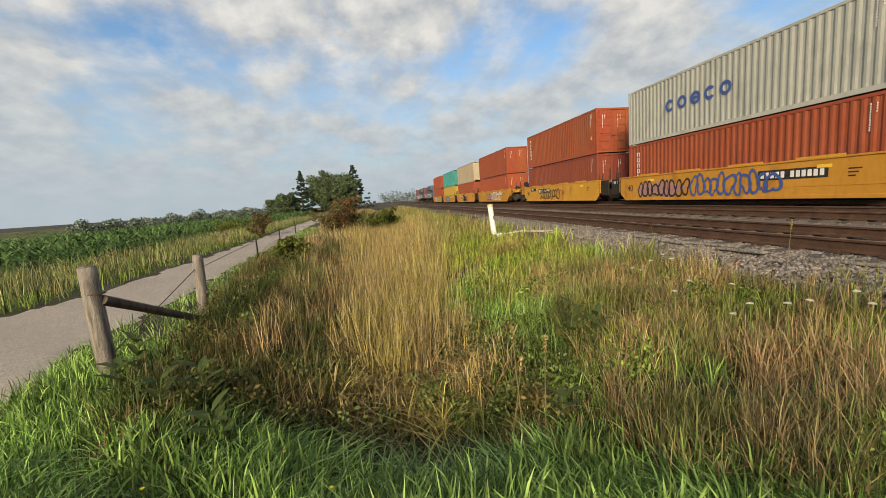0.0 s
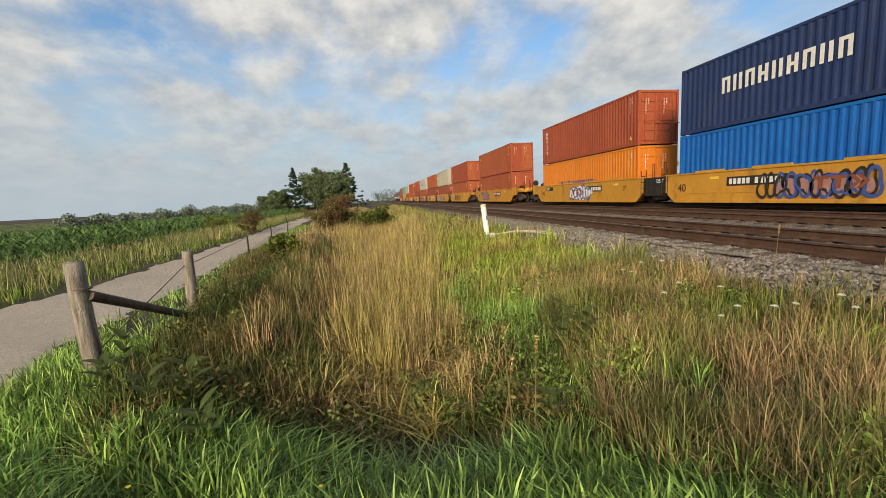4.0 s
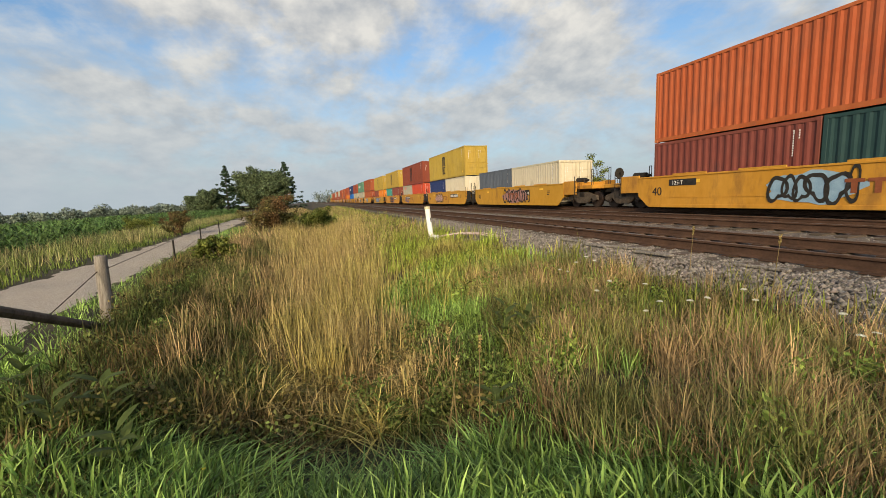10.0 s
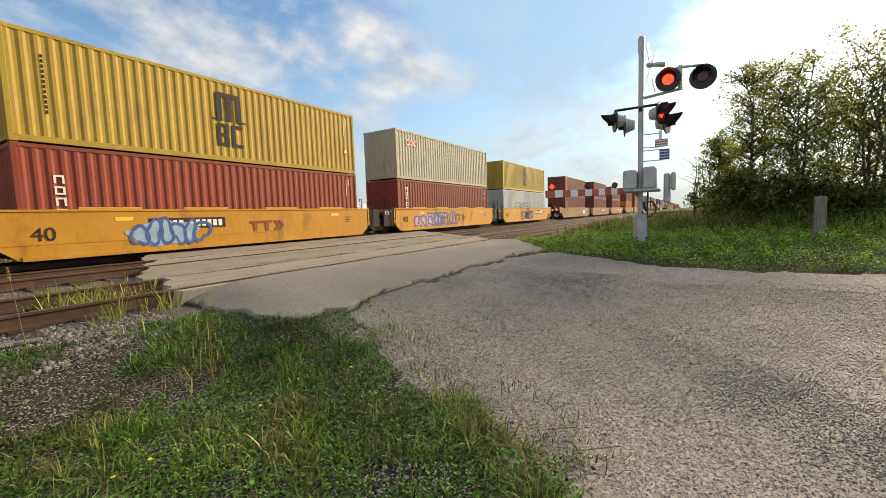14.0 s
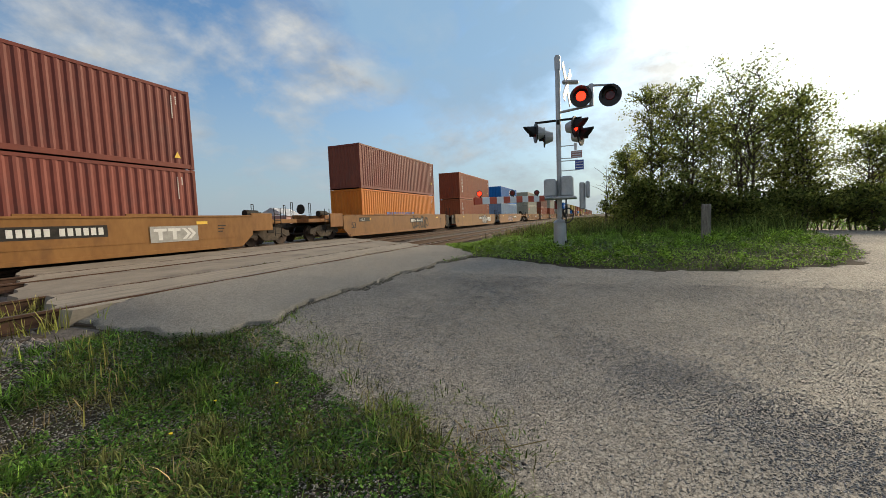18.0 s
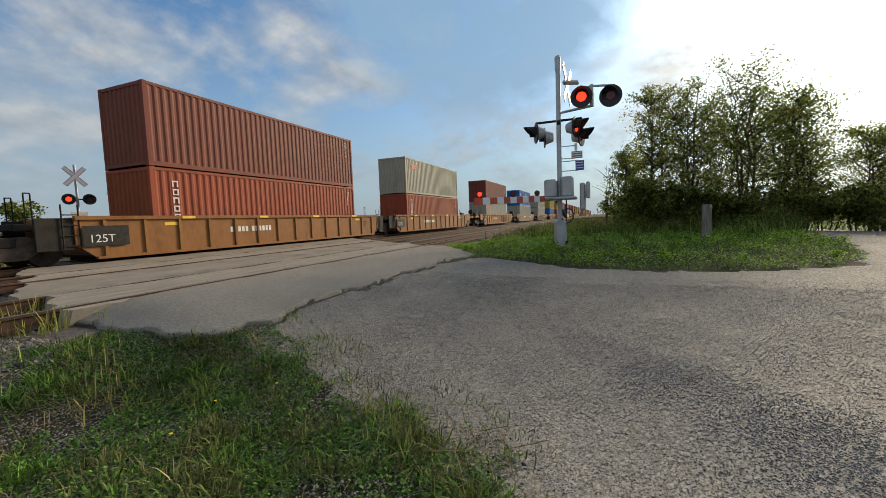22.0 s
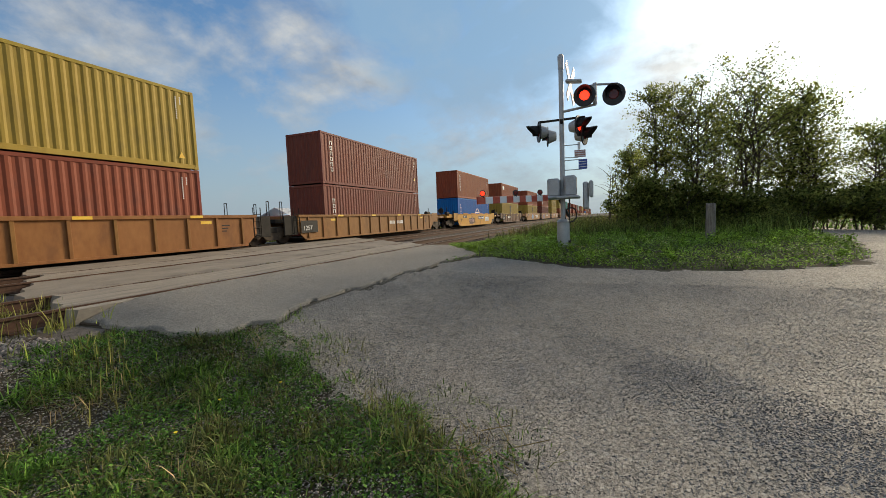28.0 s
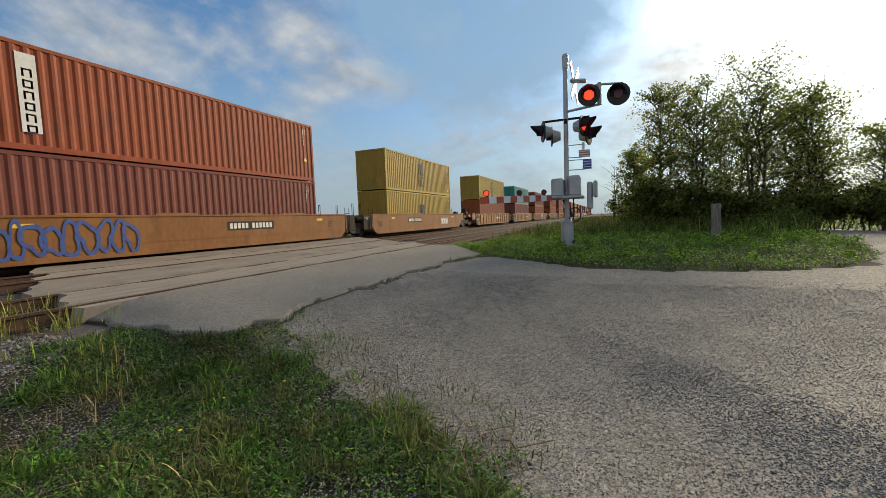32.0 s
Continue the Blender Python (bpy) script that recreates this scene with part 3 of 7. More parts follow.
def rail_profile():
    """Half-round head, thin web, wide foot: (y, z) points."""
    return [(-0.07, -0.172), (0.07, -0.172), (0.07, -0.158), (0.012, -0.135), (0.010, -0.045), (0.036, -0.032), (0.036, -0.006), (0.028, 0.0), (-0.028, 0.0), (-0.036, -0.006), (-0.036, -0.032), (-0.010, -0.045), (-0.012, -0.135), (-0.07, -0.158)]


def rail_mesh(x0, x1):
    prof = rail_profile()
    n = len(prof)
    verts = [(x, y, z) for x in (x0, x1) for y, z in prof]
    faces = [(i, (i + 1) % n, n + (i + 1) % n, n + i) for i in range(n)] + [tuple(range(n))[::-1], tuple(range(n, 2 * n))]
    me = mesh_of("rail", verts, faces, M_RAIL)
    me.materials.append(M_RAILTOP)
    me.polygons[7].material_index = 1
    return me


def build_tracks():
    # ballast bed
    bm = bmesh.new()
    prof = [(3.6, -0.72), (5.4, -0.215), (17.7, -0.215), (20.0, -1.15)]
    xs = [-2500, -400, -120, -60, -30, -12, 0, 12, 30, 60, 120, 400, 2500]
    vs = [[bm.verts.new((x, y, z)) for y, z in prof] for x in xs]
    for a, b in zip(vs, vs[1:]):
        for i in range(3):
            bm.faces.new((a[i], b[i], b[i + 1], a[i + 1]))
    bmesh.ops.recalc_face_normals(bm, faces=bm.faces)
    bed = new("ballast_bed", bm_mesh("ballast_bed", bm, M_BED))
    tagged(bed, "grey crushed-stone ballast bed under three tracks", "ballast", kind="structure")
    rail = rail_mesh(-2500, 2500)
    tie = bm_mesh("tie", boxes((-0.115, 0.115, -1.3, 1.3, -0.36, -0.18), bevel=0.012), M_TIE)
    plate = bm_mesh("tie_plate", boxes((-0.1, 0.1, -0.17, 0.17, -0.182, -0.166)), M_RAIL)
    for n, yc in enumerate(TRACKS):
        tr = thing("railway_track", "rusty steel rails on weathered wooden ties in ballast", "track", "parallel railway tracks", at=pose(0, yc, 0))
        for s in (-1, 1):
            part("rail", rail, None, tr, at=pose(0, 0.7535 * s, 0))
        rng = random.Random(5 + n)
        for i in range(96 if n < 2 else 60):
            x = -33 + i * 0.56 + rng.uniform(-0.03, 0.03)
            if crossing_edge(yc)[0] - 0.1 < x < crossing_edge(yc)[1] + 0.1:
                continue
            part("tie", tie, None, tr, at=pose(x, rng.uniform(-0.08, 0.08), rng.uniform(-0.012, 0.0), 0, 0, rng.uniform(-1.2, 1.2)))
            if n < 2:
                for s in (-1, 1):
                    part("tie_plate", plate, None, tr, at=pose(x, 0.7535 * s, 0))
        # farther ties, joined
        v, q = [], []
        for x in np.concatenate([np.arange(-150, -33.3, 0.56), np.arange(21, 150, 0.56)]):
            k = len(v)
            v += [(x - 0.115, -1.3, -0.19), (x + 0.115, -1.3, -0.19), (x + 0.115, 1.3, -0.19), (x - 0.115, 1.3, -0.19), (x - 0.115, -1.3, -0.34), (x + 0.115, -1.3, -0.34)]
            q += [(k, k + 1, k + 2, k + 3), (k + 4, k + 5, k + 1, k)]
        far = part("far_ties", raw_mesh("far_ties", v, q, M_TIE), None, tr)
        far["kind"] = "stuff"


build_tracks()


def build_crossing():
    cr = thing("level_crossing", "weathered crossing surface of asphalt and panels with flangeway grooves", "crossing", kind="structure")
    strips = []
    edges = [5.99]
    for yc in TRACKS:
        for s in (-1, 1):
            r = yc + 0.7535 * s
            edges += [r - 0.065 if s > 0 else r - 0.045, r + 0.045 if s > 0 else r + 0.065]
    edges += [17.8]
    for i in range(0, len(edges), 2):
        strips.append((edges[i], edges[i + 1]))
    for k, (y0, y1) in enumerate(strips):
        inner = abs(y1 - y0 - 1.4) < 0.1
        bm = bmesh.new()
        nx, ny = 40, max(2, int((y1 - y0) / 0.25))
        grid = []
        for i in range(nx + 1):
            row = []
            for j in range(ny + 1):
                y = y0 + (y1 - y0) * j / ny
                xl, xr = crossing_edge(y)
                jag = (0.35 * abs((y - y0) / (y1 - y0) - 0.3) if k % 2 == 0 else 0.3 * (y - y0)) - 0.2 + 0.12 * lump(y * 4, k + i * 0.0) if i in (0, nx) else 0
                x = float(xl + (xr - xl) * i / nx + jag)
                row.append(bm.verts.new((x, y, -0.004 + 0.012 * float(lump(x, y, 1.6)) - (0.02 if j in (0, ny) and not inner else 0))))
            grid.append(row)
        for i in range(nx):
            for j in range(ny):
                bm.faces.new((grid[i][j], grid[i + 1][j], grid[i + 1][j + 1], grid[i][j + 1]))
        rim = [e for e in bm.edges if e.is_boundary]
        ext = bmesh.ops.extrude_edge_only(bm, edges=rim)
        for v in [g for g in ext["geom"] if isinstance(g, bmesh.types.BMVert)]:
            xl, xr = crossing_edge(v.co.y)
            v.co.z = -0.21
            if v.co.x < xl + 0.2:
                v.co.x -= 0.06
            elif v.co.x > xr - 0.2:
                v.co.x += 0.5
        bmesh.ops.recalc_face_normals(bm, faces=bm.faces)
        part("crossing_panel", bm, M_PLANK if inner or k == 0 else M_PANEL, cr, smooth=False)


build_crossing()

# ---- the train ----
SPEED = 24.0
TRAIN_Y = TRACKS[2]
FLOOR = 0.24  # container floor above the rail heads
MOVING = []  # (thing, place along the train)
FT40, FT20 = 12.192, 6.058
HIGH, STD = 2.896, 2.591
CW = 2.438


def corrugated(length, height, depth=0.026, pitch=0.278):
    """Wall panel in x (length) and z, outer face towards -y at y=0."""
    prof, x = [], 0.0
    n = max(1, round(length / pitch))
    p = length / n
    for i in range(n):
        b = i * p
        prof += [(b, 0.0), (b + p * 0.26, 0.0), (b + p * 0.5, depth), (b + p * 0.76, depth)]
    prof.append((length, 0.0))
    v = [(a, d, z) for a, d in prof for z in (0.0, height)]
    f = [(2 * i, 2 * i + 2, 2 * i + 3, 2 * i + 1) for i in range(len(prof) - 1)]
    return v, f


_templates = {}
_marks = {}


def ring_bm(bm, x, z, r0, r1, arc):
    """Flat ring or open arc, facing -y."""
    a = np.linspace(arc[0], arc[1], 17)
    vs = [[bm.verts.new((x + r * math.cos(t), -0.004, z + r * math.sin(t))) for r in (r0, r1)] for t in a]
    for p, q in zip(vs, vs[1:]):
        bm.faces.new((p[0], p[1], q[1], q[0]))


def mark_mesh(kind, mat, key):
    """Flat painted marks as thin plates; x across, z up, facing -y."""
    k = (kind, key)
    if k in _marks:
        return _marks[k]
    s = []
    P = lambda x0, x1, z0, z1: s.append((x0, x1, -0.004, 0.0, z0, z1))
    bm = None
    if kind == "column":  # vertical row of blocks
        for i in range(6):
            z = -i * 0.30
            P(0, 0.05, z - 0.22, z)
            P(0.17, 0.22, z - 0.22, z)
            P(0.05, 0.17, z - 0.045, z)
            if i % 2:
                P(0.05, 0.17, z - 0.22, z - 0.175)
    elif kind == "arches":  # three uprights under two arches over two round shapes
        for x in (0, 0.36, 0.72):
            P(x, x + 0.2, 0, 0.85)
        P(0, 0.86, 0.85, 1.0)
        P(-0.18, 0.0, 0.0, 0.06)
        P(0.92, 1.1, 0.0, 0.06)
        for x in (-0.02, 0.52):
            P(x, x + 0.42, -0.22, -0.1)
            P(x, x + 0.42, -0.9, -0.78)
        P(-0.02, 0.11, -0.78, -0.22)
        P(0.27, 0.4, -0.78, -0.22)
        P(0.11, 0.27, -0.56, -0.44)
        P(0.52, 0.65, -0.78, -0.22)
    elif kind == "word":  # row of round shapes, some open to one side
        bm = bmesh.new()
        for i in range(5):
            ring_bm(bm, 0.26 + i * 0.80, 0.30, 0.15, 0.29, (0.7, 5.6) if i in (0, 3) else (0, 2 * math.pi))
            if i == 2:
                box_bm(bm, 0.26 + i * 0.80 - 0.2, 0.26 + i * 0.80 + 0.2, -0.007, 0.0, 0.25, 0.36)
    elif kind == "longword":
        for i in range(9):
            x = i * 0.52
            P(x, x + 0.13, 0, 0.62)
            P(x + 0.25, x + 0.38, 0, 0.62)
            if i % 3 != 1:
                P(x + 0.13, x + 0.25, 0.5 - 0.25 * (i % 2), 0.62 - 0.25 * (i % 2))
    elif kind == "tinyword":
        bm = bmesh.new()
        for i in range(3):
            ring_bm(bm, 0.2 + i * 0.37, 0.2, 0.11, 0.2, (0.7, 5.6) if i == 2 else (0, 2 * math.pi))
        box_bm(bm, 1.16, 1.27, -0.004, 0.0, 0.0, 0.4)
    elif kind == "globe":
        bm = bmesh.new()
        for a in range(20):
            t0, t1 = a * math.pi / 10, (a + 1) * math.pi / 10
            for r0, r1 in ((0.62, 0.72),):
                vs = [bm.verts.new((r * math.cos(t), -0.003, r * 0.8 * math.sin(t))) for r, t in ((r0, t0), (r1, t0), (r1, t1), (r0, t1))]
                bm.faces.new(vs)
        for z in (-0.16, 0.1):
            box_bm(bm, -0.9, 0.9, -0.006, -0.001, z - 0.07, z + 0.07)
        for x in (-0.3, 0.3):
            for z in (0.22, -0.52):
                box_bm(bm, x - 0.04, x + 0.04, -0.006, -0.002, z, z + 0.3)
        for k in range(7):
            box_bm(bm, -0.86 + k * 0.25, -0.68 + k * 0.25, -0.009, -0.006, -0.2, -0.12)
    elif kind == "panel":  # upright plate with a strip of blocks
        P(0, 0.42, -2.1, 0)
    elif kind == "label":
        P(0, 0.9, 0, 0.5)
    elif kind == "codes":  # small registration lines
        for i in range(11):
            P(0.0, 0.034, -0.075 * i - 0.05, -0.075 * i)
        for i in range(4):
            P(0.16, 0.194, -0.075 * i - 0.05, -0.075 * i)
    elif kind == "tall_codes":
        for i in range(12):
            P(0, 0.05, -0.13 * i - 0.09, -0.13 * i)
    elif kind == "lines":  # small stencilled lines
        for i in range(3):
            P(0, 0.36 - 0.08 * i, -0.11 * i, -0.11 * i + 0.04)
    elif kind == "dot":  # warning triangle
        bm = bmesh.new()
        bm.faces.new([bm.verts.new(p) for p in ((0, -0.003, 0), (0.24, -0.003, 0), (0.12, -0.003, 0.23))])
    if bm is None:
        bm = boxes(*s)
    me = bm_mesh("marking", bm, mat)
    _marks[k] = me
    return me


INKS = {"white": M_INKWHITE, "black": M_INK, "navy": M_INKBLUE, "red": M_INKRED, "yellow": M_YELLOWMARK}


def container_template(length, height, col):
    key = (length, height, col)
    if key in _templates:
        return _templates[key]
    mat = paint(col)
    ob = new("container_" + col)
    scene.collection.objects.unlink(ob)
    L, W, H = length, CW, height
    walls = []
    rail_h = 0.12
    v, f = corrugated(L - 0.24, H - 0.30)
    side = mesh_of("side_wall", v, f, mat)
    v2, f2 = corrugated(W - 0.24, H - 0.30, 0.04, 0.25)
    end = mesh_of("end_wall", v2, f2, mat)
    made = []

    def add(name, me, at=None, parent=None):
        o = bpy.data.objects.new(name, me)
        o.parent = parent or ob
        if at is not None:
            o.matrix_basis = at
        made.append(o)
        return o
    h = L / 2
    add("side_wall", side, pose(-h + 0.12, -W / 2 + 0.012, 0.18))
    add("side_wall", side, pose(h - 0.12, W / 2 - 0.012, 0.18, 0, 0, 180))
    add("end_wall", end, pose(-h + 0.02, W / 2 - 0.12, 0.18, 0, 0, -90))
    post = bm_mesh("corner_post", boxes((-0.06, 0.06, -0.06, 0.06, 0.1, H - 0.1), bevel=0.008), mat)
    cast = bm_mesh("corner_casting", boxes((-0.089, 0.089, -0.081, 0.081, -0.059, 0.059), bevel=0.012), mat)
    for sx in (-1, 1):
        for sy in (-1, 1):
            add("corner_post", post, pose(sx * (h - 0.06), sy * (W / 2 - 0.06), 0))
            for z in (0.059, H - 0.059):
                add("corner_casting", cast, pose(sx * (h - 0.087), sy * (W / 2 - 0.079), z))
    bot = bm_mesh("bottom_rail", boxes((-h + 0.12, h - 0.12, -0.03, 0.03, 0.02, 0.18), bevel=0.006), mat)
    top = bm_mesh("top_rail", boxes((-h + 0.12, h - 0.12, -0.03, 0.03, H - 0.12, H - 0.012), bevel=0.006), mat)
    for sy in (-1, 1):
        add("bottom_rail", bot, pose(0, sy * (W / 2 - 0.035), 0))
        add("top_rail", top, pose(0, sy * (W / 2 - 0.035), 0))
    cross = bm_mesh("end_rail", boxes((-0.04, 0.04, -W / 2 + 0.12, W / 2 - 0.12, -0.06, 0.06), bevel=0.006), mat)
    for sx in (-1, 1):
        for z in (0.11, H - 0.07):
            add("end_rail", cross, pose(sx * (h - 0.05), 0, z))
    add("roof", bm_mesh("roof", boxes((-h + 0.06, h - 0.06, -W / 2 + 0.05, W / 2 - 0.05, H - 0.05, H - 0.022)), mat))
    add("floor", bm_mesh("floor", boxes((-h + 0.06, h - 0.06, -W / 2 + 0.06, W / 2 - 0.06, 0.13, 0.16)), M_STEEL))
    # door end
    dw = W / 2 - 0.14
    leaf = boxes((-0.02, 0.0, 0.0, dw, 0.18, H - 0.14), *[(0.0, 0.03, 0.06, dw - 0.06, z, z + 0.34) for z in np.linspace(0.25, H - 0.6, 5)], bevel=0.006)
    leaf = bm_mesh("door", leaf, mat)
    rod = bm_mesh("locking_rod", box_bm(tubes(((0.06, 0, 0.12), (0.06, 0, H - 0.1), 0.019), n=6), 0.05, 0.085, 0.0, 0.40, 1.12, 1.16), M_INKWHITE if col == "scarlet" else mat)
    for s in (0, 1):
        d = add("door", leaf, pose(h - 0.05, 0.005 - s * (dw + 0.01), 0))
        for y in (0.25, dw - 0.22):
            add("locking_rod", rod, pose(0, y, 0), d)
        add("door_notice", mark_mesh("codes", INKS["white"], "white"), pose(0.034, 0.3, H - 0.45, 0, 0, 90), d)["kind"] = "stuff"
    _templates[key] = (ob, made)
    return _templates[key]


COLOUR_WORDS = {"red": "rust-red", "brick": "brick-red", "maroon": "maroon", "scarlet": "bright red", "orange": "orange", "vermilion": "orange-red", "yellow": "mustard-yellow", "white": "off-white", "cream": "cream", "beige": "weathered beige", "palegrey": "pale grey-blue", "lightblue": "faded blue", "blue": "bright blue", "navy": "dark navy", "steelblue": "steel-blue", "slate": "slate-grey", "teal": "teal", "green": "green", "darkgreen": "dark green"}


def place_container(u, z, length, height, col, marks, upper, plain=False):
    """A container whose middle lies at u along the train, its base at z."""
    tob, made = container_template(length, height, col)
    rng = random.Random(int(u * 10) + upper)
    ob = new("shipping_container")
    size = "forty-foot" if length > 7 else "twenty-foot"
    where = "stacked on another container" if upper else "sitting low in a well car"
    tagged(ob, f"{COLOUR_WORDS[col]} corrugated steel {size} container {where}".replace("weather-stained ", ""), "container", "stacked shipping containers")
    ob.location = (u, TRAIN_Y, z)
    copy = {tob: ob}
    for o in made:
        if plain and o.name.split(".")[0] in ("corner_casting", "locking_rod", "door_notice", "end_rail"):
            continue
        c = o.copy()
        scene.collection.objects.link(c)
        c.parent = copy[o.parent]
        copy[o] = c
    h, yf = length / 2, -CW / 2 - 0.002
    for kind, ink, x, zz in marks:
        part("marking", mark_mesh(kind, INKS[ink], ink), None, ob, at=pose(-h + x, yf, zz))["kind"] = "stuff"
    part("marking", mark_mesh("codes", INKS["white"], "white"), None, ob, at=pose(h - 0.72, yf, height - 0.3))["kind"] = "stuff"
    if rng.random() < 0.6:
        part("placard", mark_mesh("dot", INKS["yellow"], "yellow"), None, ob, at=pose(h - 0.75, yf, height * rng.choice((0.13, 0.34))))
    MOVING.append((ob, u))
    return ob


# marks by letter: (shape, ink, metres from the leading end, height)
MARKS = {
    "T": [("column", "white", 0.75, 2.45)], "t": [("column", "white", 0.75, 2.1)],
    "m": [("arches", "black", 5.3, 1.45)], "n": [("arches", "black", 5.3, 0.95)],
    "o": [("tinyword", "red", 0.95, 2.0)], "c": [("word", "navy", 3.0, 1.2)], "C": [("longword", "white", 2.2, 1.35)],
    "y": [("longword", "red", 2.4, 0.75)], "g": [("globe", "white", 6.8, 1.75)], "G": [("column", "white", 0.7, 2.2), ("globe", "white", 6.8, 1.25)],
    "h": [("longword", "navy", 3.2, 0.75)], "L": [("label", "white", 0.7, 1.95)], "b": [("dot", "yellow", 0.7, 2.2)],
    "f": [("panel", "white", 0.75, 2.6), ("column", "navy", 0.85, 2.2)], "w": [("longword", "white", 0.4, 0.75)], "W": [("tinyword", "white", 0.5, 1.35)],
    "a": [("word", "white", 1.4, 0.75), ("label", "red", 2.6, 1.6)], "d": [("column", "yellow", 0.75, 2.45)], "k": [("tall_codes", "black", 0.75, 2.3), ("arches", "black", 5.3, 1.45)], "-": [],
}


def truck_mesh():
    """Side frame of a two-axle truck, seen from the side."""
    pts = [(-1.25, 0.42), (-1.2, 0.66), (-0.85, 0.72), (-0.45, 0.86), (0.45, 0.86), (0.85, 0.72), (1.2, 0.66), (1.25, 0.42), (1.0, 0.36), (0.75, 0.52), (0.5, 0.30), (0.36, 0.22), (-0.36, 0.22), (-0.5, 0.30), (-0.75, 0.52), (-1.0, 0.36)]
    bm = bmesh.new()
    a = [bm.verts.new((x, -0.07, z)) for x, z in pts]
    f = bm.faces.new(a)
    ext = bmesh.ops.extrude_face_region(bm, geom=[f])
    for v in [g for g in ext["geom"] if isinstance(g, bmesh.types.BMVert)]:
        v.co.y += 0.14
    bmesh.ops.recalc_face_normals(bm, faces=bm.faces)
    bmesh.ops.bevel(bm, geom=[e for e in bm.edges if e.calc_face_angle(0) > 0.8], offset=0.015, segments=1, affect="EDGES")
    return bm_mesh("side_frame", bm, M_TRUCK)


SIDE_FRAME = truck_mesh()
WHEELSET = bm_mesh("wheelset", tubes(((0, -0.80, 0.42), (0, -0.68, 0.42), 0.42, 0.42), ((0, -0.70, 0.42), (0, -0.66, 0.42), 0.45, 0.45), ((0, 0.68, 0.42), (0, 0.80, 0.42), 0.42, 0.42), ((0, 0.66, 0.42), (0, 0.70, 0.42), 0.45, 0.45), ((0, -1.0, 0.42), (0, 1.0, 0.42), 0.08, 0.08), ((0, -1.04, 0.42), (0, -0.96, 0.42), 0.13, 0.11), n=24), M_WHEEL)
SPRINGS = bm_mesh("spring_nest", tubes(*[((x, y, 0.32), (x, y, 0.6), 0.06) for x in (-0.2, 0.0, 0.2) for y in (-0.98, 0.98)], n=8), M_TRUCK)
BOLSTER = bm_mesh("truck", boxes((-0.2, 0.2, -1.1, 1.1, 0.58, 0.84), (-0.55, 0.55, -0.2, 0.2, 0.84, 0.92), bevel=0.02), M_STEEL)
LADDER = bm_mesh("ladder", tubes(((0, 0, 0.55), (0, 0, 1.85), 0.02), ((0.4, 0, 0.55), (0.4, 0, 1.85), 0.02), *[((0, 0, z), (0.4, 0, z), 0.016) for z in (0.65, 0.95, 1.25, 1.55)], n=6), M_STEEL)
GRABS = bm_mesh("grab_iron", tubes(((0, 0, 1.2), (0, 0, 2.05), 0.018), ((0.14, 0, 1.2), (0.14, 0, 2.05), 0.018), ((0, 0, 2.05), (0.14, 0, 2.05), 0.018), n=6), M_STEEL)
REFLECTOR = bm_mesh("reflector", boxes((0, 0.5, -0.004, 0, 0, 0.095)), M_YELLOWMARK)
COUPLER = bm_mesh("coupler", boxes((-0.55, 0.0, -0.12, 0.12, 0.78, 1.0), (0.0, 0.32, -0.17, 0.17, 0.74, 1.04), bevel=0.03), M_STEEL)
HOSE = bm_mesh("air_hose", tubes(((0, 0.3, 0.8), (0.18, 0.3, 0.45), 0.03), ((0.18, 0.3, 0.45), (0.4, 0.3, 0.5), 0.03), n=6), M_BLACK)
BRAKE = bm_mesh("brake_wheel", tubes(((0, 0, 1.75), (0.03, 0, 1.75), 0.27, 0.27), ((0.03, 0, 1.75), (0.2, 0, 1.75), 0.06, 0.06), n=16), M_STEEL)
JACK = bm_mesh("brake_cylinder", tubes(((-0.35, 0, 1.52), (0.35, 0, 1.52), 0.17, 0.15), ((0.35, 0, 1.52), (0.6, 0, 1.52), 0.06), n=12), M_STEEL)


def side_profile_mesh(half, ribs, mat, top=1.52, bot=0.24):
    """Well side along x, outer face towards -y at y=0; sloped lower ends."""
    bm = bmesh.new()
    outline = [(-half, bot + 0.45), (-half + 0.55, bot), (half - 0.55, bot), (half, bot + 0.45), (half, top), (-half, top)]
    f = bm.faces.new([bm.verts.new((x, 0.0, z)) for x, z in outline])
    ext = bmesh.ops.extrude_face_region(bm, geom=[f])
    for v in [g for g in ext["geom"] if isinstance(g, bmesh.types.BMVert)]:
        v.co.y += 0.05
    if ribs:
        box_bm(bm, -half, half, -0.07, 0.05, top - 0.10, top + 0.02, 0.008)
        box_bm(bm, -half + 0.5, half - 0.5, -0.05, 0.05, bot - 0.02, bot + 0.07, 0.008)
    else:
        box_bm(bm, -half + 0.02, half - 0.02, -0.03, 0.06, top - 0.05, top + 0.015, 0.008)
        box_bm(bm, -half + 0.6, half - 0.6, -0.025, 0.05, bot - 0.03, bot + 0.10, 0.008)
        box_bm(bm, -half + 0.3, half - 0.3, -0.012, 0.0, 0.62, 0.645)
    bmesh.ops.recalc_face_normals(bm, faces=bm.faces)
    return bm_mesh("well_side", bm, mat)


_side = {}


def text_mesh(text, size, mat):
    k = ("text", text, size)
    if k not in _marks:
        cu = bpy.data.curves.new("number", "FONT")
        cu.body, cu.size, cu.extrude = text, size, 0.003
        tmp = bpy.data.objects.new("number", cu)
        scene.collection.objects.link(tmp)
        me = bpy.data.meshes.new_from_object(tmp.evaluated_get(bpy.context.evaluated_depsgraph_get()))
        bpy.data.objects.remove(tmp)
        me.materials.clear()
        me.materials.append(mat)
        _marks[k] = me
    return _marks[k]


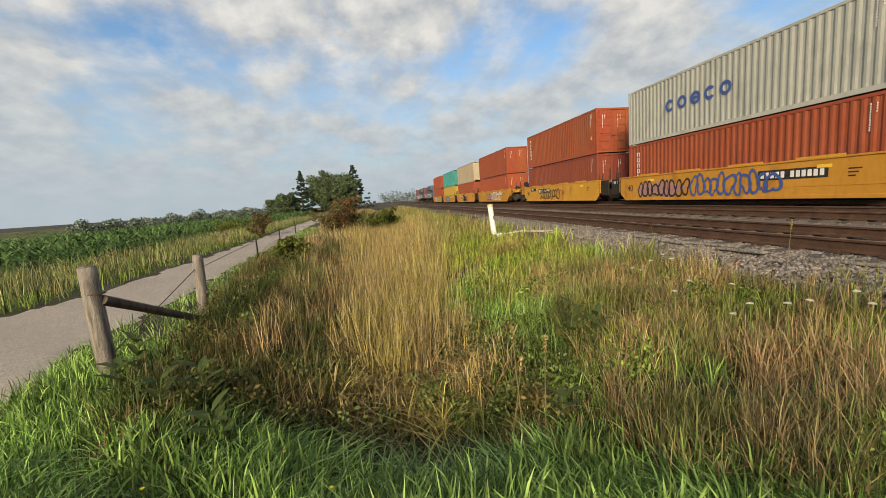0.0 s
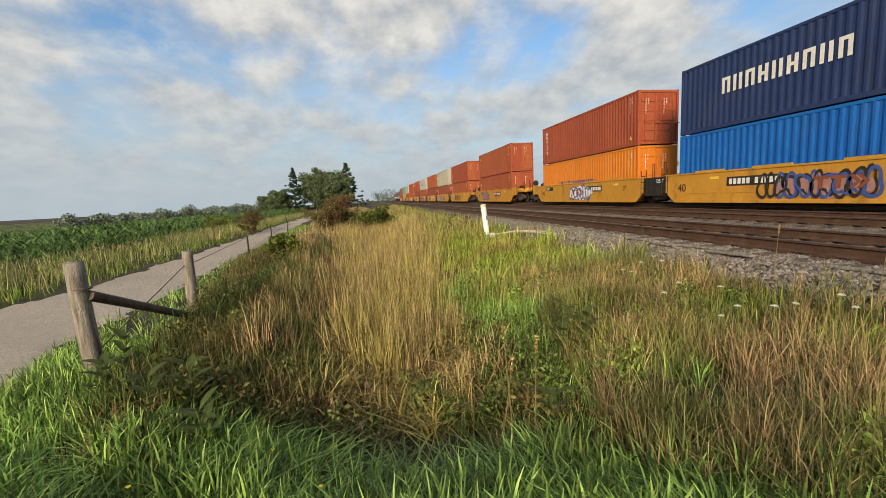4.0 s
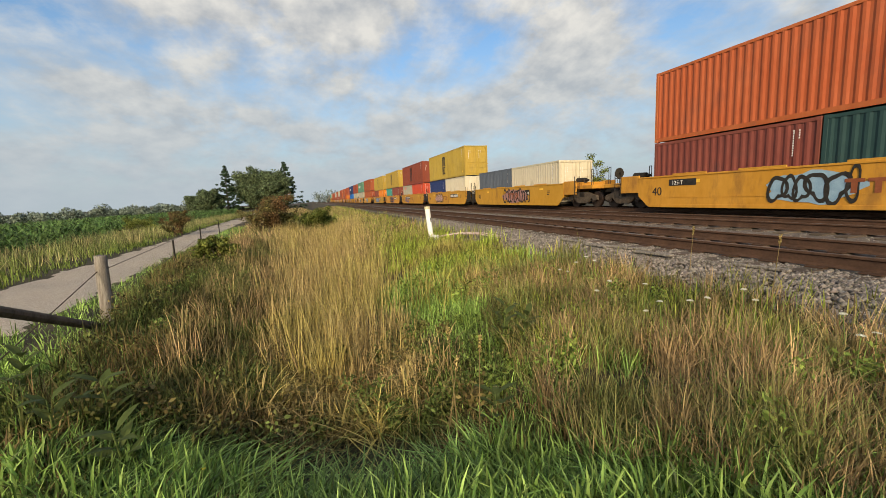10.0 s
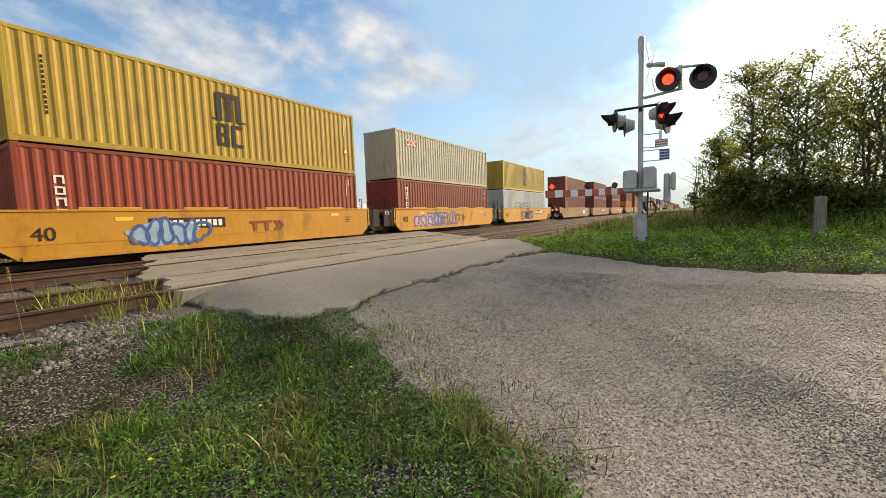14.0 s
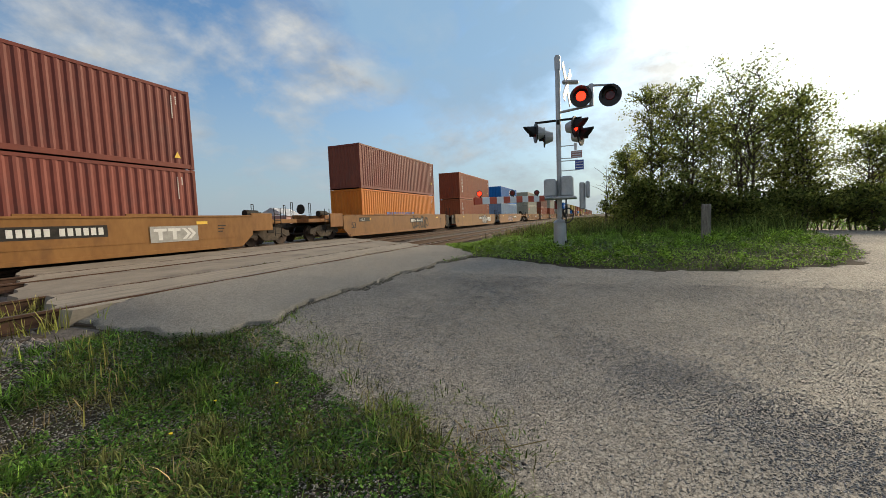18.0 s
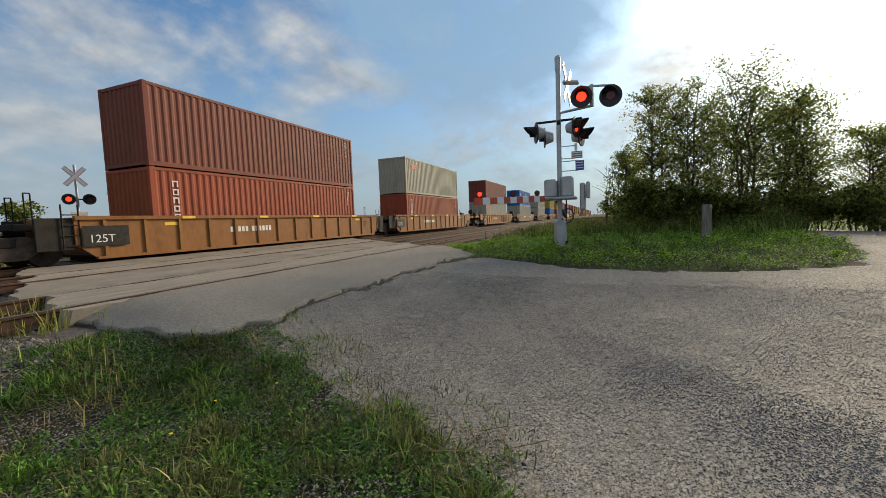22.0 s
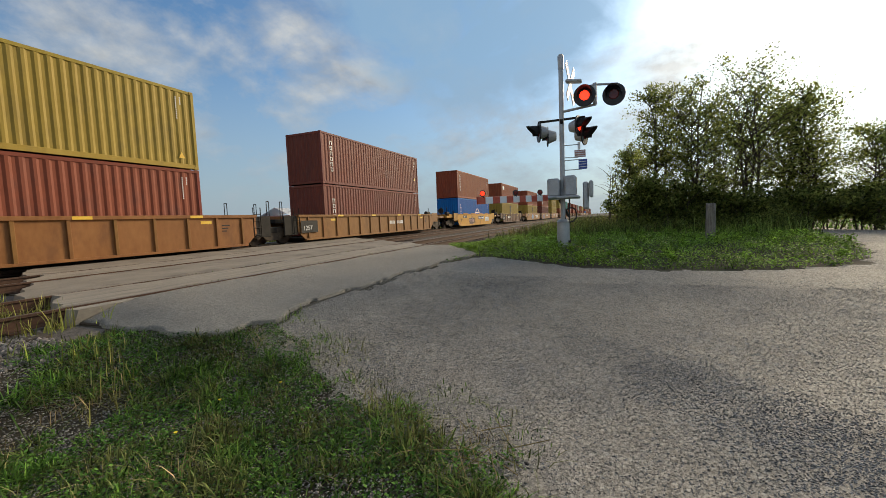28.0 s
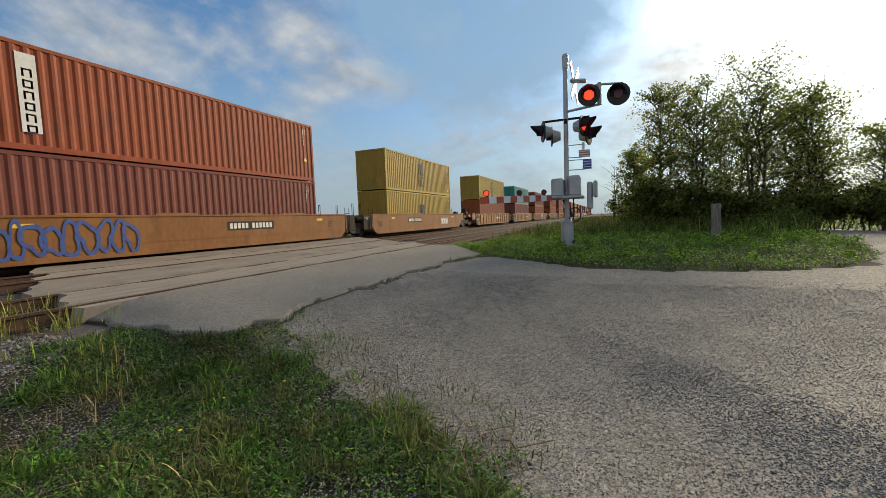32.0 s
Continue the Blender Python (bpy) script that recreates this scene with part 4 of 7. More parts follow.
def graffiti(rng, w, h):
    """Overlapping rounded scrawl shapes, not letters."""
    bm = bmesh.new()
    x = 0.0
    i = 0
    while x < w:
        s = rng.uniform(0.3, 0.5)
        k = 24
        z0 = rng.uniform(-0.05, 0.05)
        outer, inner = [], []
        ph = rng.uniform(0, 6)
        for j in range(k):
            a = 2 * math.pi * j / k
            r = 1 + 0.2 * math.sin(2 * a + ph) + 0.12 * math.sin(3 * a + 2 * ph)
            outer.append((x + s / 2 + s * 0.62 * r * math.cos(a), h / 2 + z0 + h * 0.5 * r * math.sin(a)))
            inner.append((x + s / 2 + s * 0.62 * (r - 0.36) * math.cos(a), h / 2 + z0 + h * 0.5 * (r - 0.28) * math.sin(a)))
        vo = [bm.verts.new((p, -0.002 - 0.0015 * (i % 3), q)) for p, q in outer]
        vi = [bm.verts.new((p, -0.002 - 0.0015 * (i % 3), q)) for p, q in inner]
        for j in range(k):
            bm.faces.new((vo[j], vo[(j + 1) % k], vi[(j + 1) % k], vi[j]))
        x += s * 0.95
        i += 1
    return bm


def blob(rng, w, h):
    """Cloud-like painted patch behind a scrawl."""
    bm = bmesh.new()
    ph = rng.uniform(0, 6)
    vs = []
    for j in range(28):
        a = 2 * math.pi * j / 28
        r = 1 + 0.10 * math.sin(5 * a + ph) + 0.06 * math.sin(9 * a)
        vs.append(bm.verts.new((w / 2 + 0.55 * w * r * math.cos(a) * (0.8 + 0.2 * abs(math.cos(a))), 0, h / 2 + 0.52 * h * r * math.sin(a))))
    bm.faces.new(vs[::-1])
    return bm


M_GRAF_BLUE = surf("spray_blue", (0.18, 0.30, 0.42), (0.30, 0.44, 0.55), 4, 0.6)
M_GRAF_GREY = surf("spray_grey", (0.30, 0.29, 0.27), (0.48, 0.46, 0.42), 4, 0.6)
M_GRAF_PINK = surf("spray_pink", (0.45, 0.26, 0.24), (0.58, 0.38, 0.34), 4, 0.6)


def logo_shape():
    """Three bold shapes in a row: two barred uprights and a pair of chevrons."""
    bm = boxes((0, 0.44, -0.003, 0, 0.30, 0.40), (0.15, 0.29, -0.003, 0, 0, 0.30), (0.5, 0.94, -0.003, 0, 0.30, 0.40), (0.65, 0.79, -0.003, 0, 0, 0.30))
    for k, c in enumerate((1.0, 1.2)):
        for z0, z1 in ((0.0, 0.2), (0.4, 0.2)):
            bm.faces.new([bm.verts.new(p) for p in ((c, -0.004, z0), (c + 0.13, -0.004, z0), (c + 0.33, -0.004, z1), (c + 0.2, -0.004, z1))])
    return bm


def well_car(u, style, lead_coupled, trail_coupled, lead_gap, trail_gap, seed):
    """One well unit; u is the middle of its load. Gaps: distance from the well's end to the mid-point towards its neighbours."""
    rng = random.Random(seed)
    col = {"A": "yellowcar", "B": "rustcar", "C": "rustcar", "D": "browncar", "P": "browncar", "E": "yellowcar", "F": "browncar"}[style]
    ribs = style in "CDP"
    half = 6.75 if style in "AEP" else 8.45
    words = {"A": "yellow-orange smooth-sided", "B": "faded orange smooth-sided", "C": "dull orange ribbed", "D": "dark brown ribbed", "P": "dark brown ribbed", "E": "bright yellow smooth-sided", "F": "dark brown smooth-sided"}[style]
    ob = new("well_car")
    tagged(ob, f"{words} double-stack railway well car, graffiti marked", "railway car", "well cars of the train")
    ob.location = (u, TRAIN_Y, 0)
    mat = paint(col)
    k = (half, ribs, col)
    if k not in _side:
        # second box is a dark filler added for the shade below the car
        floor = boxes((-half + 0.5, half - 0.5, -1.2, 1.2, 0.24, 0.30), (-half + 0.9, half - 0.9, -0.9, 0.9, 0.10, 0.25), *[(x - 0.12, x + 0.12, -1.25, 1.25, 0.20, 0.34) for x in (-6, -3, 0, 3, 6)])
        rib = boxes((-0.05, 0.05, -0.055, 0.0, 0.30, 1.42), bevel=0.01)
        guide = boxes((-0.75, 0.75, -0.01, 0.03, 1.52, 1.60), bevel=0.01)
        bulk = boxes((-0.06, 0.06, -1.28, 1.28, 0.7, 1.5), bevel=0.01)
        _side[k] = (side_profile_mesh(half, ribs, mat), bm_mesh("well_floor", floor, M_STEEL), bm_mesh("rib", rib, mat), bm_mesh("edge_guide", guide, mat), bm_mesh("bulkhead", bulk, mat))
    side, floor, rib, guide, bulk = _side[k]
    near = part("well_side", side, None, ob, at=pose(0, -1.40, -0.12))
    far = part("well_side", side, None, ob, at=pose(0, 1.40, -0.12, 0, 0, 180))
    part("well_floor", floor, None, ob, at=pose(0, 0, -0.07))
    for sx in (-1, 1):
        part("bulkhead", bulk, None, ob, at=pose(sx * (half - 0.06), 0, -0.12))
    if ribs:
        n = 14 if half > 8 else 11
        for i in range(n):
            part("rib", rib, None, near, at=pose(-half + 0.75 + i * (2 * half - 1.5) / (n - 1), 0, 0))
        for x in (-0.62, -0.2, 0.22, 0.64):
            part("reflector", REFLECTOR, None, near, at=pose(x * half, -0.071, 1.43))
    else:
        for x in (-4.2, -1.5, 1.5, 4.2):
            part("edge_guide", guide, None, near, at=pose(x, 0, 0))
    # ends: deck over the truck, with ladder and rails
    for sx, coupled, gap in ((-1, lead_coupled, lead_gap), (1, trail_coupled, trail_gap)):
        x0 = half
        x1 = x0 + gap - (0.42 if coupled else 0.16)
        deckmat = mat if coupled else M_STEEL
        w = 1.28 if coupled else 1.05
        s = [(x0, x1, -w, w, 1.02, 1.22)]
        if coupled:
            s += [(x0, x0 + 1.2, -1.38, -1.30, 0.72, 1.5), (x0, x0 + 1.2, 1.30, 1.38, 0.72, 1.5), (x0 + 0.2, x0 + 1.0, -0.8, 0.8, 1.22, 1.42)]
        else:
            s += [(x0, x0 + 0.88, -1.36, -1.28, 0.42, 1.36), (x0, x0 + 0.5, 1.28, 1.36, 0.42, 1.36)]
        bm = boxes(*s, bevel=0.02)
        if sx < 0:
            bmesh.ops.scale(bm, vec=(-1, 1, 1), verts=bm.verts)
            bmesh.ops.reverse_faces(bm, faces=bm.faces)
        deck = part("end_platform", bm, deckmat, ob)
        part("ladder", LADDER, None, deck, at=pose(sx * (x0 + (gap * 0.45 if coupled else 0.08)) - 0.2, -1.40, -0.1))
        part("grab_iron", GRABS, None, deck, at=pose(sx * (x1 - 0.25), -1.15, 0))
        part("grab_iron", GRABS, None, deck, at=pose(sx * (x1 - 0.7), 1.0, 0))
        if coupled:
            part("coupler", COUPLER, None, deck, at=pose(sx * (x1 + 0.12), 0, 0, 0, 0, 0 if sx > 0 else 180))
            part("air_hose", HOSE, None, deck, at=pose(sx * (x1 - 0.1), 0, 0, 0, 0, 0 if sx > 0 else 180))
            if sx < 0:
                part("brake_wheel", BRAKE, None, deck, at=pose(-x1 + 0.3, -0.55, 0))
                part("brake_cylinder", JACK, None, deck, at=pose(-x0 - 0.8, -0.5, 0))
            else:
                part("brake_cylinder", JACK, None, deck, at=pose(x0 + 0.7, -0.6, 0))
        if coupled or sx > 0:
            tx = sx * (half + (1.35 if coupled else gap))
            tr = part("truck", BOLSTER, None, ob, at=pose(tx, 0, 0))
            for sy in (-1, 1):
                part("side_frame", SIDE_FRAME, None, tr, at=pose(0, sy * 1.0, 0))
            part("spring_nest", SPRINGS, None, tr)
            for ax in (-0.89, 0.89):
                part("wheelset", WHEELSET, None, tr, at=pose(ax, 0, 0))
    # markings on the near side
    y = -0.056 if not ribs else -0.006
    part("size_number", text_mesh("40" if half < 7 else "53", 0.5, M_INK), None, near, at=pose(-half + 0.8, y + 0.045 if not ribs else y, 0.72, 90, 0, 0))
    z = 0.86
    strip = boxes(*[(x, x + 0.13, -0.004, 0.0, 0.0, 0.22) for x in np.arange(0, 0.8, 0.19)], *[(x, x + 0.13, -0.004, 0.0, 0.0, 0.22) for x in np.arange(1.1, 2.1, 0.19)])
    back = boxes((-0.12, 2.3, -0.0015, 0.0, -0.07, 0.29))
    xs = rng.choice((-3.2, 0.6, 2.2))
    if not ribs:
        part("number_board", back, M_INK, near, at=pose(xs, -0.004, z + 0.1))
        part("marking", strip, M_INKWHITE, near, at=pose(xs, -0.008, z + 0.1))["kind"] = "stuff"
    else:
        part("marking", strip, M_INKWHITE, near, at=pose(xs, -0.005, z))["kind"] = "stuff"
    part("marking", mark_mesh("lines", M_INK, "black"), None, near, at=pose(half - 1.7, -0.004, 1.1))["kind"] = "stuff"
    part("reflector", boxes((0, 0.45, -0.004, 0, 0, 0.11)), M_YELLOWMARK, near, at=pose(half - 2.6, -0.005, 1.2))
    part("reflector", boxes((0, 0.45, -0.004, 0, 0, 0.11)), M_YELLOWMARK, near, at=pose(-half + 2.6, -0.005, 1.2))
    for k in range(rng.choice((1, 1, 2, 2) if style == "A" else (0, 1, 1)) if not ribs else rng.choice((0, 0, 1))):
        w, h, gx = rng.uniform(1.8, 4.2), rng.uniform(0.7, 0.95), rng.uniform(-half + 1.8, half - 5.8)
        ink = rng.choice((M_INKWHITE, M_INK, M_INK, M_INKBLUE))
        if not ribs and rng.random() < 0.7:
            ink = rng.choice((M_INK, M_INK, M_INKBLUE))
            part("graffiti_fill", blob(rng, w, h), rng.choice((M_INKWHITE, M_SIGNRED, M_GRAF_BLUE, M_GRAF_GREY, M_GRAF_PINK)), near, at=pose(gx, -0.0135, 0.40))
        part("graffiti", graffiti(rng, w, h), ink, near, at=pose(gx, -0.016, 0.40))["kind"] = "stuff"
    if not ribs and rng.random() < (0.8 if style == "A" else 0.6):
        lx = rng.uniform(-1.5, 1.0) if style == "A" else rng.uniform(3.0, 4.4)
        if style != "A":
            part("logo_board", boxes((lx - 0.12, lx + 1.62, -0.002, 0, 0.60, 1.16)), M_INK if style == "F" else M_GRAF_GREY, near, at=pose(0, -0.0165, 0))
        part("car_logo", logo_shape(), M_LOGO if style == "A" else M_INKWHITE, near, at=pose(lx, -0.019, 0.68))["kind"] = "stuff"
    if ribs or lead_coupled:
        board = part("load_board", boxes((0, 1.25, -0.006, 0, 0, 0.62 if ribs else 0.26)), M_INK, near, "black stencil board", at=pose(-half + (0.15 if ribs else 1.65), -0.058 if ribs else -0.006, 0.62 if ribs else 1.1))
        part("load_number", text_mesh("125T" if ribs else "125-T", 0.34 if ribs else 0.22, M_INKWHITE), None, board, at=pose(0.14, -0.010, 0.12 if ribs else 0.05, 90, 0, 0))
    else:
        part("load_number", text_mesh("125-T", 0.25, M_INKWHITE), None, ob, "white stencil on the black end plate", at=pose(-half - 0.78, -1.366, 1.08, 90, 0, 0))
    MOVING.append((ob, u))


# gap to the next leading edge, car style, upper load, lower load (colour, marks; s = standard height; two colours = two twenty-foot boxes)
CONSIST = """
15.5 A red,- red,-
15.6 A teal,- yellow,-
15.6 A beige,- red,-
18.5 A red,- red,-
15.6 A red,T brick,-
15.6 A palewhite,c red,T
15.4 A red,T brick,n
15.4 A white,o brick,T
18.9 A red,T red,T
20.0 A red,b red,t
15.2 A red,T orange,h
15.2 A navy,C blue,-
15.3 A red,- white,y
15.5 A green,C white,y
19.0 A red,- red,-
15.7 A yellow,ms maroon,-+orange,-
15.5 A yellow,ms teal,-+maroon,-
15.6 A brick,ms white,o+scarlet,-
15.7 A yellow,ms navy,-+cream,-
19.3 A none slate,-+cream,-
15.7 A vermilion,s maroon,-+darkgreen,-
15.4 A none steelblue,-+red,-
15.6 A none navy,w+steelblue,a
15.6 A red,T scarlet,W
19.8 A red,b red,L
15.5 A red,b yellow,n
15.5 A red,L yellow,n
15.6 A yellow,k brick,t
15.6 A white,o brick,T
21.5 A yellow,ms palegrey,c
19.5 B maroon,Ts maroon,t
19.5 B maroon,- maroon,-
23.6 B maroon,b maroon,-
19.5 B maroon,- orange,h
19.5 B red,T red,T
24.3 B blue,gs lightblue,-
19.6 C white,o white,o
19.5 C maroon,- red,T
23.7 C white,o red,T
23.7 C maroon,- white,o
23.5 F blue,Tg white,o
23.5 D white,o white,o
19.6 C yellow,- blue,-
19.5 C yellow,k brick,t
21.9 C maroon,T maroon,t
19.6 E red,T blue,G
21.7 P red,L yellow,m
19.6 B red,d yellow,m
19.6 B red,f maroon,-
21.9 B yellow,m yellow,n
19.5 C yellow,m red,-
19.5 C teal,- maroon,-
23.5 C maroon,- red,-
19.5 C red,- red,-
19.5 C brick,- red,-
23.5 C white,- red,-
19.5 B red,- brick,-
19.5 B yellow,- red,-
23.5 B brick,- maroon,-
19.5 B red,- blue,-
19.5 B maroon,- red,-
23.5 B red,- red,-
19.5 C white,- brick,-
19.5 C red,- red,-
23.5 C brick,- maroon,-
19.5 C maroon,- red,-
"""
PAINT["palewhite"] = ((0.42, 0.43, 0.38), (0.52, 0.52, 0.45))
COLOUR_WORDS["palewhite"] = "weather-stained off-white"


def build_train():
    rows = [r.split() for r in CONSIST.strip().splitlines()]
    u = -102.2
    prev = 20.0
    for i, (gap, style, upper, lower) in enumerate(rows):
        gap = float(gap)
        half = 6.75 if style in "AEP" else 8.45
        nxt = rows[i + 1][1] if i + 1 < len(rows) else style
        nhalf = 6.75 if nxt in "AEP" else 8.45
        phalf = 6.75 if i and rows[i - 1][1] in "AEP" else 8.45
        tg, lg = (gap - half - nhalf) / 2, (prev - half - phalf) / 2
        mid = u + FT40 / 2
        well_car(mid, style, lg > 1.9 or i == 0, tg > 1.9, max(lg, 0.6), max(tg, 0.6), 100 + i)
        z = FLOOR
        loads = lower.split("+")
        for k, load in enumerate(loads):
            col, marks = load.split(",")
            two = len(loads) > 1
            h = STD if "s" in marks or two else HIGH
            place_container(mid if not two else mid + (-3.05 if k == 0 else 3.05), z, FT20 if two else FT40, h, col, sum((MARKS[c] for c in marks if c != "s"), []), False, i < 3 or i > 50)
        if upper != "none":
            col, marks = upper.split(",")
            place_container(mid, z + (STD if len(loads) > 1 else h) + (-0.028 if i < 3 or i > 50 else 0.02), FT40, STD if "s" in marks and len(loads) == 1 else HIGH, col, sum((MARKS[c] for c in marks if c != "s"), []), True, i < 3 or i > 50)
        prev = gap
        u += gap


build_train()


def locomotive(u, label):
    ob = new("locomotive")
    tagged(ob, label, "locomotive", "locomotives leading the train")
    ob.location = (u, TRAIN_Y, 0)
    part("frame", boxes((-10.8, 10.8, -1.45, 1.45, 1.0, 1.35), (-2.6, 2.6, -1.2, 1.2, 0.35, 1.0), bevel=0.05), M_STEEL, ob)
    part("hood", boxes((-5.5, 10.3, -0.95, 0.95, 1.35, 4.1), (5.5, 9.8, -1.5, 1.5, 3.2, 4.5), (-2.5, 3.5, -1.1, 1.1, 3.5, 4.4), bevel=0.08), paint("slate"), ob)
    part("cab", boxes((-8.6, -5.5, -1.5, 1.5, 1.35, 4.5), (-10.4, -8.6, -1.3, 1.3, 1.35, 2.9), bevel=0.1), paint("maroon"), ob)
    part("cab_window", boxes((-8.2, -6.2, -1.52, -1.49, 3.2, 4.0)), M_BLACK, ob)
    part("handrail", tubes(*[((x, -1.4, 1.35), (x, -1.4, 2.3), 0.02) for x in np.arange(-5, 10.5, 1.6)], ((-5, -1.4, 2.3), (10.4, -1.4, 2.3), 0.02), n=5), M_INKWHITE, ob)
    for tx in (-6.8, 6.8):
        tr = part("truck", BOLSTER, None, ob, at=pose(tx, 0, 0))
        for sy in (-1, 1):
            part("side_frame", SIDE_FRAME, None, tr, at=pose(0, sy * 1.0, 0))
        for ax in (-1.7, 0, 1.7):
            part("wheelset", WHEELSET, None, tr, at=pose(ax, 0, 0))
    MOVING.append((ob, u))


locomotive(-116.5, "dark diesel locomotive with a hood and cab")
locomotive(-139.5, "dark diesel locomotive with a hood and cab")

# ---- plants ----
RNG = np.random.default_rng(7)


def blades(name, px, py, height, width, lean, material, label, category, bend=0.5, droop=0.35, pz=None, aim_dir=None):
    """Bent grass blades, one object of kind stuff: two quads and a tip each."""
    n = len(px)
    if n == 0:
        return None
    z0 = ground_z(px, py) - 0.02 if pz is None else pz
    h = height if np.ndim(height) else np.full(n, height)
    h = h * (0.85 + 0.35 * lump(px, py, 2.3))
    a = RNG.uniform(0, 2 * np.pi, n)
    fx, fy = np.cos(a), np.sin(a)
    b = RNG.uniform(0, 2 * np.pi, n) if aim_dir is None else aim_dir
    ln = np.abs(RNG.normal(0, lean, n)) + 0.03
    lx, ly = np.cos(b) * ln, np.sin(b) * ln
    w = width * RNG.uniform(0.6, 1.3, n)
    lev = [(0.0, 1.0, 0.0), (0.45, 0.85, 0.25), (0.8, 0.55, 0.62), (1.0, 0.0, 1.0)]
    V = np.zeros((n, 7, 3), np.float32)
    k = 0
    for t, ws, bd in lev:
        cx, cy = px + lx * h * bd * (0.6 + bend), py + ly * h * bd * (0.6 + bend)
        cz = z0 + h * (t - droop * ln * t * t)
        if ws > 0:
            for s in (-1, 1):
                V[:, k, 0], V[:, k, 1], V[:, k, 2] = cx + s * fx * w * ws / 2, cy + s * fy * w * ws / 2, cz
                k += 1
        else:
            V[:, k, 0], V[:, k, 1], V[:, k, 2] = cx, cy, cz
    base = np.arange(n)[:, None] * 7
    tri = np.array([[0, 1, 3], [0, 3, 2], [2, 3, 5], [2, 5, 4], [4, 5, 6]])
    F = (base[:, :, None] + tri[None]).reshape(-1, 3)
    ob = new(name, raw_mesh(name, V.reshape(-1, 3), F, material))
    return tagged(ob, label, category, kind="stuff")


def spread(n, x0, x1, y0, y1, keep=None, clump=0.0):
    x, y = RNG.uniform(x0, x1, n), RNG.uniform(y0, y1, n)
    if clump:
        c = n // 14 + 1
        i = RNG.integers(0, c, n)
        x = RNG.uniform(x0, x1, c)[i] + RNG.normal(0, clump, n)
        y = RNG.uniform(y0, y1, c)[i] + RNG.normal(0, clump, n)
    if keep is not None:
        m = keep(x, y)
        x, y = x[m], y[m]
    return x, y


def tufts(n, per, x0, x1, y0, y1, keep, r=0.035):
    """Points and outward directions of blades that fan out of tufts."""
    cx, cy = RNG.uniform(x0, x1, n), RNG.uniform(y0, y1, n)
    m = keep(cx, cy)
    cx, cy = np.repeat(cx[m], per), np.repeat(cy[m], per)
    a = RNG.uniform(0, 2 * np.pi, len(cx))
    d = np.abs(RNG.normal(0, r, len(cx)))
    return cx + np.cos(a) * d, cy + np.sin(a) * d, a


def ground_cover(name, n, x0, x1, y0, y1, keep, size, z0, z1, mat, label, lift=0.0):
    """Small flat leaves close to the ground."""
    x, y = cut(*spread(n, x0, x1, y0, y1, None, 0.12), keep)
    n = len(x)
    z = ground_z(x, y) + lift + RNG.uniform(z0, z1, n)
    a = RNG.uniform(0, 2 * np.pi, n)
    s = size * RNG.uniform(0.5, 1.3, n)
    u = np.stack([np.cos(a), np.sin(a), RNG.normal(0, 0.35, n)], -1) * s[:, None]
    w = np.stack([-np.sin(a), np.cos(a), RNG.normal(0, 0.35, n)], -1) * s[:, None] * 0.5
    c = np.stack([x, y, z], -1)
    V = np.stack([c - u * 0.5, c + w * 0.6, c + u * 0.5, c - w * 0.6], 1)
    return tagged(new(name, raw_mesh(name, V.reshape(-1, 3), np.arange(4 * n).reshape(-1, 4), mat)), label, "plants", kind="stuff")


def off_road(x, y):
    return ~inside(LANE, x, y) & ~inside(ROAD, x, y) & ~((x > 2.3) & (y > 5.5)) & (y < 5.2)


G_GREEN = leafy("green_grass", (0.105, 0.205, 0.038), (0.36, 0.51, 0.145), 0.4, 0.28, 0.42)
G_LAWN = leafy("verge_grass", (0.04, 0.104, 0.016), (0.23, 0.39, 0.068), 0.45, 0.26, 0.5, other=(0.20, 0.195, 0.07), patch=2.3)
G_CLOVER = leafy("clover_leaf", (0.03, 0.082, 0.011), (0.12, 0.24, 0.036), 0.35, 0.12, 0.65)
G_ISLAND = leafy("island_leaf", (0.12, 0.235, 0.026), (0.36, 0.52, 0.078), 0.4, 0.42, 0.6, other=(0.20, 0.34, 0.045), patch=0.8)
G_PALE = leafy("pale_petal", (0.55, 0.52, 0.30), (0.75, 0.70, 0.22), 0.1, 0.2)
G_GOLD = leafy("golden_reed", (0.36, 0.25, 0.105), (0.72, 0.56, 0.27), 0.3, 0.35, other=(0.36, 0.31, 0.10), patch=0.9)
G_BROWN = leafy("dry_brown_grass", (0.235, 0.155, 0.08), (0.60, 0.43, 0.225), 0.4, 0.3, other=(0.20, 0.22, 0.07), patch=1.4)
G_STRAW = leafy("pale_straw", (0.22, 0.20, 0.09), (0.46, 0.40, 0.19), 0.35, 0.3, other=(0.15, 0.20, 0.06), patch=0.8)
G_DARK = leafy("dark_weeds", (0.07, 0.08, 0.026), (0.29, 0.195, 0.09), 0.45, 0.25, other=(0.085, 0.13, 0.032), patch=1.3)
G_LIME = leafy("lime_weeds", (0.17, 0.25, 0.032), (0.44, 0.51, 0.095), 0.35, 0.35, other=(0.31, 0.25, 0.09), patch=1.0)
G_CORN = leafy("corn_leaf", (0.08, 0.17, 0.045), (0.20, 0.30, 0.09), 0.3, 0.35)
G_TREE = leafy("tree_leaf", (0.11, 0.15, 0.03), (0.37, 0.39, 0.10), 0.35, 0.64)
G_BUSH = leafy("shrub_leaf", (0.075, 0.115, 0.022), (0.26, 0.28, 0.07), 0.35, 0.5)
G_FIR = leafy("fir_needle", (0.02, 0.045, 0.022), (0.05, 0.085, 0.04), 0.3, 0.1)
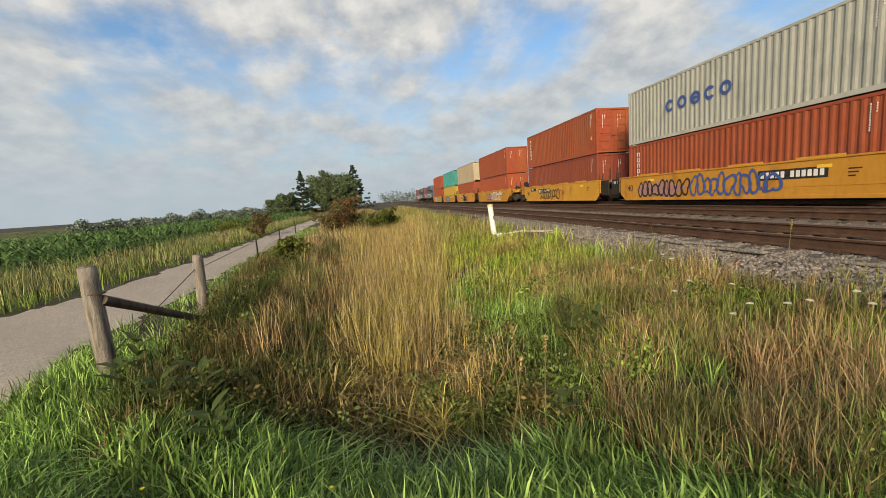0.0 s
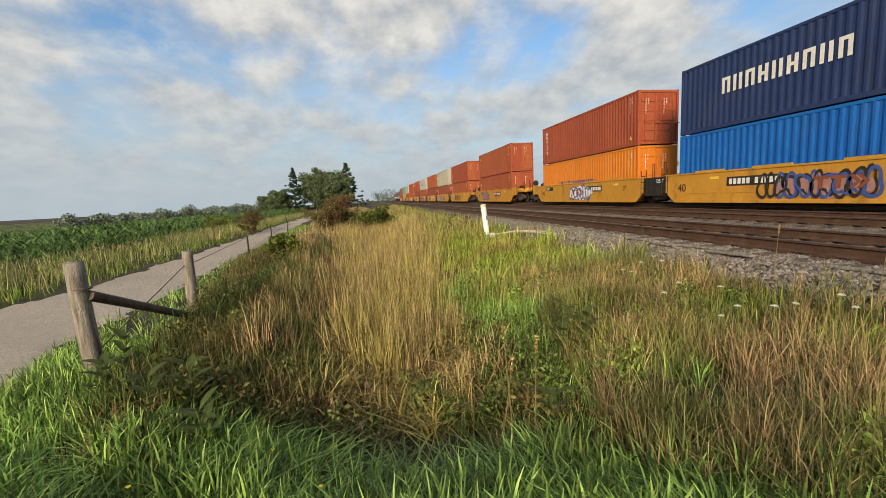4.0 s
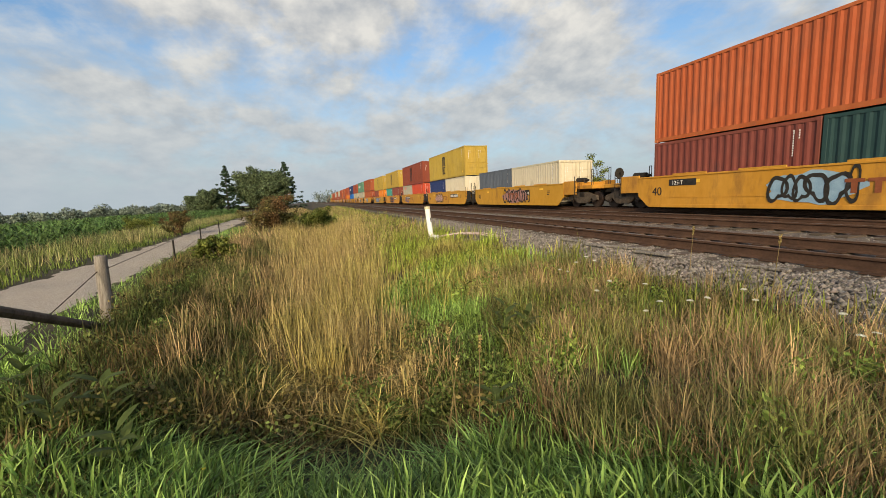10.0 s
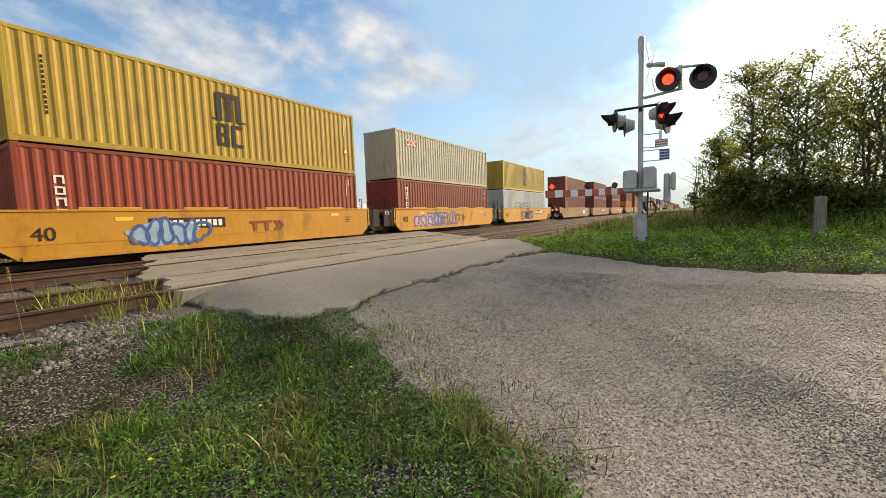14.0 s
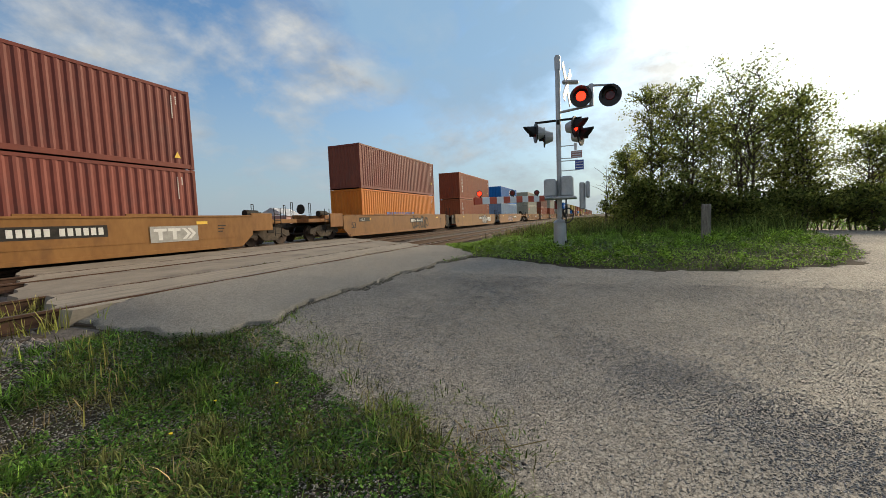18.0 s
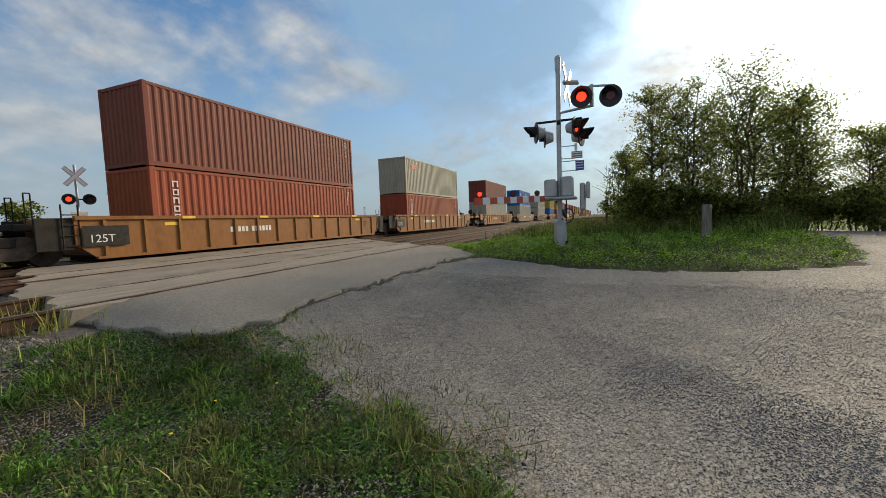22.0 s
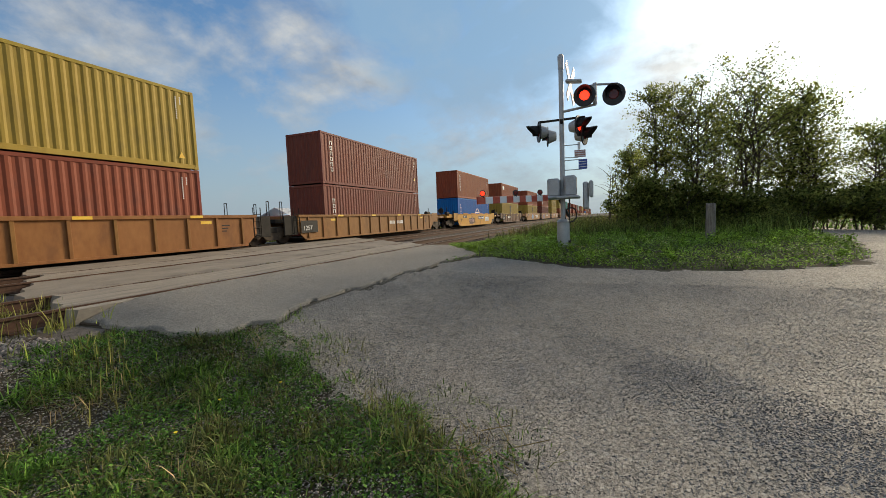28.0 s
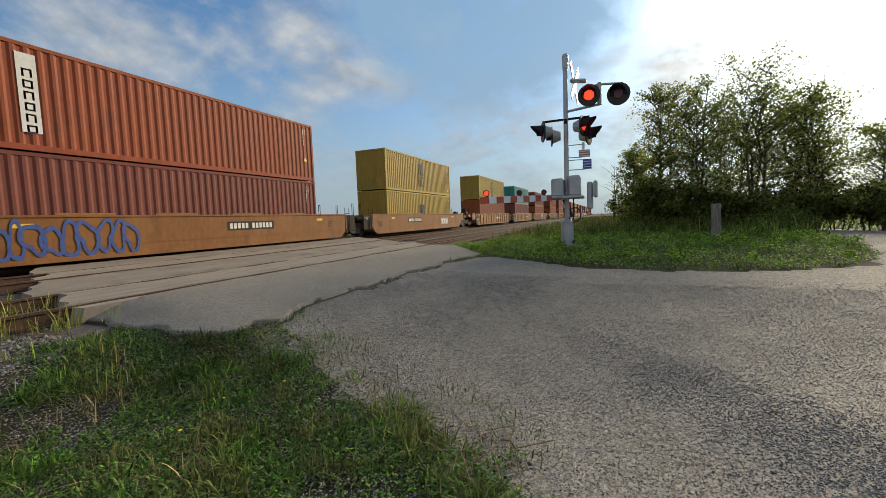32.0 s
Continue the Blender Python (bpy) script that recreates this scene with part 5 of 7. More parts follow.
# next two: far leaves paled, distance haze mixed into the colour
G_FAR = leafy("far_foliage", (0.075, 0.115, 0.06), (0.16, 0.20, 0.10), 0.3, 0.3)
G_HAZE_TINT = leafy("haze_tinted_foliage", (0.14, 0.18, 0.145), (0.22, 0.26, 0.205), 0.25, 0.3)
G_HERB = leafy("herb_leaf", (0.06, 0.095, 0.022), (0.17, 0.23, 0.06), 0.4, 0.25, other=(0.17, 0.12, 0.05), patch=1.0)
G_BANK = leafy("bank_leaf", (0.10, 0.16, 0.03), (0.26, 0.33, 0.075), 0.4, 0.25)
G_TASSEL = leafy("maize_tassel", (0.13, 0.17, 0.06), (0.30, 0.32, 0.13), 0.25, 0.35)
G_RUSSET = leafy("russet_leaf", (0.12, 0.068, 0.032), (0.24, 0.145, 0.06), 0.3, 0.3, other=(0.12, 0.13, 0.045))


def ring(n, r0, r1, a0, a1, clump=0.08):
    """Clumped points round the eye, between two distances and two azimuths."""
    c = n // 16 + 1
    i = RNG.integers(0, c, n)
    r = np.sqrt(RNG.uniform(r0 * r0, r1 * r1, c))[i]
    a = np.radians(RNG.uniform(a0, a1, c))[i]
    return r * np.cos(a) + RNG.normal(0, clump, n), r * np.sin(a) + RNG.normal(0, clump, n)


def cut(x, y, keep):
    m = keep(x, y)
    return x[m], y[m]


def build_grass():
    # foreground green grass on the ditch edge
    x, y = cut(*ring(90000, 1.1, 3.7, 75, 245), lambda x, y: off_road(x, y) & (np.hypot(x, y) < 2.5 + 0.35 * lump(x, y, 2.0) + 0.95 * smooth(-y, 0.3, 1.6)) & (np.hypot(x + 2.75, y - 0.2) > 0.42) & (RNG.random(len(x)) < (np.degrees(np.arctan2(y, x)) % 360 - 68) / 32))
    blades("foreground_grass", x, y, RNG.uniform(0.2, 0.46, len(x)), 0.018, 0.9, G_GREEN, "lush green long-bladed grass at the ditch edge", "grass", 0.8, 0.55)
    # verge by the road: tufts with bare ground between
    def verge(x, y):
        edge = inside(LANE, x + 0.22, y - 0.1)
        return off_road(x, y) & (0.55 * lump(x, y, 1.3) + 0.7 * lump(y + 4, x, 3.1) > np.where(edge, 0.0, -0.5) + 0.55 * smooth(y, 3.0, 4.2) * (1 - smooth(x, 1.4, 2.3))) & (x > -0.9 + 0.3 * (y - 1.2))
    x, y, a = tufts(4600, 28, -1.2, 4.0, 0.3, 5.2, lambda x, y: verge(x, y) & (lump(x, y, 5.2) > -0.35), 0.05)
    blades("verge_grass", x, y, RNG.uniform(0.05, 0.16, len(x)) * (1 + 0.3 * lump(x, y, 2.4) + 0.45 * lump(x + 7, y, 5.2)), 0.011, 1.25, G_LAWN, "low green verge grass in arching tufts with bare patches", "grass", 0.7, 0.55, None, a)
    ground_cover("verge_clover", 80000, -1.2, 3.7, 0.3, 5.2, verge, 0.027, 0.005, 0.06, G_CLOVER, "low clover and plantain leaves in the verge")
    def fringe(x, y):
        return inside(LANE, x, y) & ~inside(LANE, x - 0.42, y + 0.12) & (y > 0.3) & (y < 3.7) & (lump(x, y, 2.9) > 0.0)
    x, y, a = tufts(900, 14, 1.6, 4.2, 0.3, 3.7, fringe, 0.05)
    blades("fringe_grass", x, y, RNG.uniform(0.04, 0.13, len(x)), 0.009, 1.3, G_LAWN, "stray grass tufts creeping onto the gravel", "grass", 0.7, 0.55, None, a)
    x, y = cut(*spread(1500, 1.5, 3.7, 0.3, 3.6, None, 0.16), lambda x, y: inside(LANE, x + 0.4, y) & ~inside(LANE, x - 0.35, y))
    blades("loose_straw", x, y, RNG.uniform(0.08, 0.26, len(x)), 0.006, 2.2, G_STRAW, "dry straw lying at the edge of the gravel", "grass")
    x, y = cut(*spread(2600, 0.3, 3.4, 0.4, 4.3, None, 0.10), off_road)
    blades("verge_straw", x, y, RNG.uniform(0.08, 0.22, len(x)), 0.006, 1.2, G_BROWN, "dry straw among the verge grass", "grass")
    # dry brown grass
    x, y = cut(*spread(46000, -6.2, 0.6, 1.2, 4.4, None, 0.10), lambda x, y: (x < 0.5 - 0.55 * (y - 1.4)) & (np.hypot(x, y) > 2.15) & (y > 1.0 - 0.22 * x) & (lump(x, y, 1.4) > -0.45))
    blades("dry_grass", x, y, RNG.uniform(0.22, 0.58, len(x)), 0.008, 0.4, G_BROWN, "dry brown seeding grass beside the track", "grass")
    x, y = cut(*spread(26000, -8.0, 0.6, 1.0, 4.4, None, 0.12), lambda x, y: (x < 0.6 - 0.5 * (y - 1.2)) & (np.hypot(x, y) > 2.1) & (lump(x + 3, y, 1.0) > -0.5))
    blades("mixed_grass", x, y, RNG.uniform(0.15, 0.42, len(x)), 0.010, 0.5, G_GREEN, "green grass mixed into the dry growth", "grass")
    # golden reeds in the ditch
    x, y = cut(*spread(52000, -24, -3.4, -2.4, 2.4, None, 0.11), lambda x, y: (x < -4.15 - 0.6 * np.abs(y - 0.2) + 0.35 * lump(x, y, 2.7)) & (RNG.random(len(x)) < np.clip(1.5 - 1.08 * np.abs(y - 0.1 + 0.02 * x + 0.25 * lump(x, y, 1.2)) / (0.32 + 0.070 * np.abs(x)), 0, 1)))
    blades("reed_bed", x, y, RNG.uniform(0.55, 1.15, len(x)), 0.009, 0.16, G_GOLD, "golden dry reed grass standing in the ditch", "reeds", bend=0.7)
    x, y = cut(*spread(6500, -5.9, -3.4, -0.75, 1.2, None, 0.10), lambda x, y: np.hypot(x, y) > 3.3)
    blades("bent_straw", x, y, RNG.uniform(0.3, 0.6, len(x)), 0.014, 1.1, G_GOLD, "bent yellow straw at the foot of the reeds", "reeds", bend=0.9, droop=0.6)
    x, y = cut(*spread(9000, -15, -4.2, -2.6, -0.2, None, 0.14), lambda x, y: off_road(x, y) & (y < 0.2 + 0.05 * x) & (y > -1.1 + 0.1 * x) & (lump(x, y, 1.1) > -0.3))
    blades("tan_grass", x, y, RNG.uniform(0.4, 0.85, len(x)), 0.009, 0.3, G_BROWN, "tan seeding grass between the fence and the reeds", "grass")
    # dark weeds round the fence
    x, y = cut(*spread(46000, -16, -2.5, -3.5, -0.5, None, 0.13), lambda x, y: off_road(x, y) & (np.hypot(x, y) > 2.95 + 0.75 * smooth(-y, 0.3, 1.6)) & (y > -1.65 + 0.16 * x + 0.25 * lump(x, y, 1.3)))
    blades("fence_weeds", x, y, RNG.uniform(0.2, 0.55, len(x)), 0.012, 0.55, G_DARK, "tangled dark brown-green weeds along the fence", "weeds")
    x, y = cut(*spread(12000, -3.9, -2.0, -1.9, 1.5, None, 0.13), lambda x, y: (np.hypot(x, y) > 2.2) & (np.hypot(x + 2.9, y - 0.2) > 0.5))
    blades("ditch_weeds", x, y, RNG.uniform(0.12, 0.36, len(x)), 0.018, 0.8, G_DARK, "low dark weeds on the muddy ditch floor", "weeds")
    x, y = cut(*spread(22000, -5.2, -0.6, -3.8, -0.9, None, 0.10), lambda x, y: off_road(x, y) & (np.hypot(x, y) > 1.3) & (y < -0.95 + 0.12 * x + 0.25 * lump(x, y, 1.7)))
    blades("lane_edge_grass", x, y, RNG.uniform(0.12, 0.32, len(x)), 0.013, 0.55, G_GREEN, "fresh green grass between the fence and the lane", "grass")
    # bright weeds by the ballast
    x, y = cut(*spread(46000, -34, -2.4, 1.7, 4.7, None, 0.18), lambda x, y: (y > 1.9 + 0.04 * np.abs(x) + 0.4 * lump(x, y)) & (x < -1.4 - 0.8 * (4.3 - y)) & (y < 4.25 + 0.4 * lump(y, x)))
    blades("ballast_weeds", x, y, RNG.uniform(0.2, 0.5, len(x)), 0.012, 0.22, G_LIME, "bright yellow-green weeds at the ballast edge", "weeds")
    x, y = cut(*spread(2600, -6.5, 2.4, 3.8, 5.3, None, 0.16), lambda x, y: off_road(x, y) & (lump(x, y, 0.7) > 0.1))
    blades("ballast_tufts", x, y, RNG.uniform(0.10, 0.32, len(x)), 0.010, 0.3, G_LIME, "stray weeds growing in the ballast", "weeds")
    # rough growth down the line, past the reeds
    x, y = cut(*spread(60000, -85, -13.5, -8.4, 4.4, None, 0.25), lambda x, y: off_road(x, y) & (y < 4.2) & (y > -2.9 + 0.06 * (x + 13)))
    blades("rough_grass", x, y, RNG.uniform(0.3, 0.8, len(x)), 0.024, 0.3, G_BROWN, "rough dry and green grass along the ditch", "grass")
    x, y = cut(*spread(46000, -85, -5.6, 1.0, 4.5, None, 0.25), lambda x, y: (y > 1.15 - 0.02 * x * (x > -14) + 0.3 * lump(x, y, 0.6)))
    blades("line_side_weeds", x, y, RNG.uniform(0.25, 0.6, len(x)), 0.02, 0.3, G_LIME, "green weeds along the ballast edge", "weeds")
    # weeds at the broken edge of the crossing and in its grooves
    x, y = cut(*spread(900, 1.6, 3.2, 5.6, 8.4, None, 0.08), lambda x, y: (x < crossing_edge(y)[0] + 0.1) & (np.abs(np.abs(y - 6.97) - 0.75) > 0.08))
    blades("crossing_weeds", x, y, RNG.uniform(0.12, 0.42, len(x)), 0.012, 0.35, G_LIME, "weeds growing at the broken crossing edge", "weeds", pz=np.full(len(x), -0.22))
    x = np.concatenate([RNG.normal(c, 0.22, 26) for c in RNG.uniform(4.0, 15.0, 34)])
    y = RNG.choice([6.28, 7.66], len(x)) + RNG.normal(0, 0.012, len(x))
    blades("groove_moss", x, y, RNG.uniform(0.03, 0.075, len(x)), 0.011, 0.7, G_DARK, "small weeds in the flangeway grooves", "weeds", pz=np.full(len(x), -0.03))
    # grass strips along the lane
    x, y = cut(*spread(36000, -30, 0.6, -5.0, -0.8, None, 0.12), lambda x, y: off_road(x, y) & (y < -1.15 - 0.10 * np.abs(x)) & (np.hypot(x, y) > 0.8))
    blades("lane_side_grass", x, y, RNG.uniform(0.08, 0.26, len(x)), 0.012, 0.6, G_GREEN, "short green grass along the lane", "grass")
    x, y = cut(*spread(42000, -85, -2.2, -14.2, -5.9, None, 0.22), lambda x, y: off_road(x, y) & (y < -6.7 - 0.03 * np.abs(x + 9)))
    blades("field_edge_grass", x, y, RNG.uniform(0.35, 0.85, len(x)), 0.018, 0.3, G_STRAW, "tall straw-coloured grass at the field edge", "grass")
    x, y = cut(*spread(52000, -85, -2.2, -14.2, -5.9, None, 0.2), lambda x, y: off_road(x, y) & (y < -5.9))
    blades("field_edge_weeds", x, y, RNG.uniform(0.12, 0.42, len(x)), 0.02, 0.4, G_BANK, "green weeds at the field edge", "weeds")
    # island with the signal
    ground_cover("island_clover", 110000, 7.6, 20, -6.5, 5.2, off_road, 0.046, 0.005, 0.12, G_ISLAND, "bright green clover and low leaves round the crossing signal")
    ground_cover("clover_flowers", 2600, 8.2, 18, -5, 4.6, off_road, 0.032, 0.08, 0.15, G_PALE, "small pale yellow and white flowers in the clover")
    x, y = cut(*spread(70000, 7.6, 34, -10, 5.2, None, 0.15), lambda x, y: off_road(x, y))
    blades("island_grass", x, y, RNG.uniform(0.05, 0.16, len(x)), 0.013, 0.6, G_ISLAND, "green clover and grass round the crossing signal", "grass")
    x, y = cut(*spread(9000, 12.8, 21, -8.5, 2.6, None, 0.16), lambda x, y: off_road(x, y) & (np.hypot(x, y) > 15.2 + 1.4 * lump(x, y, 0.9)) & (lump(x, y, 1.6) > -0.35))
    blades("island_weeds", x, y, RNG.uniform(0.12, 0.85, len(x)), 0.02, 0.45, G_BANK, "tall mixed weeds in front of the trees", "weeds")
    x, y = spread(26000, 16, 80, -3, 4.6, None, 0.3)
    blades("bank_weeds", x, y, RNG.uniform(0.2, 0.6, len(x)), 0.025, 0.4, G_DARK, "brownish green weeds on the railway bank", "weeds")
    x, y = spread(40000, 25, 130, -60, -6.2, None, 0.5)
    blades("meadow_grass", x, y, RNG.uniform(0.15, 0.5, len(x)), 0.06, 0.5, G_GREEN, "rough green meadow behind the trees", "grass")
    # far side of the tracks
    x, y = spread(40000, -120, 120, 18.8, 28, None, 0.35)
    blades("far_bank_weeds", x, y, RNG.uniform(0.2, 0.6, len(x)), 0.05, 0.4, G_LIME, "green weeds beyond the tracks", "weeds")


M_CANOPY = surf("maize_canopy", (0.10, 0.135, 0.042), (0.21, 0.235, 0.085), 1.5, 0.9, 0, 0.3, fine=9)


def build_broad_weeds():
    """Leafy weeds between the grass."""
    for name, n, box, keep, mat, label in (
            ("fence_broadleaf", 200, (-10.3, -2.7, -2.9, -0.2), lambda x, y: off_road(x, y) & (np.hypot(x, y) > 3.1) & (y > -1.5 + 0.16 * x), G_HERB, "dark leafy weeds in the tangle by the fence"),
            ("ditch_broadleaf", 90, (-5.2, -2.6, -0.9, 1.5), lambda x, y: (np.hypot(x, y) > 2.45) & (np.hypot(x + 2.95, y - 0.2) > 0.5), G_HERB, "low leafy weeds on the ditch side"),
            ("bank_broadleaf", 90, (-8.0, -1.1, 1.3, 4.0), lambda x, y: (x < 0.4 - 0.5 * (y - 1.2)) & (np.hypot(x, y) > 2.5), G_BANK, "leafy green weeds in the dry grass"),
            ("island_broadleaf", 420, (8.6, 17.5, -5.0, 3.6), lambda x, y: off_road(x, y) & (lump(x, y, 0.8) > 0.0), G_ISLAND, "leafy green weed clumps round the crossing signal"),
            ("hedge_foot_weeds", 330, (13.4, 19.0, -7.5, 1.4), lambda x, y: off_road(x, y) & (np.hypot(x, y) > 15.9 + 0.9 * lump(x, y, 0.9)), G_BUSH, "dark leafy undergrowth at the foot of the trees")):
        x, y = cut(*spread(n, *box), keep)
        h = RNG.uniform(0.08, 0.28, len(x)) * (2.1 if mat is G_BUSH else 0.75 if mat is G_ISLAND else 1)
        c = np.stack([x, y, ground_z(x, y) + h], -1)
        v, f = leaf_cloud(c, h * RNG.uniform(0.6, 0.95, len(x)), 110, 0.036, 0.9)
        tagged(new(name, raw_mesh(name, v, f, mat)), label, "weeds", kind="stuff")


def build_corn():
    n = 6400
    row = RNG.integers(0, 30, n)
    y = -13.4 - row * 0.76 + RNG.normal(0, 0.04, n)
    x = RNG.uniform(-85, 2, n)
    z = ground_z(x, y)
    V, F = [], []
    k = 8
    a = RNG.uniform(0, 2 * np.pi, (n, k))
    t = RNG.uniform(0.15, 0.95, (n, k))
    h = RNG.uniform(1.5, 1.95, n)
    L = RNG.uniform(0.35, 0.6, (n, k))
    bx, by, bz = x[:, None] + 0 * a, y[:, None] + 0 * a, z[:, None] + t * h[:, None]
    dx, dy = np.cos(a), np.sin(a)
    sx, sy = -dy * 0.045, dx * 0.045
    P = np.stack([np.stack([bx - sx * 0.6, by - sy * 0.6, bz], -1), np.stack([bx + sx * 0.6, by + sy * 0.6, bz], -1),
                  np.stack([bx + dx * L * 0.5 + sx, by + dy * L * 0.5 + sy, bz + L * 0.45], -1), np.stack([bx + dx * L * 0.5 - sx, by + dy * L * 0.5 - sy, bz + L * 0.45], -1),
                  np.stack([bx + dx * L, by + dy * L, bz + L * 0.12], -1)], 2).reshape(-1, 5, 3)
    m = len(P)
    b = np.arange(m)[:, None] * 5
    tri = np.array([[0, 1, 2], [0, 2, 3], [3, 2, 4]])
    F = (b[:, :, None] + tri[None]).reshape(-1, 3)
    tagged(new("corn_field", raw_mesh("corn_field", P.reshape(-1, 3), F, G_CORN)), "rows of green maize plants in a large field", "corn", kind="stuff")
    # the field farther off: a canopy of leaf tips
    n = 90000
    y = -30 - 560 * RNG.random(n) ** 2.2
    x = RNG.uniform(-1, 0.25, n) * (110 - y * 1.6)
    z = ground_z(x, y) + 1.42 + RNG.normal(0, 0.12, n)
    s = 0.25 + 0.010 * np.hypot(x, y)
    a = RNG.uniform(0, 2 * np.pi, n)
    s = s * 0.6
    d = np.stack([np.cos(a) * s, np.sin(a) * s, RNG.uniform(-0.1, 0.45, n) * np.minimum(s, 0.6)], -1)
    side = np.stack([-np.sin(a) * s * 0.35, np.cos(a) * s * 0.35, 0 * a], -1)
    c = np.stack([x, y, z], -1)
    P = np.stack([c - d * 0.5 - side, c - d * 0.5 + side, c + d * 0.8], 1)
    tagged(new("far_corn", raw_mesh("far_corn", P.reshape(-1, 3), np.arange(3 * n).reshape(-1, 3), G_TASSEL)), "far maize canopy reaching the tree line", "corn", kind="stuff")
    gx, gy = np.linspace(-900, 260, 60), -32 - 600 * np.linspace(0, 1, 30) ** 2
    X, Y = np.meshgrid(gx, gy, indexing="ij")
    idx = np.arange(X.size).reshape(X.shape)
    quads = np.stack([idx[:-1, :-1], idx[:-1, 1:], idx[1:, 1:], idx[1:, :-1]], -1).reshape(-1, 4)
    Z = ground_z(X, Y) + 1.25
    tagged(new("corn_canopy", raw_mesh("corn_canopy", np.stack([X.ravel(), Y.ravel(), Z.ravel()], -1), quads, M_CANOPY)), "dense green maize canopy in the distance", "corn", kind="stuff")


def leaf_cloud(centres, radii, per, size, squash=0.8):
    """Leaf quads scattered in clumps: arrays of vertices and faces."""
    centres, radii = np.asarray(centres, float), np.asarray(radii, float)
    n = len(centres) * per
    i = np.repeat(np.arange(len(centres)), per)
    d = RNG.normal(0, 1, (n, 3))
    d /= np.linalg.norm(d, axis=1, keepdims=True)
    r = RNG.random(n) ** 0.45
    p = centres[i] + d * (r * radii[i])[:, None] * [1, 1, squash]
    s = size * RNG.uniform(0.6, 1.4, n)
    u = RNG.normal(0, 1, (n, 3))
    u /= np.linalg.norm(u, axis=1, keepdims=True)
    w = np.cross(u, d)
    w /= np.linalg.norm(w, axis=1, keepdims=True) + 1e-9
    V = np.stack([p - u * s[:, None] * 0.6, p + w * s[:, None] * 0.32, p + u * s[:, None] * 0.6, p - w * s[:, None] * 0.32], 1)
    return V.reshape(-1, 3), np.arange(4 * n).reshape(-1, 4)


def tree(name, x, y, height, spread_r, leaf, mat, label, stems=1, per=45, clumps=60, seed=0, base=0.25, category="tree", bare=False):
    rng = random.Random(seed)
    z0 = float(ground_z(x, y)) - 0.05
    ob = thing(name, label, category, at=pose(x, y, z0))
    bm = bmesh.new()
    tips = []
    for s in range(stems):
        a0 = rng.uniform(0, 6.28)
        off = 0.25 * (stems > 1)
        p = Vector((math.cos(a0) * off, math.sin(a0) * off, 0))
        top = Vector((math.cos(a0) * spread_r * (0.35 if stems > 1 else 0.08), math.sin(a0) * spread_r * (0.35 if stems > 1 else 0.08), height * rng.uniform(0.8, 0.95)))
        pts = [p.lerp(top, t) + Vector((rng.uniform(-1, 1), rng.uniform(-1, 1), 0)) * 0.05 * height * t for t in (0, 0.25, 0.5, 0.75, 1)]
        r = height * 0.013 / math.sqrt(stems) + 0.02
        for k in range(4):
            tube_bm(bm, pts[k], pts[k + 1], r * (1 - k * 0.22), r * (1 - (k + 1) * 0.22), 7, False)
        for k in range(max(5, clumps // (3 * stems))):
            t = rng.uniform(base + 0.05, 0.97)
            q = pts[min(int(t * 4), 3)].lerp(pts[min(int(t * 4), 3) + 1], t * 4 - min(int(t * 4), 3))
            a = rng.uniform(0, 6.28)
            ln = spread_r * rng.uniform(0.4, 1.0) * (0.25 + 0.75 * math.sin(math.pi * (0.2 + 0.74 * (t - base) / (1 - base))))
            e = q + Vector((math.cos(a) * ln, math.sin(a) * ln, ln * rng.uniform(0.2, 1.0)))
            mid = q.lerp(e, 0.5) + Vector((0, 0, ln * 0.08))
            tube_bm(bm, q, mid, r * 0.32, r * 0.2, 5, False)
            tube_bm(bm, mid, e, r * 0.2, r * 0.07, 5, False)
            tips += [e, mid, q.lerp(e, 0.8) + Vector((rng.uniform(-1, 1), rng.uniform(-1, 1), rng.uniform(-0.5, 0.8))) * 0.25 * ln]
    part("trunk", bm, M_BARK, ob)
    if not bare:
        rad = [spread_r * rng.uniform(0.12, 0.34) for _ in tips]
        v, f = leaf_cloud([tuple(t) for t in tips], rad, per, leaf)
        part("crown", raw_mesh("crown", v, f, mat), None, ob)
    return ob


def fir(x, y, height, r, seed):
    rng = random.Random(seed)
    z0 = float(ground_z(x, y)) - 0.3
    ob = thing("fir_tree", "tall dark green pointed fir tree", "tree", "tree group by the fields", at=pose(x, y, z0))
    part("trunk", tubes(((0, 0, 0), (0, 0, height * 0.97), 0.25, 0.03), n=8), M_BARK, ob)
    cs, rs = [], []
    n = int(height * 3.2)
    for i in range(n):
        t = i / n
        rr = r * (1 - t) ** 0.95 * (0.8 + 0.25 * (i % 3)) + 0.05
        for k in range(9):
            a = rng.uniform(0, 6.28)
            q = rr * rng.uniform(0.35, 1.05)
            cs.append((math.cos(a) * q, math.sin(a) * q, height * (0.06 + 0.94 * t) - q * 0.25))
            rs.append(0.12 + 0.4 * (1 - t))
    v, f = leaf_cloud(cs, rs, 30, 0.26, 0.5)
    part("crown", raw_mesh("crown", v, f, G_FIR), None, ob)


def far_woods(name, centres, radii, per, size, mat, label):
    v, f = leaf_cloud(centres, radii, per, size)
    tagged(new(name, raw_mesh(name, v, f, mat)), label, "trees", kind="stuff")


def polar(az, r):
    return math.cos(radians(az)) * r, math.sin(radians(az)) * r


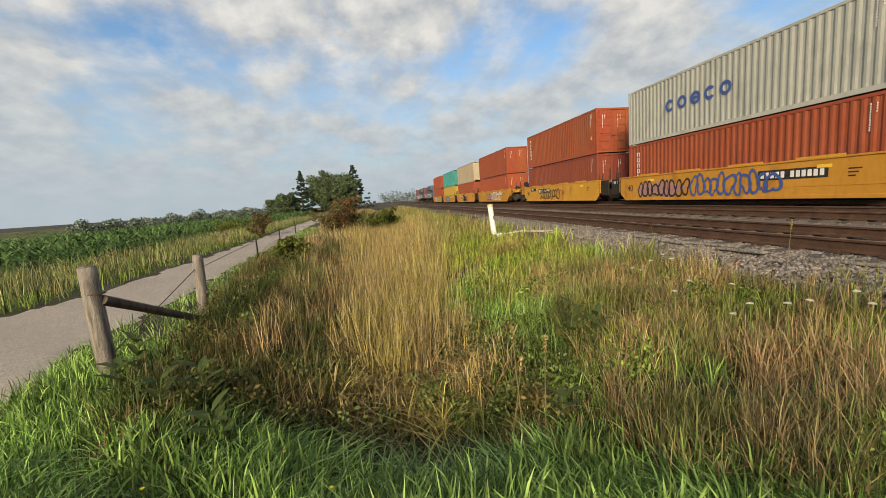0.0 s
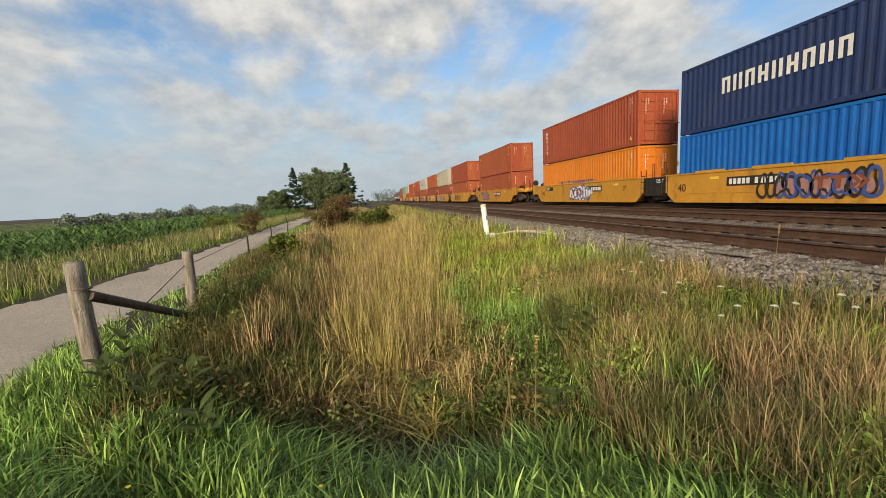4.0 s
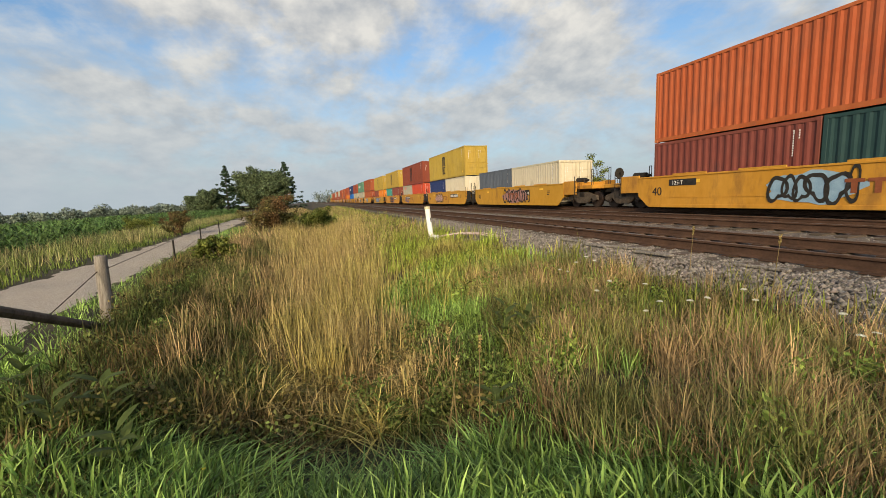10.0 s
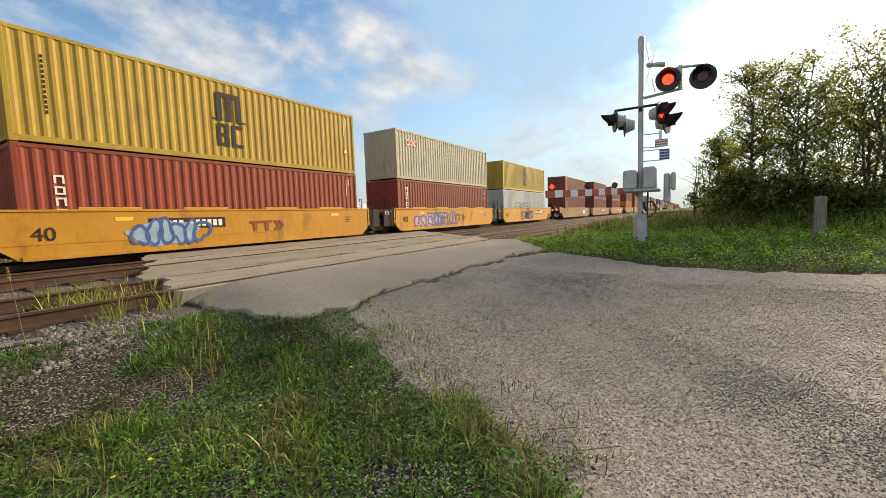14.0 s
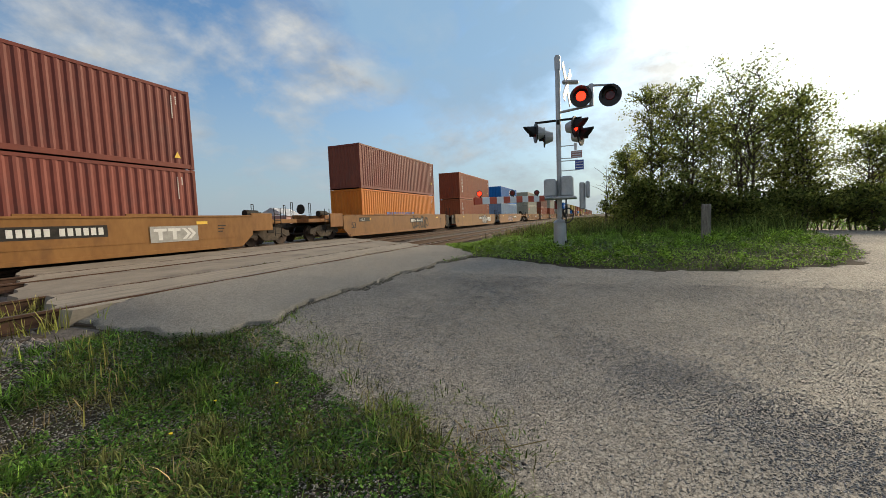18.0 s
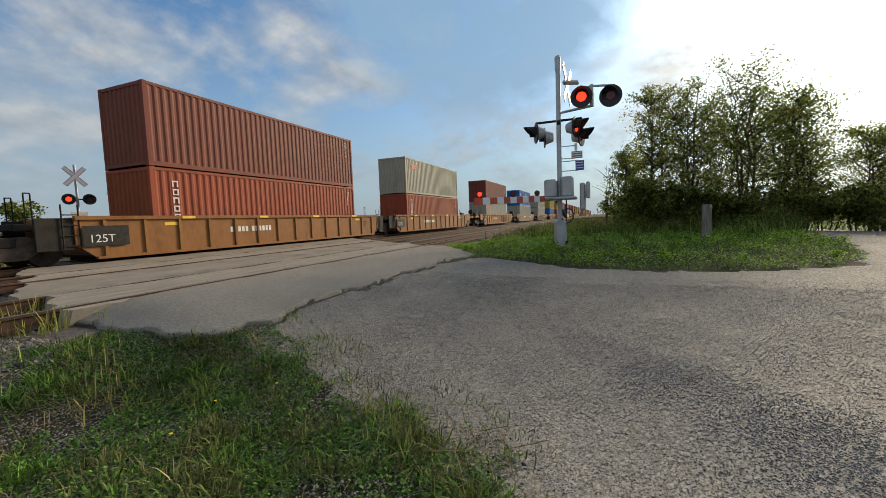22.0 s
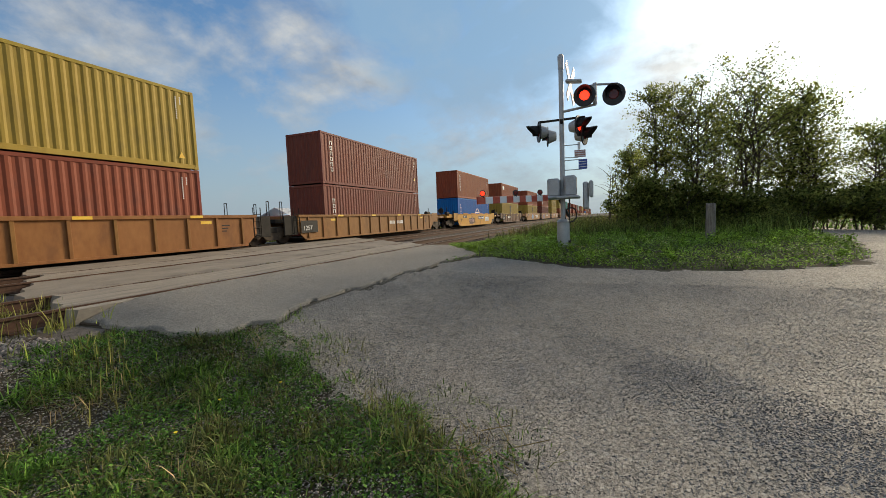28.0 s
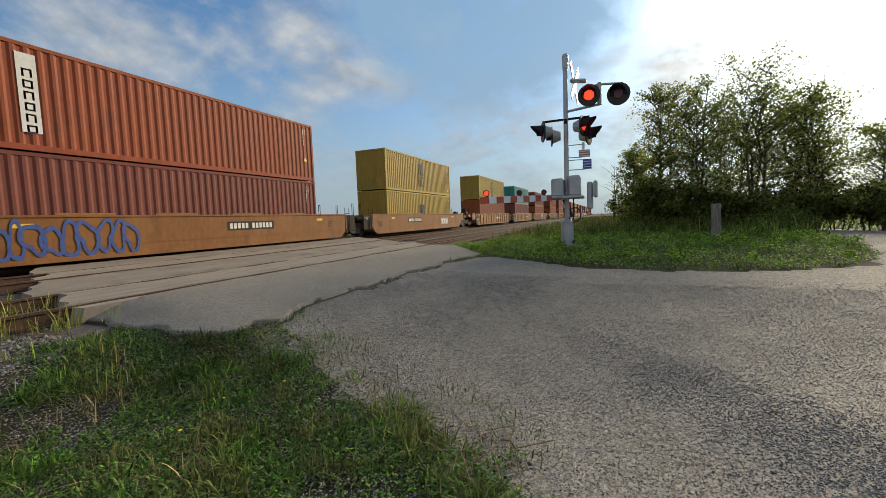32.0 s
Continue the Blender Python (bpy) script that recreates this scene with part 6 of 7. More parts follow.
def build_trees():
    # group by the field, down the line
    for az, r, h, w in ((-170.0, 96, 11.2, 3.6), (-176.9, 92, 10.6, 4.4)):
        x, y = polar(az, r)
        fir(x, y, h, w, int(r))
    for az, r, h, w in ((-172.6, 99, 9.2, 4.6), (-174.6, 95, 8.6, 4.8), (-168.2, 96, 5.8, 2.9), (-175.9, 90, 7.4, 3.4), (-166.9, 98, 4.6, 2.4)):
        x, y = polar(az, r)
        tree("broad_tree", x, y, h, w, 0.30, G_FAR, "round-crowned green tree in a roadside clump", 1, 240, 150, int(h * 10), 0.05)
    x, y = polar(-174.3, 21.5)
    tree("russet_shrub", x, y, 1.6, 1.2, 0.07, G_RUSSET, "rounded reddish-brown shrub among reeds", 6, 120, 130, 3, 0.02, "shrub")
    x, y = polar(179.6, 27)
    tree("green_shrub", x, y, 1.35, 1.35, 0.09, G_BUSH, "low dark green shrub beyond the reeds", 6, 110, 120, 4, 0.02, "shrub")
    for az, r, h, w, m, lab in ((-164.6, 26, 1.25, 0.8, G_RUSSET, "small brown shrub beside the lane"), (-167.6, 11.5, 0.75, 0.42, G_BUSH, "small green shrub by the fence line"), (-161.0, 34, 1.1, 1.0, G_TREE, "low green shrub at the field edge")):
        x, y = polar(az, r)
        tree("lane_shrub", x, y, h, w, 0.06, m, lab, 5, 80, 80, int(r), 0.1, "shrub")
    # trees beyond the tracks
    for az, r, h, w, sd, st in ((97.3, 30, 9.0, 2.3, 5, 3), (59.9, 46, 5.6, 2.1, 6, 3), (68.2, 46, 4.3, 1.9, 8, 3), (141, 62, 7.2, 2.6, 7, 2)):
        x, y = polar(az, r)
        tree("trackside_tree", x, y, h, w, 0.20, G_TREE, "slender green tree beyond the tracks", st, 40, 70, sd, 0.15)
    # backlit trees beside the crossing
    for az, r, h, w, st, sd in ((-16.1, 20.4, 6.75, 2.2, 4, 11), (-9.9, 19.9, 6.4, 1.5, 3, 12), (-6.6, 20.4, 7.1, 1.35, 3, 13), (-20.7, 21.5, 5.8, 1.5, 3, 14), (-26.3, 23.5, 4.9, 1.6, 3, 15), (-3.4, 23.5, 4.6, 1.0, 3, 16), (-18.3, 22.5, 5.6, 1.9, 3, 17), (-13.1, 22.5, 5.6, 1.8, 3, 18)):
        x, y = polar(az, r)
        tree("roadside_tree", x, y, h, w, 0.08, G_TREE, "leafy backlit tree with several thin stems", st, 24, 345, sd, 0.2)
    x, y = polar(-1.2, 21.5)
    tree("bare_shrub", x, y, 3.6, 0.9, 0.1, G_TREE, "leafless grey upright shrub beside the trees", 4, 10, 60, 21, 0.2, "shrub", True)
    for az, r, h, w, sd in ((-4.6, 18.3, 1.9, 1.5, 31), (-8, 17.8, 1.8, 1.5, 32), (-12, 18.8, 1.5, 1.4, 39), (-15.4, 18.3, 1.0, 1.2, 33), (-19.2, 18.8, 1.2, 1.3, 34), (-24.6, 19.3, 1.3, 1.4, 35), (-10, 18.9, 1.2, 1.3, 40), (-13.8, 19.6, 1.1, 1.3, 41), (-17.4, 19.6, 1.1, 1.3, 42), (-22.0, 19.8, 1.1, 1.4, 43), (-6.2, 18.9, 1.6, 1.4, 44), (-26.6, 21.2, 1.2, 1.4, 45), (-28.4, 21, 1.5, 1.7, 36), (-2.4, 21.5, 1.3, 1.3, 37)):
        x, y = polar(az, r)
        tree("hedge_shrub", x, y, h, w, 0.10, G_BUSH, "dense dark undergrowth shrub below the trees", 5, 60, 60, sd, 0.05, "shrub")
    # distant woods and tree line, haze painted into their leaf colour
    cs, rs = [], []
    for az in np.arange(-167, -138, 0.4):
        x, y = polar(az, 230 + 25 * math.sin(az * 3))
        big = 0.75 + 0.35 * math.sin(az * 2.3)
        if not (-165.5 < az < -153 or az < -146):
            continue
        cs.append((x, y, float(ground_z(x, y)) + 1.9 + 1.9 * big + 0.8 * math.sin(az * 7)))
        rs.append(1.5 + 1.5 * big)
    far_woods("distant_woods", cs, rs, 260, 0.8, G_HAZE_TINT, "line of woods beyond the maize, leaves tinted for haze")
    cs, rs = [], []
    for az in np.arange(162, 179.5, 0.5):
        x, y = polar(az, 330)
        cs.append((x, y, 3 + 2.5 * math.sin(az * 5)))
        rs.append(7)
    for az in np.arange(20, 120, 0.8):
        x, y = polar(az, 300)
        cs.append((x, y, -1 + 1.5 * math.sin(az * 4)))
        rs.append(4.5)
    for az in np.arange(-40, -1.5, 0.7):
        x, y = polar(az, 160)
        cs.append((x, y, 0.3 + math.sin(az * 4)))
        rs.append(3.0)
    far_woods("distant_tree_line", cs, rs, 170, 1.0, G_HAZE_TINT, "far tree line along the railway")


build_grass()
build_broad_weeds()
build_corn()
build_trees()


def barn():
    x, y = polar(43.6, 125)
    b = thing("farm_building", "distant farm shed with a pale metal roof", "building", at=pose(x, y, -1.5, 0, 0, 20))
    part("wall", boxes((-6, 6, -4, 4, 0, 5.2)), M_SIGNRED, b)
    bm = bmesh.new()
    v = [bm.verts.new(p) for p in ((-6.4, -4.5, 5.0), (6.4, -4.5, 5.0), (6.4, 0, 7.4), (-6.4, 0, 7.4), (6.4, 4.5, 5.0), (-6.4, 4.5, 5.0))]
    bm.faces.new((v[0], v[1], v[2], v[3]))
    bm.faces.new((v[3], v[2], v[4], v[5]))
    bmesh.ops.solidify(bm, geom=bm.faces[:], thickness=0.15)
    part("roof", bm, M_SIGNWHITE, b)


barn()


def leaf_plant(name, x, y, h, pairs, leaf, mat, label, seed):
    """A single broad-leaved weed: stem with pairs of pointed leaves."""
    rng = random.Random(seed)
    ob = thing(name, label, "plant", at=pose(x, y, float(ground_z(x, y)) - 0.03, rng.uniform(-6, 6), rng.uniform(-6, 6), rng.uniform(0, 360)))
    part("stem", tubes(((0, 0, 0), (0.02, 0, h), 0.008, 0.004), n=6), mat, ob)
    bm = bmesh.new()
    outline = [(0, 0), (0.3, 0.28), (0.6, 0.30), (0.85, 0.16), (1, 0)]
    L = [bm.verts.new((a * leaf, w * leaf * 0.55, 0.10 * leaf * math.sin(a * 3) + 0.06 * w * leaf)) for a, w in outline]
    R = [bm.verts.new((a * leaf, -w * leaf * 0.55, 0.10 * leaf * math.sin(a * 3) + 0.06 * w * leaf)) for a, w in outline[1:4]]
    mid = [bm.verts.new((a * leaf, 0, 0.10 * leaf * math.sin(a * 3))) for a, w in outline[1:4]]
    for side in ((L[1], L[2], L[3]), R):
        fl = [(L[0], side[0], mid[0]), (mid[0], side[0], side[1], mid[1]), (mid[1], side[1], side[2], mid[2]), (mid[2], side[2], L[4])]
        for f in fl:
            bm.faces.new(f)
    me = bm_mesh("leaf", bm, mat)
    for k in range(pairs):
        for s in (0, 180):
            part("leaf", me, None, ob, at=pose(0, 0, h * (0.3 + 0.68 * k / max(1, pairs - 1)), 0, -35 + 45 * k / pairs * 0.3 + rng.uniform(-12, 12), s + k * 85 + rng.uniform(-20, 20)))


G_MILK = leafy("milkweed_leaf", (0.13, 0.20, 0.05), (0.24, 0.31, 0.10), 0.2, 0.3)


def build_weeds():
    rng = random.Random(3)
    for x, y, h in ((-3.67, 1.78, 0.62), (-3.5, 1.95, 0.5), (-3.4, -1.5, 0.5), (-3.2, -1.75, 0.42), (-2.8, -1.2, 0.45), (-3.5, -2.2, 0.4), (-4.0, -2.35, 0.45), (-2.6, 1.25, 0.4)):
        leaf_plant("milkweed", x, y, h, 6, 0.19, G_MILK, "broad-leaved green milkweed standing in the grass", rng.randint(0, 999))
    # tall single grass stalks with seed heads
    for x, y, h in ((-2.55, 0.9, 0.95), (-2.65, 0.8, 0.8), (-2.45, 1.0, 0.85), (-1.75, 5.2, 0.62), (-0.62, 5.25, 0.62), (1.02, 5.1, 0.75), (-3.0, 4.8, 0.6), (-4.2, 5.0, 0.55)):
        st = thing("seed_stalk", "tall dry grass stalk with a pale seed head", "plant", "seed stalks", at=pose(x, y, float(ground_z(x, y)) - 0.02, rng.uniform(-7, 7), rng.uniform(-7, 7), 0))
        part("stem", tubes(((0, 0, 0), (0, 0, h), 0.006, 0.003), n=5), G_BROWN, st)
        v, f = leaf_cloud([(0, 0, h + 0.02 * k) for k in range(6)], [0.014] * 6, 12, 0.018)
        part("seed_head", raw_mesh("seed_head", v, f, G_GOLD), None, st)["kind"] = "stuff"
    # white umbels
    m_umb = surf("white_umbel", (0.38, 0.39, 0.32), (0.55, 0.55, 0.47), 30, 0.8)
    disc = bmesh.new()
    for k in range(22):
        a, r = k * 2.4, 0.045 * math.sqrt(k / 22)
        bmesh.ops.create_icosphere(disc, subdivisions=1, radius=0.005, matrix=Matrix.Translation((r * 0.55 * math.cos(a), r * 0.55 * math.sin(a), -r * r * 3)))
    disc = bm_mesh("umbel", disc, m_umb)
    for i in range(18):
        x, y = rng.uniform(-5.2, -1.4), rng.uniform(2.8, 3.9)
        h = rng.uniform(0.4, 0.6)
        fl = thing("wild_carrot", "white umbel flower on a thin green stalk", "flower", "white wild flowers", at=pose(x, y, float(ground_z(x, y)), rng.uniform(-8, 8), rng.uniform(-8, 8), 0))
        part("stem", tubes(((0, 0, 0), (0, 0, h), 0.004, 0.003), n=5), G_GREEN, fl)
        part("umbel", disc, None, fl, at=pose(0, 0, h))
    # yellow flowers in the grass
    m_yel = surf("yellow_petal", (0.65, 0.48, 0.02), (0.80, 0.62, 0.05), 30, 0.7)
    for i, (cx, cy, s) in enumerate([(-1.75, -0.75, 0.25)] * 9 + [(-2.2, -0.9, 0.3)] * 6 + [(1.2, 2.6, 0.5)] * 6 + [(10.4, 0.2, 0.9)] * 14):
        x, y = cx + rng.gauss(0, s), cy + rng.gauss(0, s)
        h = rng.uniform(0.14, 0.3) if cx < 8 else 0.12
        fl = thing("yellow_flower", "small yellow wild flower in the grass", "flower", "yellow wild flowers", at=pose(x, y, float(ground_z(x, y)), rng.uniform(-8, 8), rng.uniform(-8, 8), 0))
        part("stem", tubes(((0, 0, 0), (0, 0, h), 0.003, 0.002), n=4), G_GREEN, fl)
        bm = bmesh.new()
        bmesh.ops.create_cone(bm, cap_ends=True, segments=8, radius1=0.004, radius2=0.012, depth=0.010, matrix=Matrix.Translation((0, 0, h)))
        part("petals", bm, m_yel, fl)
    # straw lying on the lane edge
    for i in range(16):
        x, y = 2.2 + rng.gauss(0, 0.18), 0.74 + rng.gauss(0, 0.13)
        ob = tagged(new("straw", bm_mesh("straw", tubes(((0, 0, 0), (rng.uniform(0.12, 0.3), 0, rng.uniform(-0.01, 0.05)), 0.0035, 0.0025), n=5), G_GOLD)), "dry straw stalk lying on the gravel edge", "straw", "loose straw")
        ob.matrix_basis = pose(x, y, float(ground_z(x, y)) + 0.035, 0, rng.uniform(-12, 3), rng.uniform(0, 360))


build_weeds()

# ---- fence, marker post, crossing signals ----


def log_mesh(name, height, r, mat, seed):
    rng = random.Random(seed)
    bm = bmesh.new()
    n, rings = 14, 8
    vs = []
    for j in range(rings + 1):
        z = height * j / rings
        ring = []
        for i in range(n):
            a = 2 * math.pi * i / n
            rr = r * (1.06 - 0.10 * j / rings) * (1 + 0.04 * math.sin(3 * a + seed) + rng.uniform(-0.02, 0.02))
            ring.append(bm.verts.new((rr * math.cos(a), rr * math.sin(a), z + (rng.uniform(-0.012, 0.012) if j == rings else 0))))
        vs.append(ring)
    for a, b in zip(vs, vs[1:]):
        for i in range(n):
            bm.faces.new((a[i], a[(i + 1) % n], b[(i + 1) % n], b[i]))
    c = bm.verts.new((0, 0, height - 0.012))
    for i in range(n):
        bm.faces.new((vs[-1][i], vs[-1][(i + 1) % n], c))
    return bm_mesh(name, bm, mat, True)


def build_fence():
    P1, P2 = Vector((-4.12, -2.67, -0.68)), Vector((-6.06, -2.59, -0.70))
    fence = thing("fence", "weathered round-post wire fence with a sagging brace rail", "fence", at=pose(0, 0, 0))
    part("post", log_mesh("post", 1.18, 0.075, M_WOODPOST, 3), None, fence, "thick weathered grey post", at=pose(*P1, 1.5, 0, 20))
    part("post", log_mesh("post", 1.05, 0.07, M_WOODPOST, 4), None, fence, "thick weathered grey post", at=pose(*P2, 0, 2, 50))
    part("brace_rail", tubes((P1 + Vector((0.0, 0.05, 0.86)), P2 + Vector((0.1, 0.08, 0.12)), 0.05, 0.045), n=10), M_DARKWOOD, fence, "dark slanting brace pole")
    ws = [(P1 + Vector((0, 0, 0.28)), P2 + Vector((0, 0, 0.88)), 0.006)]
    S = [Vector((-10.8, -3.15, -0.70)), Vector((-16, -3.8, -0.66)), Vector((-23, -4.6, -0.66))]
    tops = [P2] + S
    for a, b in zip(tops, tops[1:]):
        for z in (0.5, 0.85):
            ws.append((a + Vector((0, 0, z)), b + Vector((0, 0, z)), 0.005))
    for w in ws:
        part("wire", tubes(w, n=5), M_WIRE, fence)
    for s in S:
        part("stake", tubes((s, s + Vector((0, 0, 0.86)), 0.022, 0.02), n=6), M_STEEL, fence, "thin steel stake")
    for z in (0.22, 0.92):
        part("wire_wrap", tubes((P1 + Vector((0, 0, z)), P1 + Vector((0, 0, z + 0.015)), 0.083, 0.083), n=14), M_WIRE, fence)


def build_marker():
    x, y = polar(163.7, 12.9)
    z = -0.48
    mk = thing("marker_post", "leaning white plastic cable marker post with cream cap", "post", at=pose(x, y, z, 3, 0, 30) @ pose(0, 0, 0, 0, -5, 0))
    part("shaft", tubes(((0, 0, -0.2), (0, 0, 1.02), 0.085, 0.085), n=16), M_WHITE, mk)
    part("cap", tubes(((0, 0, 1.02), (0, 0, 1.105), 0.092, 0.088), n=16), M_CREAM, mk)
    part("label", boxes((0.084, 0.089, -0.02, 0.02, 0.60, 0.72)), M_INK, mk)
    part("foot", boxes((-0.05, 0.28, -0.12, 0.12, 0.0, 0.16), bevel=0.04), M_WHITE, mk)
    cu = [(x + 0.2, y + 0.15, z + 0.12), (x + 0.8, y + 0.55, z + 0.24), (x + 1.6, y + 1.0, z + 0.26), (x + 2.6, y + 1.4, z + 0.18)]
    for k in range(2):
        ob = new("cable", bm_mesh("cable", tubes(*[(Vector(a) + Vector((0, 0.09 * k, 0.03 * k)), Vector(b) + Vector((0, 0.12 * k, 0.02 * k)), 0.014) for a, b in zip(cu, cu[1:])], n=8), M_CABLE))
        tagged(ob, "pale pink conduit lying on the ballast", "cable", "loose conduits")


def build_timber():
    rng = random.Random(12)
    for x, y, length, w in ((-0.15, 5.42, 1.5, 0.09), (0.75, 5.5, 0.9, 0.07), (-5.2, 5.35, 0.8, 0.12), (-6.0, 5.5, 1.1, 0.1), (-6.6, 5.3, 0.6, 0.08), (-7.4, 5.45, 0.9, 0.12), (-3.6, 5.5, 0.7, 0.08)):
        ob = tagged(new("timber_scrap", bm_mesh("timber_scrap", boxes((-length / 2, length / 2, -w / 2, w / 2, 0.0, 0.035), bevel=0.008), M_WOODPOST)), "splintered weathered timber strip lying on the ballast", "timber", "loose timber")
        ob.matrix_basis = pose(x, y, -0.185, 0, rng.uniform(-2, 2), rng.uniform(-12, 12))


def flasher(parent, x, y, z, face_deg, lit, tilt=0):
    """A round flasher on its own pivot, facing along +x turned by face_deg about z."""
    at = pose(x, y, z, 0, tilt, face_deg)
    hood = bmesh.new()
    n = 20
    bg = part("lamp_background", tubes(((0.0, 0, 0), (0.03, 0, 0), 0.275, 0.275), n=24), M_BLACK, parent, "round black lamp background", at=at)
    part("lamp_housing", tubes(((-0.22, 0, 0), (0.0, 0, 0), 0.12, 0.2), n=18), M_ALU, bg)
    part("lens", tubes(((0.03, 0, 0), (0.05, 0, 0), 0.125, 0.11), n=22), M_LIT if lit else M_DIMRED, bg, "glowing red lens" if lit else "dark red lens")
    prev = None
    for i in range(n + 1):
        a = math.pi * (-0.12 + 1.24 * i / n)
        ring = [hood.verts.new((q, 0.185 * math.cos(a), 0.185 * math.sin(a))) for q in (0.03, 0.16 + 0.20 * max(0, math.sin(a)))]
        if prev:
            hood.faces.new((prev[0], ring[0], ring[1], prev[1]))
        prev = ring
    bmesh.ops.solidify(hood, geom=hood.faces[:], thickness=0.008)
    part("hood", hood, M_BLACK, bg)


def crossbuck(parent, at):
    for a in (48, -48):
        bm = boxes((-0.008, 0.008, -0.61, 0.61, -0.11, 0.11), bevel=0.004)
        bl = part("crossbuck_blade", bm, M_SIGNWHITE, parent, "white crossbuck blade", at=at @ pose(0.018 if a > 0 else 0, 0, 0, a, 0, 0))
        part("red_border", boxes((0.009, 0.012, -0.58, 0.58, 0.075, 0.095), (0.009, 0.012, -0.58, 0.58, -0.095, -0.075)), M_REDTAPE, bl)


def build_signals():
    x, y = 11.45, 1.07
    sg = thing("crossing_signal", "grey level-crossing mast with flashing lights, crossbuck and gate mechanism", "crossing signal", "crossing signals", at=pose(x, y, 0.05))
    part("mast", tubes(((0, 0, 0.05), (0, 0, 5.12), 0.064, 0.064), n=16), M_ALU, sg)
    part("mast_base", tubes(((0, 0, 0.05), (0, 0, 0.66), 0.175, 0.165), ((0, 0, 0.66), (0, 0, 0.74), 0.19, 0.10), ((0, 0, 0.0), (0, 0, 0.05), 0.31, 0.31), n=18), M_ALU, sg)
    for i in range(4):
        a = radians(45 + 90 * i)
        part("bolt", tubes(((0.23 * math.cos(a), 0.23 * math.sin(a), 0.0), (0.23 * math.cos(a), 0.23 * math.sin(a), 0.16), 0.02), n=6), M_STEEL, sg)
    part("foundation", boxes((-0.34, 0.34, -0.34, 0.34, -0.5, 0.0), bevel=0.03), M_PANEL, sg)
    part("bell", tubes(((0, 0, 4.74), (0, 0, 5.08), 0.075, 0.085), n=16), M_ALU, sg)
    part("floodlight", boxes((-0.1, 0.1, 0.08, 0.5, 4.34, 4.42), bevel=0.03), M_ALU, sg, at=pose(0, 0, 0, 8, 0, 0))
    crossbuck(sg, pose(0.10, -0.22, 4.36, 0, 0, -99) @ pose(0, 0, 0))
    # upper pair on a bracket, facing the lane
    part("bracket", tubes(((0, 0, 3.62), (-0.1, -0.85, 3.68), 0.035), ((-0.1, -0.85, 3.66), (-0.1, -0.85, 4.22), 0.055), ((-0.1, -0.85, 4.18), (-0.1, -1.4, 4.12), 0.03), ((-0.1, -0.85, 4.18), (-0.1, -0.55, 4.14), 0.03), n=8), M_ALU, sg)
    flasher(sg, -0.25, -0.60, 3.90, 180, True)
    flasher(sg, -0.20, -1.30, 3.84, 172, False)
    # lower pair towards the road
    part("crossarm", tubes(((0, 0.62, 3.42), (0, -0.6, 3.42), 0.032), ((0, -0.04, 3.36), (0, 0.04, 3.36), 0.09), n=8), M_STEEL, sg)
    flasher(sg, 0.05, 0.60, 3.16, 110, False)
    flasher(sg, 0.30, 0.40, 3.06, 100, False)
    flasher(sg, -0.02, -0.42, 3.20, -105, True)
    flasher(sg, 0.25, -0.55, 3.0, -105, False)
    # small signs
    part("sign_arm", tubes(((0, 0, 2.72), (0, -0.45, 2.72), 0.012), ((0, 0, 2.40), (0, -0.4, 2.38), 0.012), ((0, 0, 2.32), (0, -0.5, 2.32), 0.012), ((0, 0, 2.06), (0, -0.5, 2.06), 0.012), n=6), M_ALU, sg)
    part("number_sign", boxes((-0.008, 0.008, -0.47, -0.40, 2.58, 2.78), bevel=0.002), M_SIGNWHITE, sg)
    part("notice_sign", boxes((-0.008, 0.008, -0.60, -0.32, 2.38, 2.57), bevel=0.003), M_SIGNRED, sg, "dull red and white notice sign")
    part("notice_lines", boxes(*[(-0.011, -0.008, -0.58, -0.34, z, z + 0.025) for z in (2.40, 2.46, 2.52)]), M_SIGNWHITE, sg)
    part("emergency_sign", boxes((-0.008, 0.008, -0.64, -0.42, 2.06, 2.32), bevel=0.003), M_SIGNBLUE, sg, "blue notice sign with white lines")
    part("notice_lines", boxes(*[(-0.011, -0.008, -0.62, -0.44, z, z + 0.02) for z in (2.11, 2.18, 2.25)]), M_SIGNWHITE, sg)
    # gate mechanism, arm lowered over the road
    gate = part("gate_mechanism", boxes((-0.30, 0.30, 0.06, 0.38, 1.36, 1.84), bevel=0.04), M_ALU, sg, "grey cast gate mechanism case")
    part("motor_case", boxes((-0.24, 0.24, -0.36, -0.06, 1.36, 1.90), bevel=0.04), M_ALU, gate)
    part("mounting_plate", boxes((-0.34, 0.34, -0.44, 0.42, 1.29, 1.36), bevel=0.02), M_ALU, gate)
    part("counterweight_arm", boxes((-0.04, 0.5, -0.66, -0.52, 1.0, 1.72), (-0.1, 0.3, -0.78, -0.68, 1.3, 1.74), bevel=0.03), M_ALU, gate)
    part("cable_loop", tubes(*[((0.16 * math.cos(a) * 0.5, -0.2 + 0.16 * math.sin(a), 0.85 + 0.2 * math.cos(a)), (0.16 * math.cos(a + 0.6) * 0.5, -0.2 + 0.16 * math.sin(a + 0.6), 0.85 + 0.2 * math.cos(a + 0.6)), 0.018) for a in np.arange(0, 6.2, 0.6)], n=6), M_BLACK, gate)
    part("conduit", tubes(((0.05, -0.15, 0.1), (0.05, -0.17, 1.3), 0.02), ((0.1, 0.1, 1.28), (0.12, -0.15, 0.8), 0.04), n=6), M_BLACK, gate)
    arm = part("gate_arm", tubes(((-0.2, 0.12, 1.34), (-0.75, 0.32, 1.31), 0.035), n=8), M_ALU, gate)
